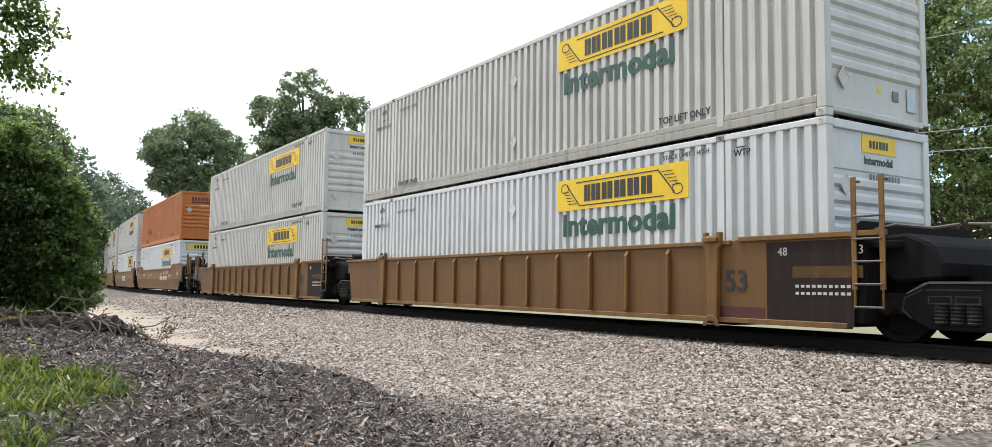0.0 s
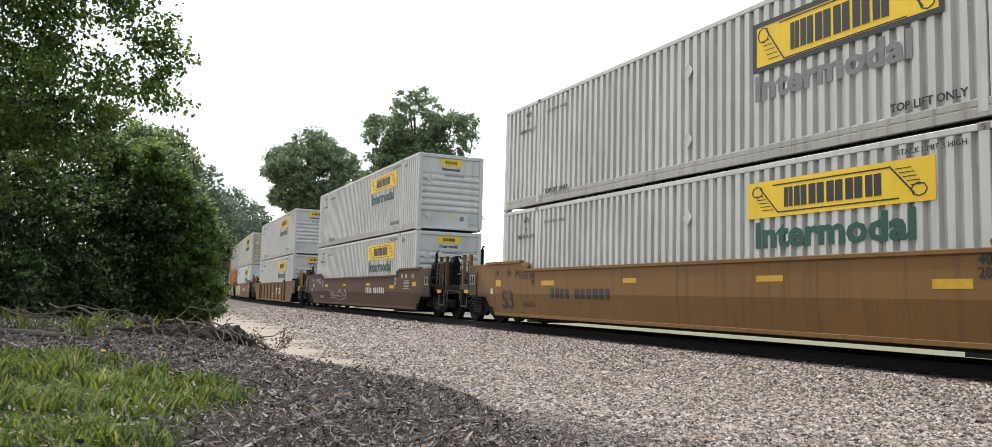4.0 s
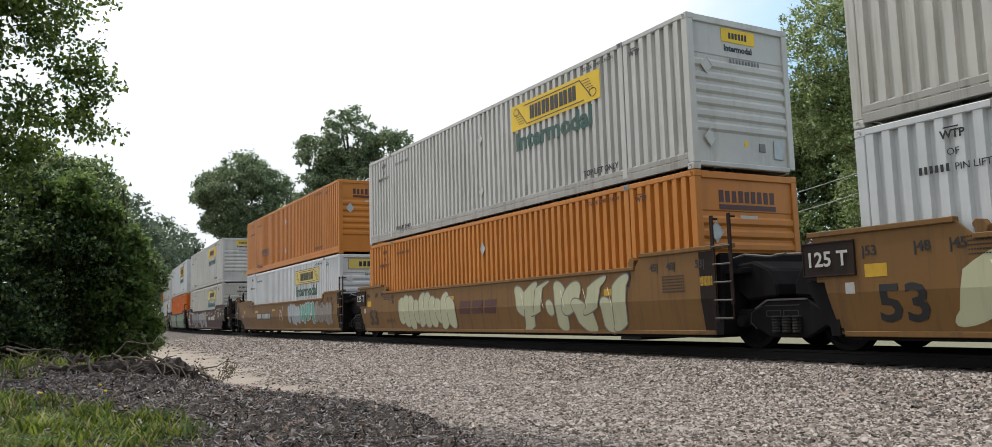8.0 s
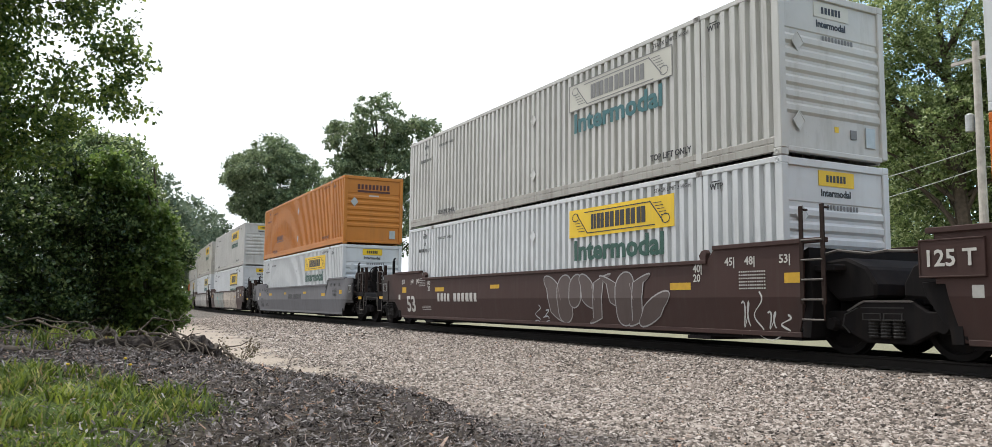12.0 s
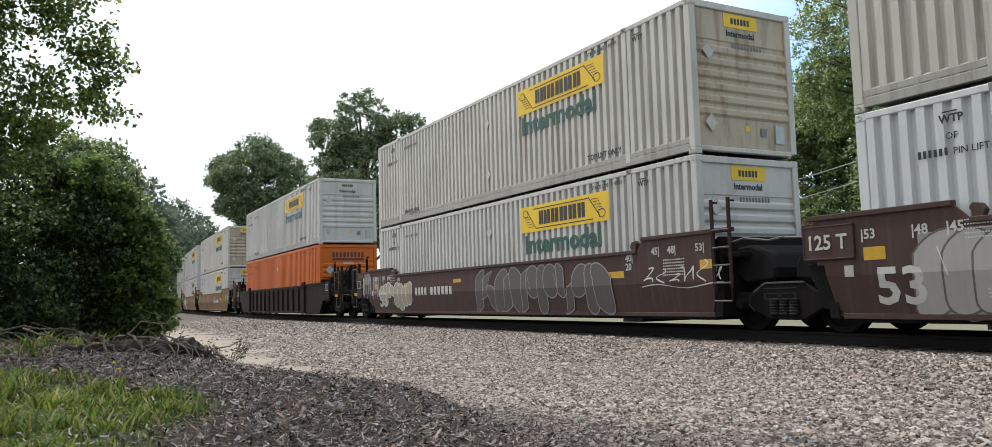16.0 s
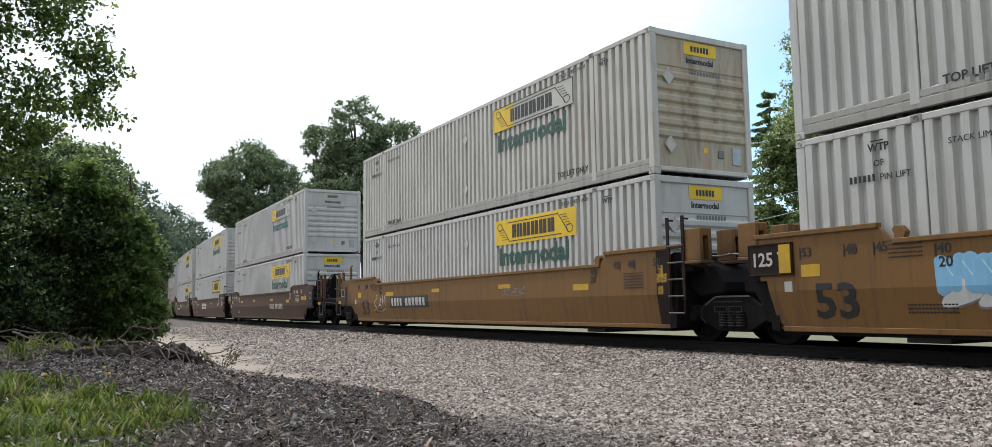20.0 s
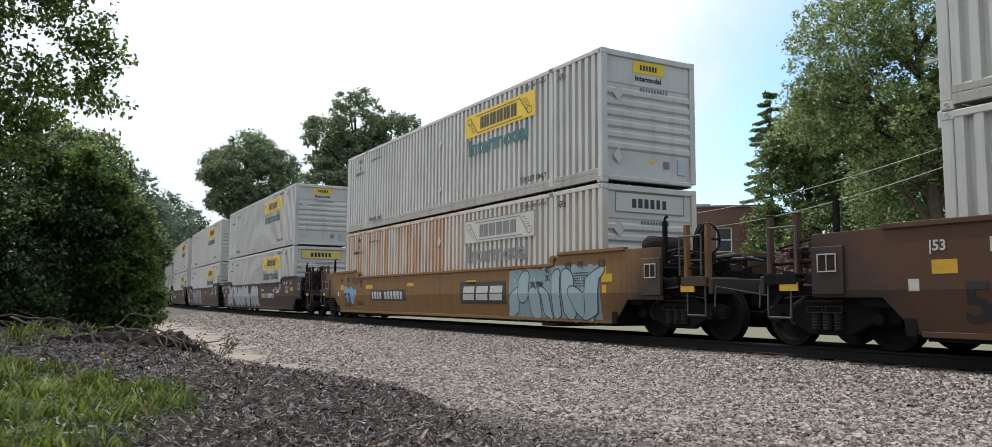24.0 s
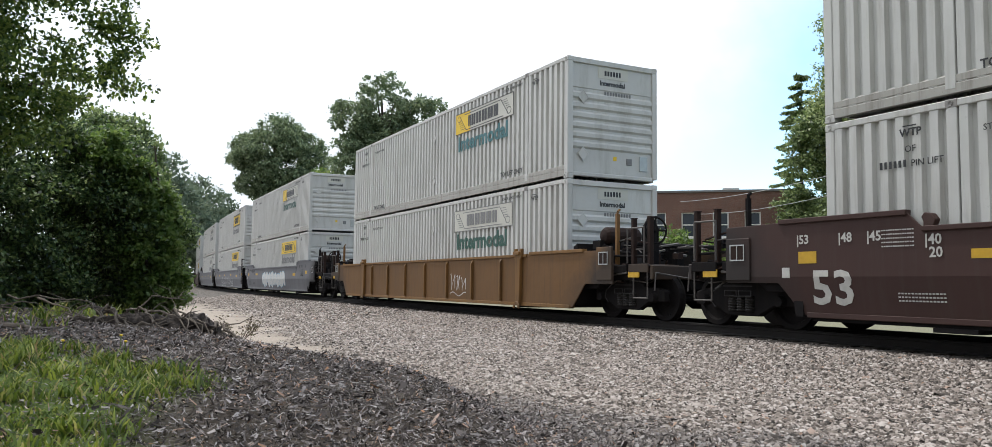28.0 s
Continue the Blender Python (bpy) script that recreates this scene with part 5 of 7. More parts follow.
def patch_on(y_far, y_near, z0, z1, col="yellow_ink", label=""):
    return lambda car: part("marking_patch", kept(("patch", y_far, y_near, z0, z1, col), lambda: Geo().box(-X_SIDE - 0.004, -X_SIDE, y_near, y_far, z0, z1).mesh("marking_patch", M[col])), car, label)


def spray(*a, **k):
    return lambda car: graffiti(car, *a, **k)


def usual(col="white_ink", big="black_ink", front53=False, rear=15.9, tons=True, shift=0.0):
    """Load sizes, small print and limits that every smooth-sided car carries near both ends."""
    m = [word_on(t + "|", 0.19, y, 1.40, col, 0.004) for y, t in ((-0.02, "53"), (0.72, "48"), (1.18, "45"))]
    m += [word_on("40|", 0.19, 1.98, 1.31, col, 0.004), word_on("20", 0.19, 1.98, 1.14, col, 0.004)]
    m += [bars_on(12, 0.60, 0.024, 0.85, 1.27 - 0.055 * i, col) for i in range(6)]
    m += [patch_on(2.62, 2.05, 1.0, 1.13), patch_on(5.9, 5.3, 1.12, 1.22), patch_on(9.9, 9.4, 1.12, 1.22), patch_on(-0.12, -0.5, 1.08, 1.24) if not front53 else patch_on(0.2, -0.4, 1.5, 1.62)]
    k = (14.82 if tons else 15.05) + shift
    m += [word_on("|" + t, 0.19, k + y, 1.36, col, 0.004) for y, t in ((1.25, "53"), (0.48, "48"), (0.0, "45"))]
    m += [word_on("|40", 0.19, k - 0.88, 1.28, col, 0.004), word_on("20", 0.19, k - 0.94, 1.11, col, 0.004)]
    m += [bars_on(14, 0.50, 0.018, k - 0.24, 1.48 - 0.055 * i, col) for i in range(5)]
    m += [word_on("53", 0.70, rear, 0.46, big, 0.016, 1.12), patch_on(k + 1.22, k + 0.88, 1.06, 1.24), patch_on(k - 1.5, k - 2.15, 1.08, 1.20), patch_on(k + 1.55, k + 1.40, 0.84, 1.0, "white_ink")]
    m += [bars_on(14, 0.7, 0.02, k - 0.45, 0.62 - 0.05 * i, col) for i in range(3)]
    if tons:
        m += [lambda car: small_part("marking", text_mesh("125 T", 0.30, M["white_ink"], bold=0.006), car, at=pose(-X_SIDE - 0.047, 16.98, 1.25))]
    return m


def drips(y_far, y_near, z, n, seed, col=(0.45, 0.43, 0.40)):
    """Spilt pale paint that has run down in thin lines from a blotch."""
    def put(car):
        rng, g = random.Random(seed), Geo()
        for i in range(n):
            y = y_near + (y_far - y_near) * rng.random()
            w = rng.uniform(0.008, 0.03)
            ribbon(g, [(y + 0.01 * math.sin(j + i), z - j * rng.uniform(0.05, 0.16)) for j in range(6)], w, -X_SIDE - 0.009 - 0.0004 * i)
        small_part("paint_run", g.mesh("paint_run", ink(col)), car, "pale paint drips")
    return put


def number_plate_on(y, z, col="white_ink", back=None):
    m = [bars_on(4, 0.95, 0.24, y - 0.05, z, col), bars_on(6, 1.6, 0.24, y - 1.2, z, col)]
    if back:
        m.append(patch_on(y + 0.1, y - 2.95, z - 0.06, z + 0.30, back))
    return m


def builder_logo(y, z, s=1.0, back="black_ink", col="white_ink"):
    """Three broad slanted blocks, on a dark board on some cars, where the owner's mark is."""
    m = [patch_on(y + 0.15, y - 2.45 * s, z - 0.1, z + 0.5 * s, back)] if back else []
    def blocks(car):
        g = Geo()
        for i in range(3):
            a = y - i * 0.78 * s
            for za, zb in ((0.0, 0.17), (0.20, 0.38)):
                k = 0.12 * s
                g.prism([(a - za * k * 2, z + za * s), (a - 0.66 * s - za * k * 2, z + za * s), (a - 0.66 * s - zb * k * 2, z + zb * s), (a - zb * k * 2, z + zb * s)], "x", -X_SIDE - 0.008, -X_SIDE - 0.005)
        part("owner_mark", g.mesh("owner_mark", M[col]), car)
    return m + [blocks]


CREAM, SILVER, GREEN, TEAL, BLUE, LIGHT, BLACK, DULL = (0.42, 0.42, 0.27), (0.36, 0.37, 0.39), (0.10, 0.20, 0.10), (0.10, 0.27, 0.22), (0.16, 0.27, 0.36), (0.55, 0.55, 0.53), (0.02, 0.02, 0.02), (0.17, 0.16, 0.15)
Y, B_, P_, F_, H_ = "yellow", "border", "pale", "faded", "half"
G_, T_, K_ = "green_ink", "teal_ink", "grey_ink"
DARK_END = [patch_on(0.95, -0.46, 0.2, 1.38, "soot_panel"), word_on("48", 0.17, 0.75, 1.18), word_on("53", 0.17, -0.45, 1.18), patch_on(0.5, -0.6, 0.86, 1.02, "ttx_yellow"), bars_on(10, 0.9, 0.04, 0.45, 0.72), bars_on(10, 0.9, 0.04, 0.45, 0.62), word_on("53", 0.46, 1.75, 0.66, "black_ink", 0.01), patch_on(2.1, 1.0, 0.2, 0.42, "maroon_ink")]


def on_box(car):
    """A yellow panel on the box at the rear joint, where the car has one."""
    if any(ob.name.startswith("tonnage_box") for ob in car.children):
        part("marking_patch", kept("box_patch", lambda: Geo().box(-1.489, -1.476, 16.2, 16.42, 1.13, 1.57).mesh("marking_patch", M["yellow_ink"])), car)


BLACK_END = [patch_on(-0.16, -0.30, 0.86, 1.02), patch_on(-0.16, -0.30, 1.18, 1.40), on_box]
RIBMARK = [word_on("20", 0.2, 2.06, 0.86), word_on("40", 0.2, 2.06, 0.64)]
# place along the train (m at 0 s), kind, colour, ends, lower box, upper box, markings, chord colour
TRAIN = [
    (-12.6, "ribbed", "ttx_yellow", "ea", ("white", Y, G_, "small"), ("white", Y, G_, "small"), [], "ttx_yellow"),
    (7.04, "ribbed", "ttx_yellow", "aa", ("white_new", Y, G_, "small"), ("white", Y, G_, "small"), DARK_END, "ttx_yellow"),
    (26.56, "ribbed", "ttx_yellow", "ae", ("white", Y, G_, "small"), ("white", Y, G_, "small"), DARK_END + RIBMARK, "ttx_yellow"),
    (50.06, "smooth", "ttx_tan", "ea", ("white_new", Y, G_, "wide"), ("orange_red", None, None, "o"), usual("black_ink") + number_plate_on(5.95, 0.80) + [spray(11.2, 9.9, 0.95, 1.3, 4, BLUE, DULL, 3, style="line"), spray(4.6, 2.9, 1.2, 1.45, 4, LIGHT, LIGHT, 4, style="line")], None),
    (69.31, "smooth", "ttx_yellow", "aa", ("white_new", B_, None, "small"), ("white", Y, G_, "small"), usual("black_ink") + builder_logo(9.0, 0.72, 1.1) + [spray(7.8, 6.5, 1.1, 1.4, 4, TEAL, TEAL, 5, style="line"), spray(2.9, 1.9, 0.9, 1.35, 3, BLACK, BLACK, 6, style="line")], None),
    (88.69, "smooth", "ttx_yellow", "ae", ("white", Y, G_, "small"), ("white", B_, K_, "small"), usual("black_ink", tons=False) + number_plate_on(13.1, 0.76, "black_ink"), None),
    (112.15, "smooth", "ttx_brown", "ee", ("white", Y, G_, "small"), ("white", Y, G_, "small"), usual(tons=False) + number_plate_on(6.0, 0.80) + [spray(12.5, 9.2, 0.5, 1.2, 5, DULL, LIGHT, 7, style="line")], None),
    (135.62, "ribbed", "ttx_yellow", "ee", ("white", Y, G_, "small"), ("white", Y, G_, "small"), [patch_on(5.7, 3.9, 0.66, 1.04, "logo_pale")] + builder_logo(5.5, 0.72, 0.62, None, "maroon_ink") + [spray(7.5, 6.1, 0.4, 1.1, 3, LIGHT, LIGHT, 8, style="line")], "rail_yellow"),
    (159.1, "smooth", "ttx_yellow", "ea", ("white_new", Y, G_, "small"), ("white_rust", Y, G_, "small"), usual("black_ink") + number_plate_on(6.1, 0.80, "white_ink", "black_ink") + [spray(14.6, 9.0, 0.35, 1.42, 6, CREAM, CREAM, 9), spray(0.66, -0.37, 0.7, 1.5, 2, LIGHT, LIGHT, 10, style="line")], None),
    (178.48, "smooth", "ttx_yellow", "aa", ("orange_old", None, None, "o"), ("white", Y, G_, "small"), usual("black_ink") + builder_logo(9.1, 0.72, 0.9, None, "maroon_ink") + [spray(13.24, 9.4, 0.22, 1.42, 5, CREAM, DULL, 11), spray(6.1, 1.9, 0.22, 1.43, 5, CREAM, DULL, 12)], None),
    (197.87, "smooth", "ttx_yellow", "ae", ("white_new", P_, G_, "wide"), ("orange_old", None, None, "o"), usual("black_ink", tons=False) + number_plate_on(13.1, 0.78, "white_ink", "black_ink") + [spray(6.98, 5.05, 0.38, 1.46, 3, (0.30, 0.34, 0.36), DULL, 13), spray(4.96, 2.9, 0.48, 1.46, 4, TEAL, LIGHT, 14), spray(2.75, 0.55, 0.36, 1.46, 3, (0.20, 0.175, 0.15), (0.05, 0.045, 0.04), 15), spray(8.6, 7.9, 0.7, 1.4, 2, LIGHT, LIGHT, 64, style="line")], None),
    (221.9, "smooth", "brown", "ea", ("white_old", P_, T_, "faded"), ("white", Y, G_, "small"), usual("white_ink", "white_ink", rear=15.85, shift=-0.4) + number_plate_on(4.92, 0.80) + [spray(13.7, 9.9, 0.27, 1.42, 4, (0.12, 0.115, 0.115), (0.30, 0.29, 0.28), 16), spray(9.7, 6.0, 0.27, 1.44, 5, (0.17, 0.17, 0.17), (0.42, 0.42, 0.41), 67), spray(5.6, 3.0, 1.15, 1.45, 5, (0.25, 0.22, 0.22), (0.25, 0.22, 0.22), 68, style="line")], None),
    (241.23, "smooth", "brown", "aa", ("orange", None, None, "o"), ("white_new", B_, G_, "small"), usual("white_ink", "white_ink") + [spray(14.0, 8.8, 0.22, 1.45, 7, (0.10, 0.125, 0.09), (0.36, 0.37, 0.33), 17, style="piece"), spray(7.64, 1.1, 0.22, 1.46, 7, (0.075, 0.135, 0.075), (0.38, 0.40, 0.36), 18, style="piece"), spray(5.8, 4.6, 0.5, 1.2, 2, (0.06, 0.025, 0.03), (0.34, 0.34, 0.32), 70)], None),
    (260.71, "smooth", "brown", "ae", ("white_new", Y, G_, "small"), ("white", F_, T_, "faded"), usual("white_ink", "white_ink", tons=False) + number_plate_on(13.4, 0.78) + [spray(6.94, 2.9, 0.28, 1.4, 3, (0.085, 0.062, 0.056), (0.30, 0.29, 0.29), 20), spray(7.7, 7.0, 0.3, 0.8, 2, SILVER, SILVER, 69, style="line"), spray(0.9, -0.2, 0.24, 1.05, 4, LIGHT, LIGHT, 21, style="line")], None),
    (284.18, "smooth", "greyish", "ee", ("white_new", Y, G_, "small"), ("orange_old", None, None, "o"), usual("black_ink", tons=False) + number_plate_on(9.0, 0.9, "black_ink"), None),
    (307.64, "smooth", "umber", "ea", ("white_new", B_, G_, "small"), ("white", Y, G_, "small"), usual() + [spray(14.4, 8.5, 0.22, 1.45, 7, (0.20, 0.20, 0.18), (0.06, 0.16, 0.16), 22, style="piece"), spray(8.4, 1.7, 0.22, 1.46, 6, (0.33, 0.28, 0.23), BLACK, 23, style="piece"), spray(13.0, 10.5, 0.5, 1.2, 2, (0.12, 0.33, 0.33), BLACK, 61)], None),
    (327.04, "smooth", "umber", "aa", ("white_new", P_, T_, "faded"), ("white_old", Y, G_, "wide"), usual("white_ink", "white_ink") + [spray(15.2, 8.0, 0.22, 1.46, 9, (0.24, 0.23, 0.22), (0.10, 0.09, 0.085), 24, style="piece"), spray(7.9, 2.0, 0.22, 1.46, 7, (0.30, 0.29, 0.27), (0.12, 0.10, 0.09), 25, style="piece"), spray(0.8, -0.6, 0.9, 1.5, 4, LIGHT, LIGHT, 26, style="line")], None),
    (346.49, "smooth", "umber", "ae", ("white", Y, G_, "small"), ("white_rust", Y, G_, "small"), [patch_on(17.35, 16.75, 1.25, 1.62, "grey_ink"), patch_on(18.0, 17.5, 1.38, 1.62, "ttx_yellow"), patch_on(17.8, 17.4, 1.12, 1.28, "grey_ink"), drips(17.5, 15.4, 1.5, 40, 5)] + usual("white_ink", "white_ink", tons=False) + number_plate_on(12.7, 0.8) + [spray(15.8, 13.0, 0.3, 1.3, 4, (0.30, 0.27, 0.2), LIGHT, 27), spray(8.5, 2.6, 0.25, 1.42, 5, (0.085, 0.075, 0.07), (0.24, 0.22, 0.21), 28), spray(1.5, -0.7, 0.8, 1.3, 6, LIGHT, LIGHT, 29, style="line")], None),
    (369.96, "ribbed", "black_car", "ee", ("orange", None, None, "o"), ("white", Y, T_, "faded"), RIBMARK + [word_on("20", 0.2, 14.3, 0.86), word_on("40", 0.2, 14.3, 0.64)], None),
    (393.32, "smooth", "ttx_yellow", "ea", ("white", Y, G_, "small"), ("white_rust", Y, G_, "small"), usual("black_ink", rear=15.68) + number_plate_on(6.2, 0.78, "white_ink", "black_ink") + [patch_on(-1.05, -1.5, 0.95, 1.3), spray(13.5, 8.9, 0.30, 1.48, 3, (0.15, 0.078, 0.025), (0.035, 0.02, 0.012), 30), spray(3.8, 1.9, 1.25, 1.4, 5, BLACK, BLACK, 31, style="line")], None),
    (412.67, "smooth", "ttx_yellow", "aa", ("white", H_, G_, "wide_white"), ("white", Y, T_, "faded"), BLACK_END + usual("black_ink", "black_ink", rear=15.85) + builder_logo(7.8, 0.68, 0.85, None, "maroon_ink") + [spray(13.6, 11.6, 0.2, 1.35, 2, LIGHT, DULL, 32), spray(10.9, 9.6, 0.7, 1.2, 2, (0.2, 0.32, 0.42), BLUE, 33), spray(13.9, 12.9, 0.7, 1.3, 4, (0.2, 0.42, 0.62), (0.2, 0.42, 0.62), 60)], "black_end"),
    (432.14, "smooth", "ttx_yellow", "ae", ("white", Y, G_, "small"), ("white_rust", H_, G_, "small"), BLACK_END + usual("black_ink", "black_ink", tons=False) + number_plate_on(13.1, 0.75, "white_ink", "black_ink") + [spray(14.7, 13.6, 0.6, 1.25, 2, LIGHT, LIGHT, 34, style="line"), spray(5.7, 4.6, 0.95, 1.2, 2, DULL, DULL, 35, style="line")], "black_end"),
    (455.88, "smooth", "ttx_brown", "ea", ("white", Y, G_, "small"), ("white", H_, T_, "faded"), usual() + number_plate_on(6.0, 0.72) + [patch_on(-0.64, -0.90, 1.08, 1.26)], None),
    (475.24, "smooth", "ttx_brown", "aa", ("white", B_, None, "small"), ("white", Y, G_, "small"), usual() + builder_logo(10.5, 0.8, 1.0, None, "white_ink"), None),
    (494.6, "smooth", "ttx_brown", "ae", ("white", Y, G_, "small"), ("white", Y, G_, "small"), usual(tons=False) + number_plate_on(13.0, 0.75, "white_ink", "soot_panel") + [spray(9.7, 7.0, 1.02, 1.42, 6, LIGHT, LIGHT, 66, style="line")], None),
    (518.05, "smooth", "ttx_yellow", "ee", ("white_streak", F_, K_, "wide_white"), ("white", Y, T_, "small"), BLACK_END + usual("black_ink", "black_ink", tons=False) + number_plate_on(13.0, 0.73, "white_ink", "black_ink") + builder_logo(6.1, 0.70, 0.95) + [spray(3.6, -0.05, 0.22, 1.48, 4, (0.20, 0.27, 0.29), (0.03, 0.05, 0.06), 36, style="piece"), spray(15.8, 14.6, 0.5, 1.2, 2, BLUE, BLUE, 37)], None),
    (541.51, "smooth", "brown", "ea", ("white", Y, G_, "wide"), ("white", Y, G_, "small"), usual() + number_plate_on(5.8, 0.76) + [spray(15.3, 6.5, 0.27, 1.52, 5, (0.29, 0.30, 0.32), (0.02, 0.02, 0.024), 38), spray(3.4, 2.1, 1.05, 1.4, 4, LIGHT, LIGHT, 39, style="line")], None),
    (560.92, "smooth", "brown", "aa", ("white", Y, G_, "small"), ("white", Y, G_, "small"), usual("white_ink", "white_ink", rear=16.2) + [spray(12.8, 7.9, 0.28, 1.47, 4, (0.13, 0.15, 0.175), (0.03, 0.035, 0.05), 40), spray(7.6, 5.7, 0.4, 1.42, 4, (0.26, 0.08, 0.10), (0.26, 0.08, 0.10), 65, style="line")], None),
    (580.55, "smooth", "brown", "ae", ("white", Y, T_, "small"), ("white", Y, T_, "small"), usual("white_ink", "white_ink", rear=16.35, tons=False, shift=0.3) + number_plate_on(12.9, 0.78) + [spray(1.6, -0.4, 0.3, 1.3, 3, SILVER, BLACK, 42, style="line")], None),
    (603.97, "ribbed", "ttx_yellow", "ee", ("white", F_, G_, "faded"), ("white", H_, T_, "faded"), [spray(6.2, 5.1, 0.4, 1.1, 2, LIGHT, LIGHT, 43, style="line")], "wide_ribs"),
    (627.43, "smooth", "greyish", "ea", ("white", Y, K_, "faded"), ("white", H_, G_, "faded"), usual("black_ink") + [spray(11.0, 4.5, 0.35, 1.3, 5, LIGHT, (0.15, 0.33, 0.45), 44)], None),
    (646.84, "smooth", "greyish", "aa", ("white", Y, K_, "small"), ("white", B_, K_, "small"), usual("black_ink") + [spray(12.0, 4.5, 0.3, 1.2, 5, DULL, LIGHT, 45, style="line")], None),
    (666.2, "smooth", "greyish", "ae", ("white", F_, K_, "small"), ("white", F_, K_, "small"), usual("black_ink", tons=False), None),
    (689.7, "smooth", "brown", "ea", ("white", Y, G_, "small"), ("white", Y, G_, "small"), usual(), None),
    (709.1, "smooth", "brown", "aa", ("white", Y, G_, "small"), ("white", Y, G_, "small"), usual(), None),
    (728.5, "smooth", "brown", "ae", ("white", Y, G_, "small"), ("white", Y, G_, "small"), usual(tons=False), None),
]
LOW_Z, UP_Z = 0.262, 3.165
CONVOY = []
for place, kind, colour, ends, low, up, marks, trim in TRAIN:
    CONVOY.append((well_car(kind, colour, ends, marks, trim), place, 0.0))
    CONVOY.append((container(low), place, LOW_Z))
    CONVOY.append((container(up), place, UP_Z))

# ---- trees and plants ----
LEAF = island("leaves_mid_green", [(0.0, (0.028, 0.056, 0.014)), (0.45, (0.066, 0.118, 0.026)), (0.8, (0.14, 0.195, 0.042)), (1.0, (0.20, 0.26, 0.06))], 0.42, 0.45)
# the pale stops put sunlit clusters into the leaf colour
LEAF_DARK = island("leaves_dark_green", [(0.0, (0.014, 0.030, 0.012)), (0.45, (0.055, 0.100, 0.033)), (0.78, (0.15, 0.215, 0.075)), (1.0, (0.27, 0.34, 0.14))], 0.45, 0.3)
LEAF_LIGHT = island("leaves_light_green", [(0.0, (0.045, 0.085, 0.018)), (0.5, (0.085, 0.145, 0.032)), (1.0, (0.14, 0.20, 0.055))], 0.55, 0.35)
# distance haze is mixed into these two leaf colours, paling them
LEAF_GREY = island("leaves_grey_green", [(0.0, (0.055, 0.088, 0.048)), (0.5, (0.135, 0.185, 0.095)), (1.0, (0.28, 0.335, 0.19))], 0.6, 0.25)
LEAF_FAR = island("leaves_green_with_haze", [(0.0, (0.07, 0.10, 0.068)), (0.5, (0.12, 0.158, 0.10)), (1.0, (0.18, 0.22, 0.14))], 0.7, 0.2)

LEAF_MID = island("leaves_shaded_green", [(0.0, (0.035, 0.065, 0.022)), (0.5, (0.11, 0.16, 0.055)), (0.85, (0.22, 0.28, 0.11)), (1.0, (0.36, 0.42, 0.21))], 0.45, 0.3)
# the brightest stops stand for sun highlights on small leaves
LEAF_AIRY = island("leaves_pale_green", [(0.0, (0.05, 0.085, 0.028)), (0.5, (0.15, 0.21, 0.075)), (0.85, (0.30, 0.36, 0.16)), (1.0, (0.45, 0.50, 0.30))], 0.45, 0.35)


def leaf_cloud(name, centres, radii, per, size, material, rng, droop=0.0):
    """Pointed leaves round many twig ends, in clumps with gaps."""
    k = len(centres) * per
    c = np.repeat(centres, per, 0)
    r = np.repeat(radii, per)
    p = c + np.clip(rng.normal(0, 1, (k, 3)), -1.5, 1.5) * r[:, None] * np.array([0.5, 0.5, 0.2 if droop >= 0.4 else 0.42])
    d = rng.normal(0, 1, (k, 3))
    d[:, 2] -= droop
    d /= np.linalg.norm(d, axis=1, keepdims=True)
    n = rng.normal(0, 0.75, (k, 3)) + [0, 0, 1]
    side = np.cross(d, n)
    side /= np.linalg.norm(side, axis=1, keepdims=True) + 1e-9
    s = size * rng.uniform(0.65, 1.35, (k, 1))
    if size >= 0.14:
        v = np.stack([p + side * s * 0.42, p - side * s * 0.42, p + d * s], 1).reshape(-1, 3)
        return stuff_mesh(name, v, np.arange(3 * k).reshape(-1, 3), material)
    v = np.stack([p, p + d * s * 0.5 + side * s * 0.32, p + d * s, p + d * s * 0.5 - side * s * 0.32], 1).reshape(-1, 3)
    f = np.arange(4 * k).reshape(-1, 4)
    return stuff_mesh(name, v, f, material)


def crown_points(lobes, n, rng, shell=0.55):
    """Twig ends spread through ellipsoid lobes (x, y, z, rx, ry, rz), denser towards their skins."""
    vol = np.array([(a[3] * a[4] * a[5]) ** (2 / 3) for a in lobes])
    pick = rng.choice(len(lobes), n, p=vol / vol.sum())
    L = np.array(lobes, float)[pick]
    u = rng.normal(0, 1, (n, 3))
    u /= np.linalg.norm(u, axis=1, keepdims=True)
    r = shell + (1 - shell) * rng.uniform(0, 1, (n, 1)) ** 0.6
    return L[:, :3] + u * r * L[:, 3:]


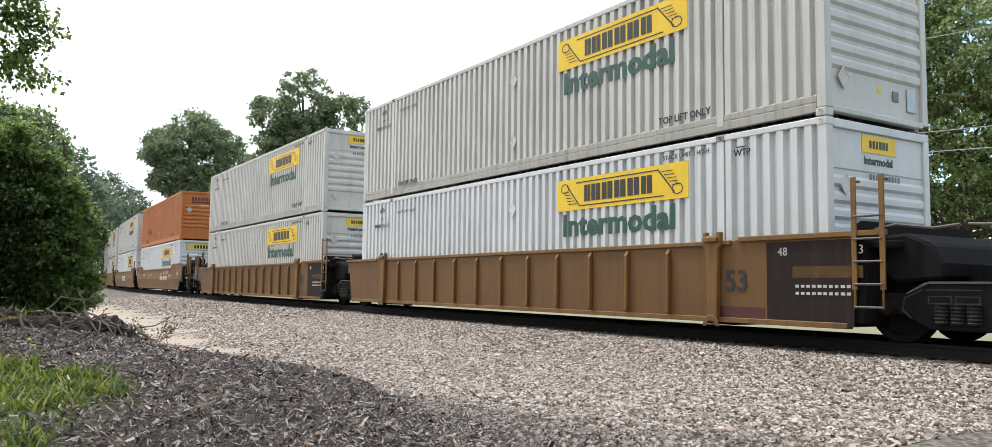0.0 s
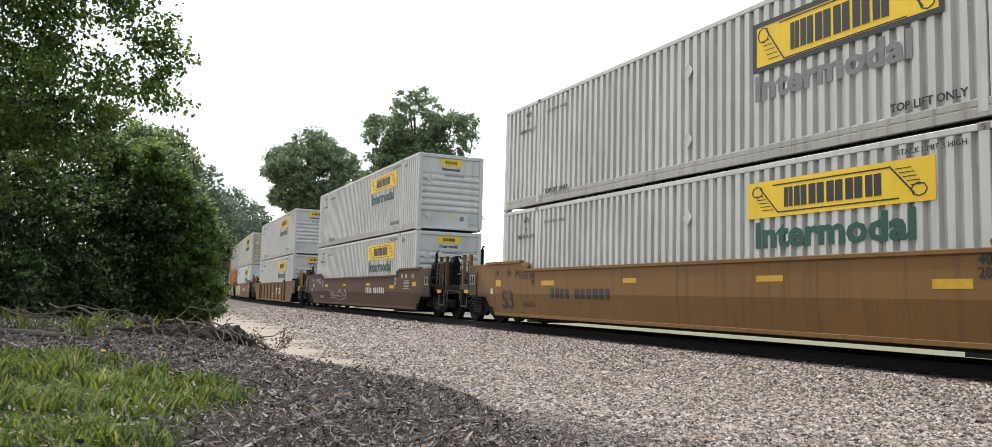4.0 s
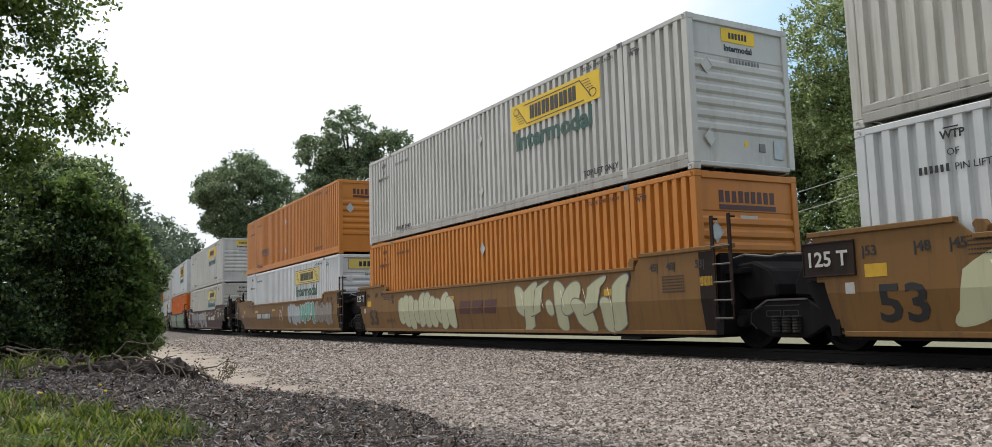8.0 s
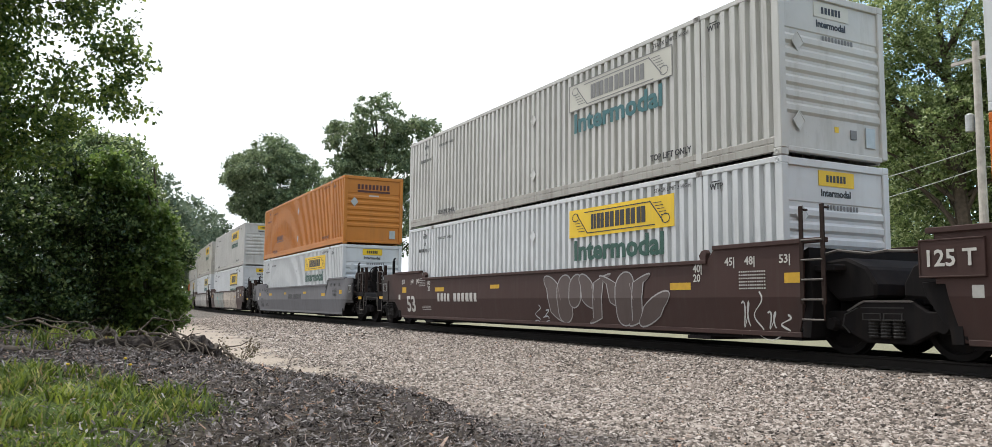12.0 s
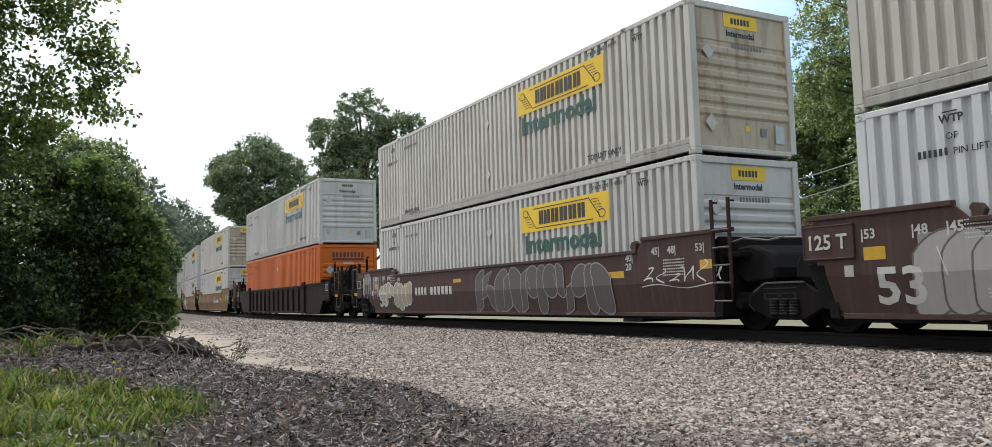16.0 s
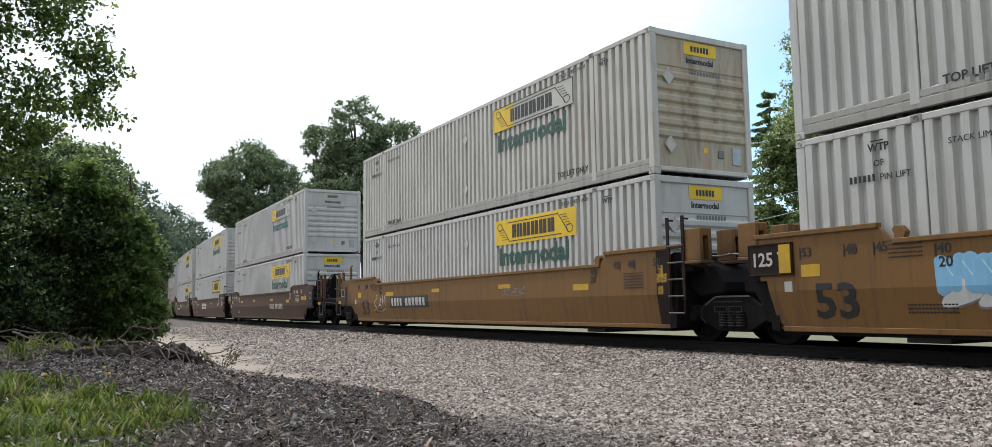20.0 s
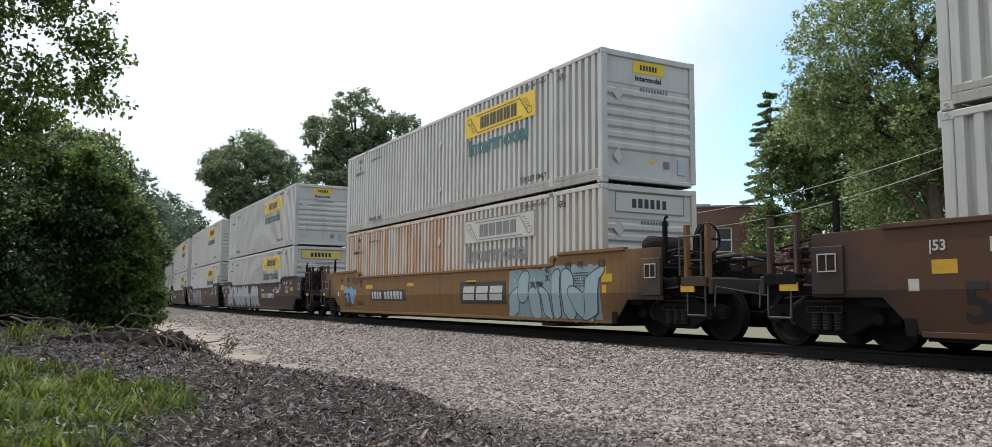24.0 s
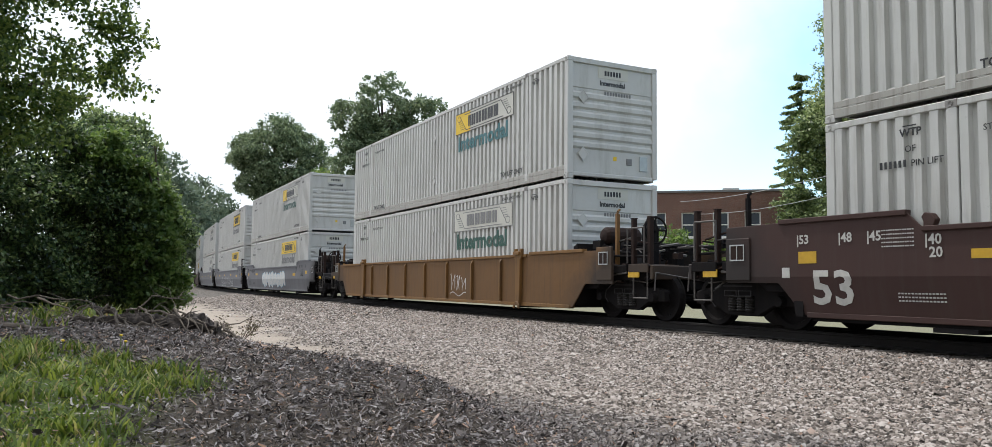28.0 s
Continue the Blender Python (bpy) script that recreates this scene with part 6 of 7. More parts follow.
def tree(name, label, base, lobes, clumps, per, clump_r, size, material, seed, trunk_r=0.25, limbs=9, shell=0.5, droop=0.2):
    rng = np.random.default_rng(seed)
    root = tagged(new(name), label, "shrub" if "shrub" in name or "bush" in name else "tree")
    root.matrix_basis = pose(*base)
    b = Vector(base)
    rel = [(x - base[0], y - base[1], z - base[2], rx, ry, rz) for x, y, z, rx, ry, rz in lobes]
    top = max(l[2] for l in rel)
    tip = Vector((np.mean([l[0] for l in rel]), np.mean([l[1] for l in rel]), top))
    g = Geo()
    path = [Vector((0, 0, -0.3))] + [Vector((tip.x * q ** 1.5, tip.y * q ** 1.5, tip.z * q)) + Vector(rng.normal(0, 0.12 * q, 3)) for q in (0.25, 0.5, 0.75, 1.0)]
    rad = [trunk_r * k for k in (1.25, 0.95, 0.72, 0.45, 0.2)]
    for i in range(4):
        g.rod(path[i], path[i + 1], rad[i], 9, rad[i + 1])
    part("trunk", g.mesh("trunk", M["bark"]), root)
    g = Geo()
    ends = crown_points(rel, limbs, rng, 0.35)
    for e in ends:
        e = Vector(e)
        q = min(0.9, max(0.22, e.z / max(top, 0.1) - 0.22))
        i = min(3, int(q * 4))
        s = path[i].lerp(path[i + 1], q * 4 - i)
        m = s.lerp(e, 0.55) + Vector((0, 0, 0.06 * (e - s).length)) + Vector(rng.normal(0, 0.1, 3))
        g.rod(s, m, trunk_r * 0.32, 6, trunk_r * 0.18)
        g.rod(m, e, trunk_r * 0.18, 6, trunk_r * 0.05)
    part("branchwork", g.mesh("branchwork", M["bark"]), root)["kind"] = "stuff"
    pts = crown_points(rel, clumps, rng, shell)
    rr = clump_r * rng.uniform(0.6, 1.4, clumps)
    crown = part("crown", leaf_cloud("crown", pts, rr, per, size, material, rng, droop), root)
    crown["kind"] = "stuff"
    return root


def shrunk(lobes, k):
    """Lobes drawn nearer to the eye by k, the way they look kept."""
    return [(x * k, y * k, 0.69 + (z - 0.69) * k, rx * k, ry * k, rz * k) for x, y, z, rx, ry, rz in lobes]


def ragged(lobes, n, seed, k=0.38):
    """Adds small lobes on the skins of large ones, so that the outline is uneven."""
    rng = np.random.default_rng(seed)
    out = list(lobes)
    for _ in range(n):
        x, y, z, rx, ry, rz = lobes[rng.integers(len(lobes))]
        u = rng.normal(0, 1, 3)
        u /= np.linalg.norm(u)
        s = k * rng.uniform(0.35, 1.25)
        f = rng.uniform(0.92, 1.12)
        out.append((x + u[0] * rx * f, y + u[1] * ry * f, max(z + u[2] * rz * f, 0.45), rx * s, ry * s, rz * s * rng.uniform(0.35, 0.8)))
    return out


tree("evergreen_shrub", "dense dark green evergreen shrub on the bank beside the track", (0.1, 13.6, 0.1),
     ragged(shrunk([(0.2, 22.5, 1.6, 2.0, 1.6, 2.4), (1.5, 22.3, 1.2, 1.1, 1.0, 1.7), (1.2, 22.4, 2.6, 0.9, 0.9, 1.1), (0.5, 22.5, 3.6, 0.9, 0.9, 0.9), (-1.6, 22.0, 2.0, 2.0, 1.4, 2.6)], 0.61), 80, 3, 0.30), 1900, 52, 0.15, 0.06, LEAF_DARK, 11, 0.09, 22, 0.45)
tree("evergreen_shrub", "dense dark green shrub with brighter sunlit tips", (-2.2, 12.6, 0.2),
     ragged(shrunk([(-3.4, 20.5, 2.2, 2.6, 1.6, 2.8), (-1.4, 20.8, 1.6, 1.6, 1.2, 1.9), (-5.5, 20.0, 2.8, 2.2, 1.6, 3.0)], 0.61), 70, 4, 0.30), 1800, 48, 0.16, 0.062, LEAF_DARK, 12, 0.1, 18, 0.45)
tree("evergreen_shrub", "mid green leafy shrub with sunlit branch ends", (0.95, 13.2, 0.0),
     ragged(shrunk([(1.75, 21.3, 1.3, 0.7, 0.6, 0.9), (1.95, 21.6, 2.2, 0.45, 0.5, 0.8), (1.4, 21.2, 2.9, 0.45, 0.5, 0.6), (0.75, 21.2, 3.6, 0.5, 0.5, 0.5), (1.9, 21.4, 0.4, 0.6, 0.6, 0.5)], 0.61), 40, 5, 0.45), 620, 40, 0.10, 0.07, LEAF_LIGHT, 13, 0.05, 8, 0.5)
tree("broadleaf_tree", "tall broadleaf tree with sunlit leaves leaning over the bank", (-3.0, 10.6, 0.25),
     ragged(shrunk([(-2.4, 13.2, 5.8, 2.3, 1.6, 2.2), (-0.9, 13.0, 5.5, 1.3, 1.0, 1.2), (-0.35, 12.9, 4.3, 1.1, 0.8, 0.5), (-1.3, 13.0, 3.5, 1.5, 1.0, 0.9), (-3.6, 13.4, 4.2, 2.4, 1.5, 2.0), (0.0, 12.9, 5.2, 0.85, 0.7, 0.45), (-2.0, 13.2, 7.6, 2.8, 2.0, 1.4), (-1.2, 13.0, 2.9, 1.3, 0.9, 0.6), (0.35, 12.9, 4.6, 0.5, 0.5, 0.3), (0.45, 12.9, 3.6, 0.45, 0.4, 0.25), (-2.2, 13.0, 2.6, 1.5, 0.9, 0.9)], 0.77), 30, 6, 0.32)
     # lobes here above z 6.8 are out of view, added for shade below
     + [(0.50, 9.9, 3.50, 0.34, 0.4, 0.16), (0.46, 9.9, 3.15, 0.32, 0.3, 0.12), (-1.0, 8.5, 6.9, 2.2, 1.8, 0.9), (0.6, 7.2, 7.2, 1.8, 1.8, 0.8), (1.6, 5.4, 7.6, 1.8, 1.6, 0.8), (-1.2, 5.6, 7.4, 2.0, 1.8, 0.8), (1.2, 8.8, 7.0, 1.3, 1.3, 0.7), (2.3, 8.9, 7.4, 1.2, 1.0, 0.6), (3.0, 7.7, 7.9, 1.2, 0.9, 0.6), (2.2, 10.2, 7.4, 1.0, 0.9, 0.5)], 2050, 72, 0.26, 0.058, LEAF, 14, 0.22, 46, 0.35, 0.4)
tree("broadleaf_tree", "tall grey-green tree behind the shrubs", (3.6, 45, -0.3),
     ragged([(2.2, 45, 6.7, 1.5, 1.8, 2.2), (3.4, 45, 4.9, 0.9, 1.2, 1.7), (0.9, 45, 7.0, 1.5, 1.5, 2.2), (2.8, 45, 2.5, 1.7, 1.5, 2.4)], 14, 9, 0.3), 1100, 36, 0.5, 0.2, LEAF_MID, 15, 0.2, 10)
tree("broadleaf_tree", "large round-crowned tree standing beyond the train", (21.5, 100, -0.4),
     ragged([(21.6, 100, 15.24, 4.2, 4.4, 5.82), (19.9, 100, 16.2, 2.5, 2.6, 2.6), (24.98, 100, 15.46, 2.91, 2.91, 3.81), (19.4, 100, 12.9, 2.1, 2.3, 2.1), (22.4, 100, 10.38, 3.5, 3.8, 3.6)], 34, 7, 0.34), 2300, 36, 0.50, 0.25, LEAF_GREY, 16, 0.5, 14, 0.7)
tree("broadleaf_tree", "loose-crowned tree standing beyond the train", (22.6, 62, -0.4),
     ragged([(21.58, 62, 14.86, 2.42, 2.2, 2.9), (19.24, 62, 13.38, 1.87, 1.65, 1.54), (24.44, 62, 13.81, 2.53, 2.2, 2.09), (22, 62, 11, 3.3, 2.86, 2.86), (19.03, 62, 10.14, 1.65, 1.65, 1.54), (22.53, 62, 7.22, 3.74, 3.08, 2.86)], 36, 8, 0.42), 1500, 36, 0.40, 0.20, LEAF_GREY, 17, 0.35, 22, 0.45)
tree("broadleaf_tree", "green tree between larger ones beyond the train", (22.0, 78, -0.4),
     [(21.5, 78, 9.0, 2.6, 2.4, 2.6), (24.5, 78, 8.0, 2.6, 2.4, 2.6)], 330, 26, 0.6, 0.30, LEAF, 18, 0.3, 8)
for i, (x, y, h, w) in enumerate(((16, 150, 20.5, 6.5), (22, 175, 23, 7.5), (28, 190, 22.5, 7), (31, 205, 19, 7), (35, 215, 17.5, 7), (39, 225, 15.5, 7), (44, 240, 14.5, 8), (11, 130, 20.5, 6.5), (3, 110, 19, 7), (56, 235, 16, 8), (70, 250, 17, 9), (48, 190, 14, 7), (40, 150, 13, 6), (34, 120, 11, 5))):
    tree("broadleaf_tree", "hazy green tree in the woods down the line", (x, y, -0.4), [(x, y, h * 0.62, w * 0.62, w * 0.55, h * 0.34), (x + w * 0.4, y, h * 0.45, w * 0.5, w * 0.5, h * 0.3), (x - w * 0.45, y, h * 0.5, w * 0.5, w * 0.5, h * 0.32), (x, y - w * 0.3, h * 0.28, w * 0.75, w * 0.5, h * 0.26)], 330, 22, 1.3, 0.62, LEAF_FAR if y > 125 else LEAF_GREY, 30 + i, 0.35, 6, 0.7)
# right of the line, behind the train
tree("broadleaf_tree", "tall airy tree with small light leaves by the power lines", (38.5, 24.0, -0.4),
     [(36.5, 27.5, 14.5, 3.2, 3.0, 3.6), (39.0, 23.5, 15.5, 3.8, 3.2, 4.2), (35.8, 28.2, 10.8, 2.6, 2.6, 2.4), (40.5, 20.5, 13.0, 3.6, 3.4, 4.0), (38.0, 25.0, 9.5, 4.0, 3.4, 3.0)], 2000, 44, 0.42, 0.15, LEAF_AIRY, 19, 0.4, 34, 0.35)
tree("broadleaf_tree", "dense mid green tree behind the power lines", (43.0, 22.0, -0.4),
     [(42.5, 22.5, 9.0, 5.0, 4.5, 5.5), (45, 17, 9, 5, 4, 6), (41.0, 27.0, 6.5, 4.0, 3.5, 4.5)], 1500, 40, 0.5, 0.18, LEAF_AIRY, 20, 0.4, 14)
tree("broadleaf_tree", "rounded green tree beside the brick building", (45.0, 37.5, -0.4),
     [(44.2, 38.6, 8.6, 2.0, 2.0, 4.6), (47.0, 34.6, 9.8, 3.6, 3.2, 4.4), (43.6, 39.8, 4.6, 1.6, 1.6, 3.0), (45.6, 36.0, 4.0, 4.2, 3.2, 3.8), (44.4, 38.2, 10.8, 1.7, 1.8, 2.6), (45.6, 36.6, 11.6, 2.6, 2.6, 3.0)], 1900, 40, 0.46, 0.19, LEAF_MID, 21, 0.35, 12)
tree("broadleaf_tree", "dark green tree behind the others", (48.0, 30.0, -0.4), [(48, 30, 7.5, 6, 5, 7.0), (52, 22, 7.5, 6.5, 5, 7.5), (49, 16, 7, 6, 5, 7)], 1300, 34, 0.8, 0.32, LEAF_DARK, 22, 0.4, 8)
tree("flowering_shrub", "low dark red-leaved shrub below the trees", (36.0, 29.5, -0.4), [(36.0, 29.5, 2.6, 2.2, 1.8, 1.6)], 120, 24, 0.4, 0.2, island("leaves_dark_red", [(0, (0.06, 0.025, 0.022)), (1, (0.16, 0.07, 0.06))], 0.6, 0.2), 23, 0.1, 5)
tree("garden_shrub", "bright yellow-green shrub before the brick building", (32.5, 39.5, -0.4), [(32.4, 39.6, 2.6, 2.0, 1.8, 1.7), (34.5, 37.8, 2.2, 1.4, 1.4, 1.3)], 260, 24, 0.36, 0.18, LEAF_LIGHT, 24, 0.1, 6)


def conifer(base, h, seed):
    """A thin spire with drooping whorled boughs."""
    rng = np.random.default_rng(seed)
    root = tagged(new("conifer_tree"), "thin dark conifer with drooping boughs behind the brick building", "tree")
    root.matrix_basis = pose(*base)
    part("trunk", Geo().rod((0, 0, -0.3), (0.2, 0, h), 0.22, 8, 0.03).mesh("trunk", M["bark"]), root)
    g, pts = Geo(), []
    for k in range(13):
        z0 = h * (0.30 + 0.69 * k / 12)
        ln = 0.25 + 3.3 * (1 - k / 13) ** 0.9
        for q in range(5):
            a = k * 2.4 + q * 1.257 + rng.uniform(-0.3, 0.3)
            if rng.uniform() < 0.12:
                continue
            z = z0 + rng.normal(0, 0.42)
            lk = ln * rng.uniform(0.6, 1.15)
            at = lambda f: (lk * f * math.cos(a), lk * f * math.sin(a), z + lk * (0.10 * f - 0.30 * f * f + 0.12 * f ** 4))
            g.sweep([Vector(at(f)) for f in (0.0, 0.35, 0.7, 1.0)], [0.035, 0.028, 0.018, 0.006], 5)
            for j in range(16):
                f = 0.12 + 0.88 * j / 15
                x_, y_, z_ = at(f)
                pts.append((x_, y_, z_ - 0.08))
    part("branchwork", g.mesh("branchwork", M["bark"]), root)["kind"] = "stuff"
    crown = part("crown", leaf_cloud("crown", np.array(pts), np.full(len(pts), 0.24), 18, 0.18, LEAF_MID, rng, 1.8), root)
    crown["kind"] = "stuff"


conifer((46.0, 41.5, -0.4), 16.4, 25)

# ---- loose stones, litter, grass ----
RNG = np.random.default_rng(5)
CAP = np.array([(-0.45, 0.1, 0.75), (0.5, -0.1, 0.65), (-1.0, 0.15, -0.5), (-0.1, -0.95, -0.5), (1.0, -0.1, -0.5), (0.15, 0.95, -0.5)], float)
CAP_F = np.array([(2, 3, 0), (3, 1, 0), (3, 4, 1), (4, 5, 1), (5, 0, 1), (5, 2, 0)])
STONES = np.array([CAP * RNG.uniform(0.72, 1.2, (6, 1)) * RNG.uniform(0.8, 1.2, (6, 3)) for _ in range(32)])
STONE_MAT = island("ballast_stone", [(0.0, (0.020, 0.016, 0.013)), (0.25, (0.092, 0.075, 0.063)), (0.6, (0.217, 0.184, 0.160)), (0.88, (0.355, 0.316, 0.286)), (0.96, (0.45, 0.415, 0.385)), (1.0, (0.235, 0.145, 0.098))], 0.9)


def stone_places(n, x0, x1, y0, y1, power=1.0):
    y = y0 + (y1 - y0) * RNG.uniform(0, 1, n) ** power
    x = RNG.uniform(x0, x1, n)
    sa, li, gr = soil_at(x, y)
    d = track_offset(x, y)
    keep = (RNG.uniform(0, 1, n) > np.maximum(np.minimum(sa ** 0.6 * 1.05, 0.996), li * 0.985)) & ((np.abs(d) > 1.75) | (RNG.uniform(0, 1, n) < 0.35)) & (gr < 0.5) & (np.abs(np.abs(d) - 0.7535) > 0.12)
    x, y = x[keep], y[keep]
    return np.stack([x, y, ground_z(x, y) + 0.008], -1)


for label, args, mean in (("grey angular crushed-stone ballast", (92000, 2.4, 11.0, 3.6, 11.5), 0.022), ("grey crushed-stone ballast by the track", (96000, 2.4, 12.2, 11.5, 24), 0.024), ("grey crushed-stone ballast further down the line", (46000, 3.0, 13.5, 24, 60), 0.036)):
    pl = stone_places(*args)
    sz = mean * RNG.lognormal(0, 0.28, (len(pl), 1)) * RNG.uniform(0.75, 1.3, (len(pl), 3)) * [1.15, 1.0, 0.7]
    tagged(new("ballast", scatter("ballast", STONES, CAP_F, pl, 0.35, sz, STONE_MAT, RNG)), label, "gravel", kind="stuff")

# leaf litter, bark chips and twigs on the shaded bank
CHIP = np.array([[(-1, -0.5, 0), (1, -0.35, 0.05), (0.9, 0.4, 0), (-0.8, 0.5, 0.08)], [(-1, -0.3, 0), (1, -0.2, 0.12), (1.0, 0.25, 0.1), (-0.9, 0.3, 0)], [(-0.7, -0.7, 0.1), (0.8, -0.5, 0), (0.7, 0.6, 0.14), (-0.8, 0.6, 0)]])
LITTER = island("leaf_litter", [(0.0, (0.020, 0.016, 0.014)), (0.32, (0.085, 0.070, 0.064)), (0.64, (0.235, 0.205, 0.192)), (0.90, (0.50, 0.46, 0.44)), (1.0, (0.42, 0.23, 0.12))], 0.9)
n = 190000
y = 3.6 + 20 * RNG.uniform(0, 1, n) ** 1.7
x = bank_edge(y) + 0.02 - RNG.uniform(0, 1, n) ** 1.2 * (4.2 + 0.1 * y) + RNG.normal(0, 0.15, n)
spill = RNG.uniform(0, 1, n) < 0.11
x = np.where(spill, bank_edge(y) + np.abs(RNG.normal(0, 0.85, n)) * np.clip((11 - y) / 5, 0.15, 1.0), x)
sa, li, gr = soil_at(x, y)
keep = (RNG.uniform(0, 1, n) > gr * 0.75)
x, y = x[keep], y[keep]
pl = np.stack([x, y, ground_z(x, y) + RNG.uniform(0.004, 0.03, len(x))], -1)
sz = RNG.lognormal(-4.6, 0.42, (len(pl), 1)) * RNG.uniform(0.6, 1.3, (len(pl), 3)) * [1.5, 0.6, 2.0]
tagged(new("leaf_litter", scatter("leaf_litter", CHIP, np.array([(0, 1, 2, 3)]), pl, 0.6, sz, LITTER, RNG)), "brown dead leaves and bark chips on the shaded bank", "leaf litter", kind="stuff")

# grass blades
BLADE = island("grass_blades", [(0.0, (0.035, 0.065, 0.009)), (0.5, (0.095, 0.145, 0.020)), (0.84, (0.21, 0.255, 0.042)), (0.93, (0.30, 0.29, 0.09)), (1.0, (0.22, 0.16, 0.075))], 0.6, 0.35)


def grass(name, label, px, py, high, seed):
    rng = np.random.default_rng(seed)
    k = len(px)
    a = rng.uniform(0, 6.283, k)
    h = high * rng.uniform(0.5, 1.3, k)
    lean = rng.uniform(0.3, 1.5, k) * h
    w = 0.006 + 0.025 * h
    dx, dy = np.cos(a), np.sin(a)
    z = ground_z(px, py)
    base = np.stack([px, py, z], -1)
    side = np.stack([-dy * w, dx * w, 0 * w], -1)
    mid = base + np.stack([dx * lean * 0.35, dy * lean * 0.35, h * 0.62], -1)
    tip = base + np.stack([dx * lean, dy * lean, h], -1)
    v = np.stack([base - side, base + side, mid + side * 0.75, mid - side * 0.75, tip + side * 0.1, tip - side * 0.1], 1).reshape(-1, 3)
    o = np.arange(k)[:, None] * 6
    f = np.concatenate([o + [0, 1, 2, 3], o + [3, 2, 4, 5]], 0)
    return tagged(new(name, stuff_mesh(name, v, f, BLADE)), label, "grass", kind="stuff")


n = 110000
y = RNG.uniform(3.8, 9.0, n)
x = RNG.uniform(-2.5, 1.6, n)
_, _, gr = soil_at(x, y)
clump = 0.5 + 0.5 * np.sin(x * 3.1 + np.sin(y * 2.3) * 1.5) * np.sin(y * 2.7 + x)
keep = RNG.uniform(0, 1, n) < gr * (0.04 + 0.96 * clump ** 1.9)
grass("grass", "patchy sunlit green grass on the bank", x[keep], y[keep], 0.028, 6)
cx, cy = RNG.uniform(-1.6, 0.9, 130), RNG.uniform(4.0, 6.8, 130)
ok = soil_at(cx, cy)[2] > 0.4
cx, cy = cx[ok], cy[ok]
grass("weeds", "taller tufts of green weeds in the grass", (cx[:, None] + RNG.normal(0, 0.05, (len(cx), 34))).ravel(), (cy[:, None] + RNG.normal(0, 0.05, (len(cx), 34))).ravel(), 0.085, 7)
wx, wy = RNG.uniform(-3.0, 1.6, 60), RNG.uniform(12.0, 19.5, 60)
grass("weeds", "green weeds at the foot of the shrubs", (wx[:, None] + RNG.normal(0, 0.12, (60, 40))).ravel(), (wy[:, None] + RNG.normal(0, 0.12, (60, 40))).ravel(), 0.22, 8)

wx, wy = RNG.uniform(-1.6, 0.6, 16), RNG.uniform(8.2, 11.5, 16)
grass("weeds", "straggling green weeds among the brushwood", (wx[:, None] + RNG.normal(0, 0.10, (16, 22))).ravel(), (wy[:, None] + RNG.normal(0, 0.10, (16, 22))).ravel(), 0.15, 9)

# ---- beyond the track: brick building, pole, wires ----
def brick_wall_material():
    m, n, l, b = nodes_of("red_brown_brick")
    co = n.new("ShaderNodeTexCoord")
    mp = n.new("ShaderNodeMapping")
    mp.inputs["Rotation"].default_value = (radians(90), 0, 0)
    l.new(co.outputs["Object"], mp.inputs["Vector"])
    br = n.new("ShaderNodeTexBrick")
    br.inputs["Color1"].default_value, br.inputs["Color2"].default_value, br.inputs["Mortar"].default_value = (0.135, 0.062, 0.046, 1), (0.175, 0.085, 0.060, 1), (0.22, 0.19, 0.165, 1)
    br.inputs["Scale"].default_value = 4.6
    l.new(mp.outputs["Vector"], br.inputs["Vector"])
    st = noise_of(n, l, 0.7, 5)
    sr = ramp_of(n, [(0.35, (0.75, 0.75, 0.75)), (0.7, (1.05, 1.03, 1.0))])
    l.new(st.outputs["Fac"], sr.inputs["Fac"])
    l.new(mixed(n, l, 1.0, br.outputs["Color"], sr.outputs["Color"], "MULTIPLY"), b.inputs["Base Color"])
    b.inputs["Roughness"].default_value = 0.9
    return m


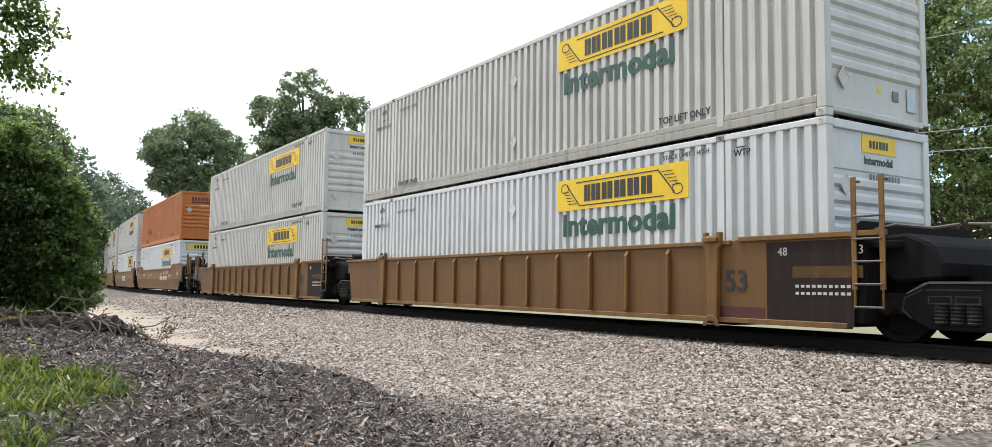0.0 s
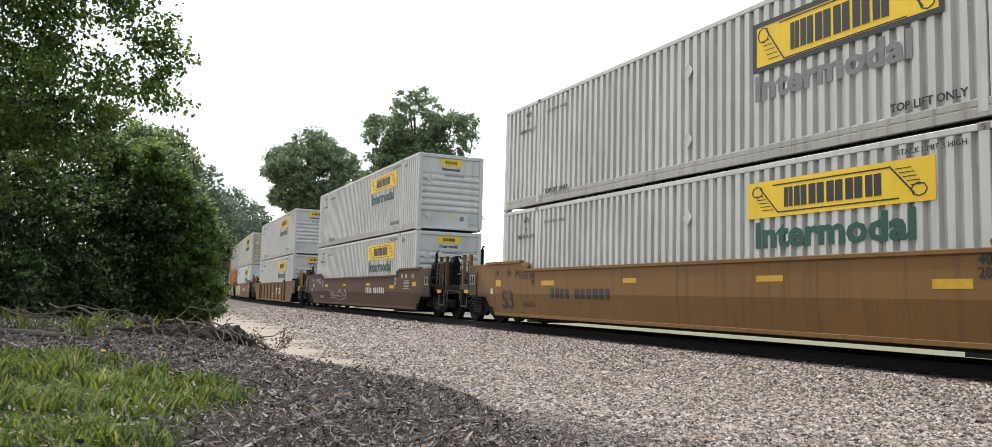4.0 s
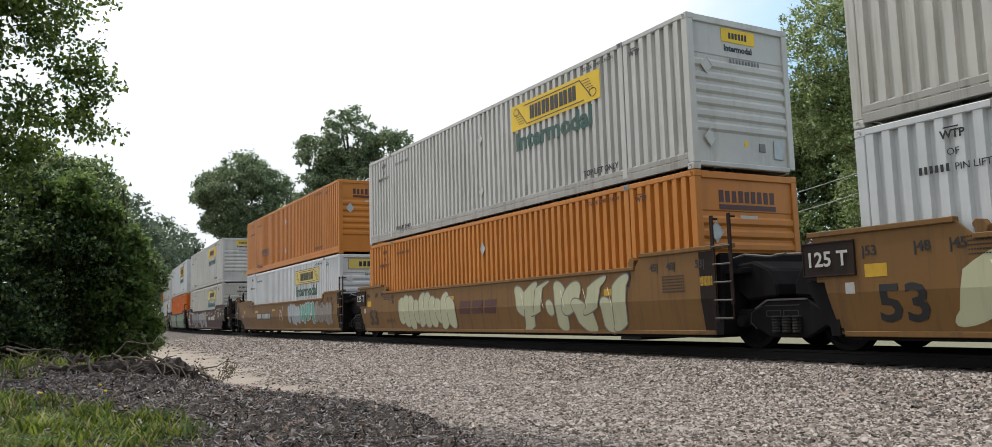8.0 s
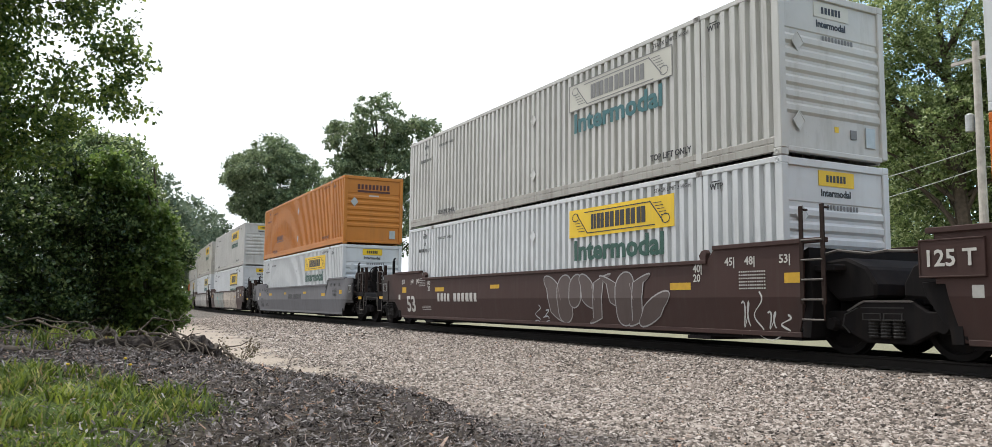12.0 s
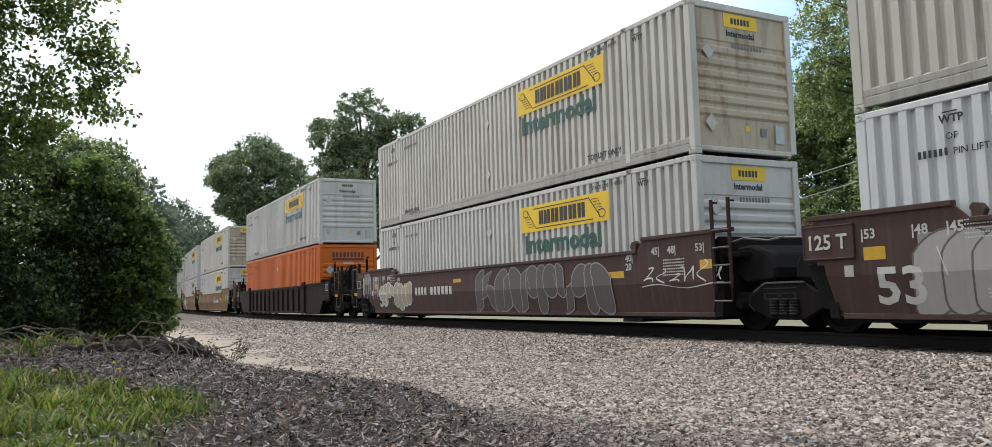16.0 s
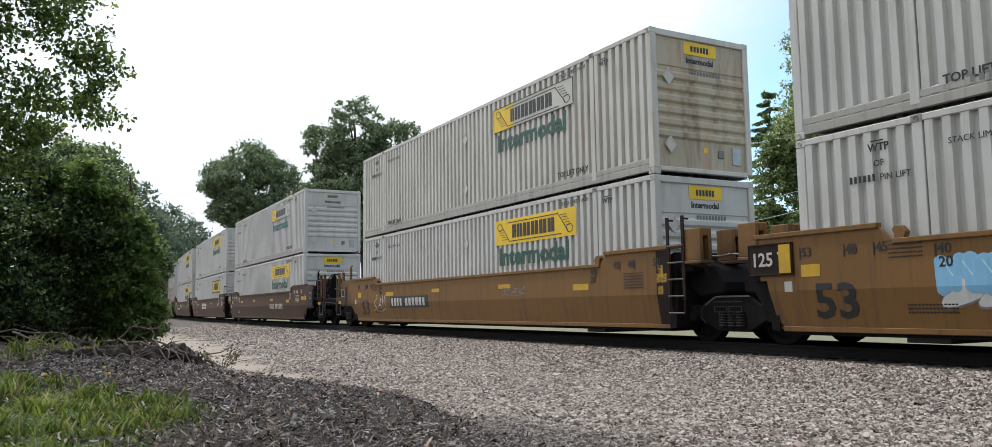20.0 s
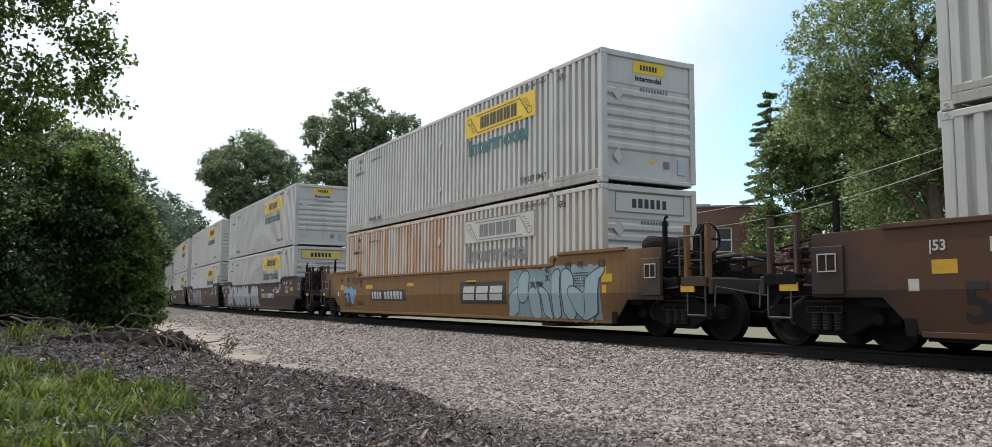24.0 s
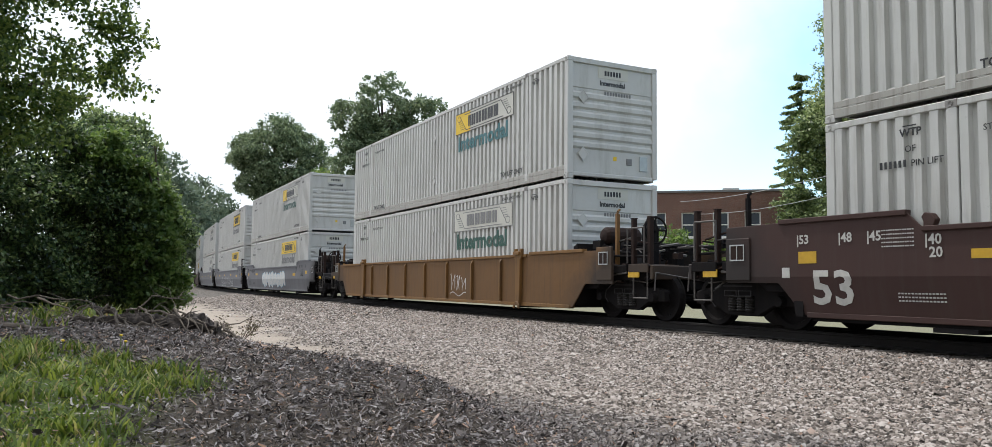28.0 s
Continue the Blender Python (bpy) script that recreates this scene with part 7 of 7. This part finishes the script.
def building():
    """Two-storey brick block with a flat roof; its front faces -y in its own space."""
    root = tagged(new("brick_building"), "two-storey red-brown brick building with sash windows and a flat roof", "building")
    root.matrix_basis = pose(39.6, 46.0, -0.5, 0, 0, -41.5)
    w, h, d = 16.0, 8.0, 10.0
    holes = [(x, z) for x in (-6.6, -4.4, -2.2, 0.0, 2.2, 4.4, 6.6) for z in (1.0, 4.75)]
    brick = brick_wall_material()
    g = Geo()
    xs_ = [-w / 2] + sorted({x + s * 0.55 for x, _ in holes for s in (-1, 1)}) + [w / 2]
    zs_ = [0, 1.0, 2.9, 4.75, 6.55, h]
    nx_, nz_ = len(xs_), len(zs_)
    solid = [[not (j in (1, 3) and any(abs((xs_[i] + xs_[i + 1]) / 2 - x) < 0.5 for x, _ in holes)) for j in range(nz_ - 1)] for i in range(nx_ - 1)]
    g.v = [(x, y, z) for y in (-0.15, 0.15) for x in xs_ for z in zs_]
    at_ = lambda s_, i, j: s_ * nx_ * nz_ + i * nz_ + j
    for i in range(nx_ - 1):
        for j in range(nz_ - 1):
            if solid[i][j]:
                for s_ in (0, 1):
                    g.f.append((at_(s_, i, j), at_(s_, i + 1, j), at_(s_, i + 1, j + 1), at_(s_, i, j + 1)))
                for di, dj, p, q in ((-1, 0, (i, j), (i, j + 1)), (1, 0, (i + 1, j), (i + 1, j + 1)), (0, -1, (i, j), (i + 1, j)), (0, 1, (i, j + 1), (i + 1, j + 1))):
                    u, v = i + di, j + dj
                    if not (0 <= u < nx_ - 1 and 0 <= v < nz_ - 1 and solid[u][v]):
                        g.f.append((at_(0, *p), at_(0, *q), at_(1, *q), at_(1, *p)))
    part("wall", g.mesh("wall", brick), root)
    for x in (-w / 2, w / 2):
        part("wall", Geo().box(x - 0.15, x + 0.15, 0.15, d, 0, h).mesh("wall", brick), root)
    part("wall", Geo().box(-w / 2, w / 2, d, d + 0.3, 0, h).mesh("wall", brick), root)
    part("roof", Geo().box(-w / 2, w / 2, 0.1, d, h - 0.45, h - 0.25).mesh("roof", M["plate"]), root)
    part("coping", Geo().box(-w / 2 - 0.2, w / 2 + 0.2, -0.25, 0.3, h, h + 0.16).mesh("coping", M["grey_ink"], 0.02), root)
    part("roof_vent", Geo().box(2.4, 3.6, 2.0, 3.0, h - 0.3, h + 0.55).mesh("roof_vent", M["plate"], 0.03), root)
    glass = plain("window_glass", (0.03, 0.04, 0.05), 0.08)
    lace = plain("window_frame_white", (0.62, 0.62, 0.60), 0.5)
    fr = Geo().box(-0.55, -0.47, -0.06, 0.04, 0, 1.8).box(0.47, 0.55, -0.06, 0.04, 0, 1.8).box(-0.47, 0.47, -0.06, 0.04, 0, 0.08).box(-0.47, 0.47, -0.06, 0.04, 1.72, 1.8).box(-0.47, 0.47, -0.05, 0.03, 0.86, 0.94).mesh("window_frame", lace)
    pn = Geo().box(-0.47, 0.47, -0.01, 0.01, 0.08, 0.86).mesh("pane", glass)
    sl = Geo().box(-0.65, 0.65, -0.28, -0.15, -0.12, 0.0).mesh("window_sill", lace)
    for x, z in holes:
        wd = part("window", fr, root, at=pose(x, 0, z))
        part("pane", pn, wd)
        part("pane", pn, wd, at=pose(0, 0, 0.86))
        part("window_sill", sl, wd)
    part("awning", Geo().prism([(-0.15, 3.0), (-1.6, 2.5), (-1.6, 2.4), (-0.15, 2.7)], "x", -3.0, 7.0).mesh("awning", M["white_ink"]), root, "white shop awning")


building()


def utility_pole():
    root = tagged(new("utility_pole"), "grey weathered utility pole with a transformer and cables", "utility pole")
    root.matrix_basis = pose(27.9, 16.9, -0.5)
    grey = plain("pole_wood_grey", (0.40, 0.37, 0.33), 0.9, 0, 0.25, 3.0)
    part("pole", Geo().rod((0, 0, -0.3), (0, 0, 10.6), 0.17, 12, 0.12).mesh("pole", grey), root)
    part("crossarm", Geo().box(-0.06, 0.06, -0.9, 0.9, 9.9, 10.02).mesh("crossarm", grey, 0.01), root)
    for y in (-0.75, 0.0, 0.75):
        part("insulator", Geo().lathe([(0, 0.03), (0.02, 0.06), (0.08, 0.05), (0.12, 0.07), (0.18, 0.02)], 8, "z", (0, y, 10.02)).mesh("insulator", M["plate"]), root)
    part("transformer", Geo().lathe([(0, 0.08), (0.02, 0.15), (0.6, 0.15), (0.66, 0.07)], 14, "z", (-0.05, 0.30, 7.4)).mesh("transformer", M["plate"]), root)
    part("guy_wire", Geo().rod((0, 0, 7.6), (-2.6, 2.6, 0), 0.012, 5).mesh("guy_wire", M["dark"]), root)


utility_pole()


def wire(a, b, sag, label):
    g, n = Geo(), 14
    pts = [Vector(a).lerp(Vector(b), i / n) - Vector((0, 0, sag * 4 * (i / n) * (1 - i / n))) for i in range(n + 1)]
    g.sweep(pts, [0.016] * (n + 1), 5)
    tagged(new("power_line", g.mesh("power_line", M["plate"])), label, "cable", "cables on the poles")


wire((27.9, 16.9, 6.3), (37.5, 44.5, 6.6), 0.5, "twisted grey service cable to the brick building")
wire((27.9, 16.9, 5.6), (38.0, 43.8, 5.7), 0.6, "thin black telephone cable on the pole")
wire((27.9, 16.9, 6.3), (27.5, -30, 6.6), 0.8, "twisted grey service cable on the pole")
wire((27.9, 16.9, 5.6), (27.5, -30, 5.8), 0.8, "thin black telephone cable on the pole")
wire((27.9, 16.2, 9.6), (27.5, -30, 9.9), 0.9, "thin grey overhead power cable")

# ---- branches, roots, a sapling and flowers on the bank ----
def branch(label, pts, r, seed, twigs=3, name="fallen_branch"):
    """A crooked dead branch laid on the ground along a few places; the ends taper."""
    rng = random.Random(seed)
    g = Geo()
    ps = []
    for a, b in zip(pts, pts[1:]):
        a, b = Vector(a), Vector(b)
        for k in range(4):
            ps.append(a.lerp(b, k / 4) + Vector([rng.uniform(-0.03, 0.03) for _ in range(3)]))
    ps.append(Vector(pts[-1]))
    for p in ps:
        p.z = max(p.z, float(ground_z(p.x, p.y)) + r * 0.6)
    n = len(ps) - 1
    r *= 0.7
    g.sweep(ps, [r * (1 - 0.75 * i / n) * rng.uniform(0.85, 1.1) for i in range(n + 1)])
    ob = tagged(new(name, g.mesh(name, M["dead_wood"])), label, "branch", "dead branches on the bank")
    for _ in range(twigs):
        i = rng.randrange(1, n)
        e = ps[i] + Vector((rng.uniform(-0.3, 0.3), rng.uniform(-0.3, 0.3), rng.uniform(0.0, 0.13)))
        m = ps[i].lerp(e, 0.5) + Vector([rng.uniform(-0.03, 0.03) for _ in range(3)])
        part("side_shoot", Geo().sweep([ps[i], m, e], [r * 0.4, r * 0.3, r * 0.12], 5).mesh("side_shoot", M["dead_wood"]), ob)
    return ob


branch("forked grey dead branch lying on the bank", [(0.31, 10.0, 0.26), (0.63, 9.2, 0.20), (0.90, 9.0, 0.32), (1.15, 9.1, 0.33)], 0.030, 1)
branch("long crooked grey root down the bank", [(0.40, 9.0, 0.20), (0.73, 8.7, 0.17), (0.87, 8.2, 0.09), (0.98, 7.9, 0.04)], 0.024, 2)
branch("pale bare branch among dead leaves", [(-0.5, 9.6, 0.25), (-0.1, 9.3, 0.24), (0.18, 9.0, 0.2)], 0.026, 3)
branch("thick dark log half sunk in litter", [(-0.9, 8.7, 0.26), (-0.37, 8.4, 0.2), (-0.18, 8.0, 0.14)], 0.055, 4, 1)
branch("thin grey root at the foot of the bank", [(1.40, 9.3, 0.05), (1.77, 9.4, -0.06), (1.95, 8.9, -0.2)], 0.022, 5)
branch("thin twig lying on the gravel", [(2.32, 9.5, -0.2), (2.22, 8.4, -0.28), (2.7, 8.4, -0.3)], 0.010, 6)
branch("thin twig lying on the gravel", [(2.56, 8.2, -0.3), (2.16, 6.6, -0.27)], 0.010, 7)
branch("brown twig across the leaf litter", [(0.6, 7.1, 0.0), (0.94, 7.0, -0.04), (1.38, 6.6, -0.1)], 0.012, 8)
branch("short upright dead stem", [(1.14, 9.25, 0.32), (1.11, 8.9, 0.16), (1.09, 8.6, 0.08)], 0.012, 9, 1)
branch("bare branch under the shrubs", [(-0.3, 11.0, 0.46), (0.0, 10.4, 0.34), (0.2, 9.8, 0.27)], 0.020, 10)
branch("bare branch under the shrubs", [(0.0, 10.0, 0.3), (0.31, 9.8, 0.27), (0.45, 9.4, 0.2)], 0.018, 11)
branch("thick crooked root hanging over the cut bank", [(0.45, 10.3, -1), (0.85, 9.85, -1), (1.15, 9.75, -1), (1.35, 9.3, -1), (1.65, 9.2, -1)], 0.028, 12, 5)
branch("grey root hanging over the cut bank", [(0.2, 9.9, -1), (0.6, 9.45, -1), (0.95, 9.4, -1), (1.2, 8.8, -1)], 0.026, 13, 4)
branch("thin pale branch arched over the earth", [(0.6, 9.6, 0.36), (0.85, 9.55, 0.5), (1.15, 9.5, 0.48)], 0.018, 14, 3)
branch("bare brushwood branch under the shrubs", [(-0.6, 10.4, 0.5), (0.0, 10.0, 0.48), (0.4, 9.7, 0.38)], 0.016, 15, 4)
branch("bare brushwood branch under the shrubs", [(-0.9, 9.9, 0.45), (-0.4, 9.3, 0.45), (0.1, 9.2, 0.36)], 0.015, 16, 4)
branch("bare brushwood branch under the shrubs", [(-1.0, 9.2, 0.5), (-0.5, 9.0, 0.4), (-0.1, 8.5, 0.3)], 0.016, 17, 4)
branch("dead stalk leaning on the earth mound", [(1.1, 9.3, 0.05), (1.05, 9.6, 0.4), (1.0, 9.8, 0.62)], 0.010, 18, 2)
rb = random.Random(12)
for i in range(80):
    x0, y0 = rb.uniform(-0.8, 2.2), rb.uniform(5.0, 11.0)
    x0 = min(x0, float(bank_edge(y0)) - 0.2)
    a, ln = rb.uniform(0, 3.14), rb.uniform(0.25, 0.9)
    branch("thin dry twig on the leaf litter", [(x0, y0, -1), (x0 + ln * math.cos(a), y0 + ln * math.sin(a), -1)], rb.uniform(0.006, 0.017), 20 + i, 0, "twig")


def clod_mound():
    """The cut edge of the bank: roots and earth clods."""
    rng = np.random.default_rng(9)
    soil = plain("dark_earth", (0.065, 0.052, 0.043), 0.95, 0, 0.6, 16.0)
    for i in range(36):
        x = 0.35 + 1.65 * rng.uniform()
        y = 10.15 - 0.35 * (x - 0.4) + rng.normal(0, 0.22) if i % 3 else 9.2 + rng.normal(0, 0.4)
        r = rng.uniform(0.03, 0.10) * (1.0 if i % 3 else 0.6)
        g = Geo()
        bm = bmesh.new()
        bmesh.ops.create_icosphere(bm, subdivisions=3, radius=1)
        for v in bm.verts:
            v.co *= 1 + 0.45 * noise.noise(v.co * 1.7 + Vector((i * 3.1, 0, 0))) + 0.25 * noise.noise(v.co * 5.0 + Vector((0, i * 3.1, 0)))
            v.co = Vector((v.co.x * r * 1.3, v.co.y * r, v.co.z * r * 0.6))
        me = bpy.data.meshes.new("earth_clod")
        bm.to_mesh(me)
        bm.free()
        me.materials.append(soil)
        ob = tagged(new("earth_clod", me), "dark earth clod on the cut bank", "clod", "clods on the bank")
        ob.matrix_basis = pose(x, y, float(ground_z(x, y)) + r * 0.25, 0, 0, rng.uniform(0, 360))


clod_mound()


def earth_ridge():
    """The undercut edge of the bank, a lumpy dark ridge that falls towards the gravel."""
    soil = plain("root_bound_earth", (0.050, 0.041, 0.036), 0.97, 0, 0.7, 22.0)
    line = [(0.05, 10.0, 0.03), (0.5, 9.6, 0.08), (0.9, 9.4, 0.11), (1.2, 9.35, 0.12), (1.45, 9.5, 0.13), (1.7, 9.7, 0.13), (1.95, 9.95, 0.12), (2.2, 10.15, 0.10), (2.5, 10.3, 0.06), (2.7, 10.35, 0.02)]
    vs, n, k = [], 110, 26
    for i in range(n + 1):
        q = i / n * (len(line) - 1)
        j = min(len(line) - 2, int(q))
        a, b = Vector(line[j]), Vector(line[j + 1])
        c = a.lerp(b, q - j)
        g0 = float(ground_z(c.x, c.y))
        for m in range(k):
            an = 2 * math.pi * m / k
            d = Vector((0.45 * math.cos(an), -0.9 * math.cos(an), math.sin(an))) * (c.z * 1.15)
            p = Vector((c.x, c.y, g0 + c.z * 0.25)) + d
            lump = 1 + 0.6 * noise.noise(p * 4.0) + 0.55 * noise.noise(p * 11.0) + 0.3 * noise.noise(p * 27.0)
            vs.append(Vector((c.x, c.y, g0 + c.z * 0.25)) + d * max(0.25, lump))
    fs = [(i * k + m, i * k + (m + 1) % k, (i + 1) * k + (m + 1) % k, (i + 1) * k + m) for i in range(n) for m in range(k)]
    fs += [tuple(range(k))[::-1], tuple(range(n * k, n * k + k))]
    tagged(new("earth_ridge", Geo().add(vs, fs).mesh("earth_ridge", soil)), "dark root-bound earth ridge at the cut edge of the bank", "earth bank")
    rng = random.Random(31)
    for i in range(18):
        x = rng.uniform(0.2, 2.1)
        y = 9.72 - 0.3 * min(x, 1.2) + max(0, x - 1.3) * 0.6
        top = float(ground_z(x, y)) + 0.20
        w = rng.uniform(-0.35, 0.45)
        pts = [(x - w * 0.5, y + 0.35, top - 0.06), (x, y, top), (x + w * 0.5, y - 0.28, top - rng.uniform(0.08, 0.2)), (x + w, y - rng.uniform(0.5, 0.9), -1)]
        branch("grey root hanging down the earth ridge", pts, rng.uniform(0.016, 0.034), 140 + i, rng.choice((1, 2)), "root")


earth_ridge()


def sapling(x, y, h, seed):
    rng = np.random.default_rng(seed)
    z = float(ground_z(x, y))
    root = tagged(new("sapling"), "small dry brown-green sapling at the foot of the bank", "shrub")
    root.matrix_basis = pose(x, y, z)
    g, tips = Geo(), []
    for i in range(9):
        a, s = rng.uniform(0, 6.28), rng.uniform(0.25, 0.5)
        m = (0.12 * math.cos(a) * s, 0.12 * math.sin(a) * s, h * 0.45)
        e = (s * h * math.cos(a), s * h * math.sin(a), h * rng.uniform(0.6, 1.0))
        g.rod((0, 0, -0.03), m, 0.007, 5, 0.005).rod(m, e, 0.005, 5, 0.002)
        tips += [tuple(np.array(m) + (np.array(e) - m) * q) for q in (0.35, 0.55, 0.75, 0.9, 1.0)]
    part("stem", g.mesh("stem", M["dead_wood"]), root)["kind"] = "stuff"
    crown = part("leaves", leaf_cloud("leaves", np.array(tips), np.full(len(tips), 0.07), 9, 0.030, island("leaves_dry", [(0, (0.06, 0.045, 0.028)), (0.6, (0.12, 0.095, 0.055)), (1, (0.10, 0.105, 0.05))], 0.8, 0.15), rng, 0.2), root)
    crown["kind"] = "stuff"


sapling(1.95, 10.7, 0.66, 3)


def dandelion(x, y, h):
    z = float(ground_z(x, y))
    root = tagged(new("dandelion"), "yellow dandelion flower in the grass", "flower", "flowers in the grass")
    root.matrix_basis = pose(x, y, z)
    part("stalk", kept("stalk", lambda: Geo().rod((0, 0, -0.02), (0, 0, 0.12), 0.003, 5).mesh("stalk", LEAF_LIGHT)), root, at=pose(0, 0, 0) @ Matrix.Diagonal((1, 1, h / 0.12, 1)))
    part("blossom", kept("blossom", lambda: Geo().lathe([(0, 0.004), (0.004, 0.011), (0.010, 0.013), (0.015, 0.005)], 10, "z").mesh("blossom", plain("petal_yellow", (0.80, 0.55, 0.03), 0.6))), root, at=pose(0, 0, h - 0.005))


for x, y, h in ((0.39, 6.52, 0.10), (0.41, 6.30, 0.08), (0.02, 6.2, 0.09)):
    dandelion(x, y, h)


# ---- motion: the train runs towards the camera and past it ----
GONE = (0, 20.9, 41.87, 62.93, 83.96, 104.97, 125.95, 146.9, 167.83, 188.72, 209.55, 230.46, 251.38, 272.35, 293.37, 314.43, 335.53, 356.71, 377.98, 399.15, 420.23, 441.25, 462.33, 483.42, 504.5, 525.53, 546.49, 567.28, 588.15)


def run(t):
    """Metres that the train has gone after t seconds."""
    i = min(27, int(t))
    return GONE[i] + (GONE[i + 1] - GONE[i]) * (t - i)


def car_pose(place, z, t):
    s = place - run(t)
    xa, ya, _ = on_track(s + 1.0)
    xb, yb, _ = on_track(s + 15.15)
    th = math.atan2(xb - xa, yb - ya)
    return pose(xa - math.sin(th), ya - math.cos(th), z, 0, 0, -math.degrees(th))


def motions():
    for thing, place, z in CONVOY:
        walk(thing, [(float(t), car_pose(place, z, t)) for t in range(29)])


motions()
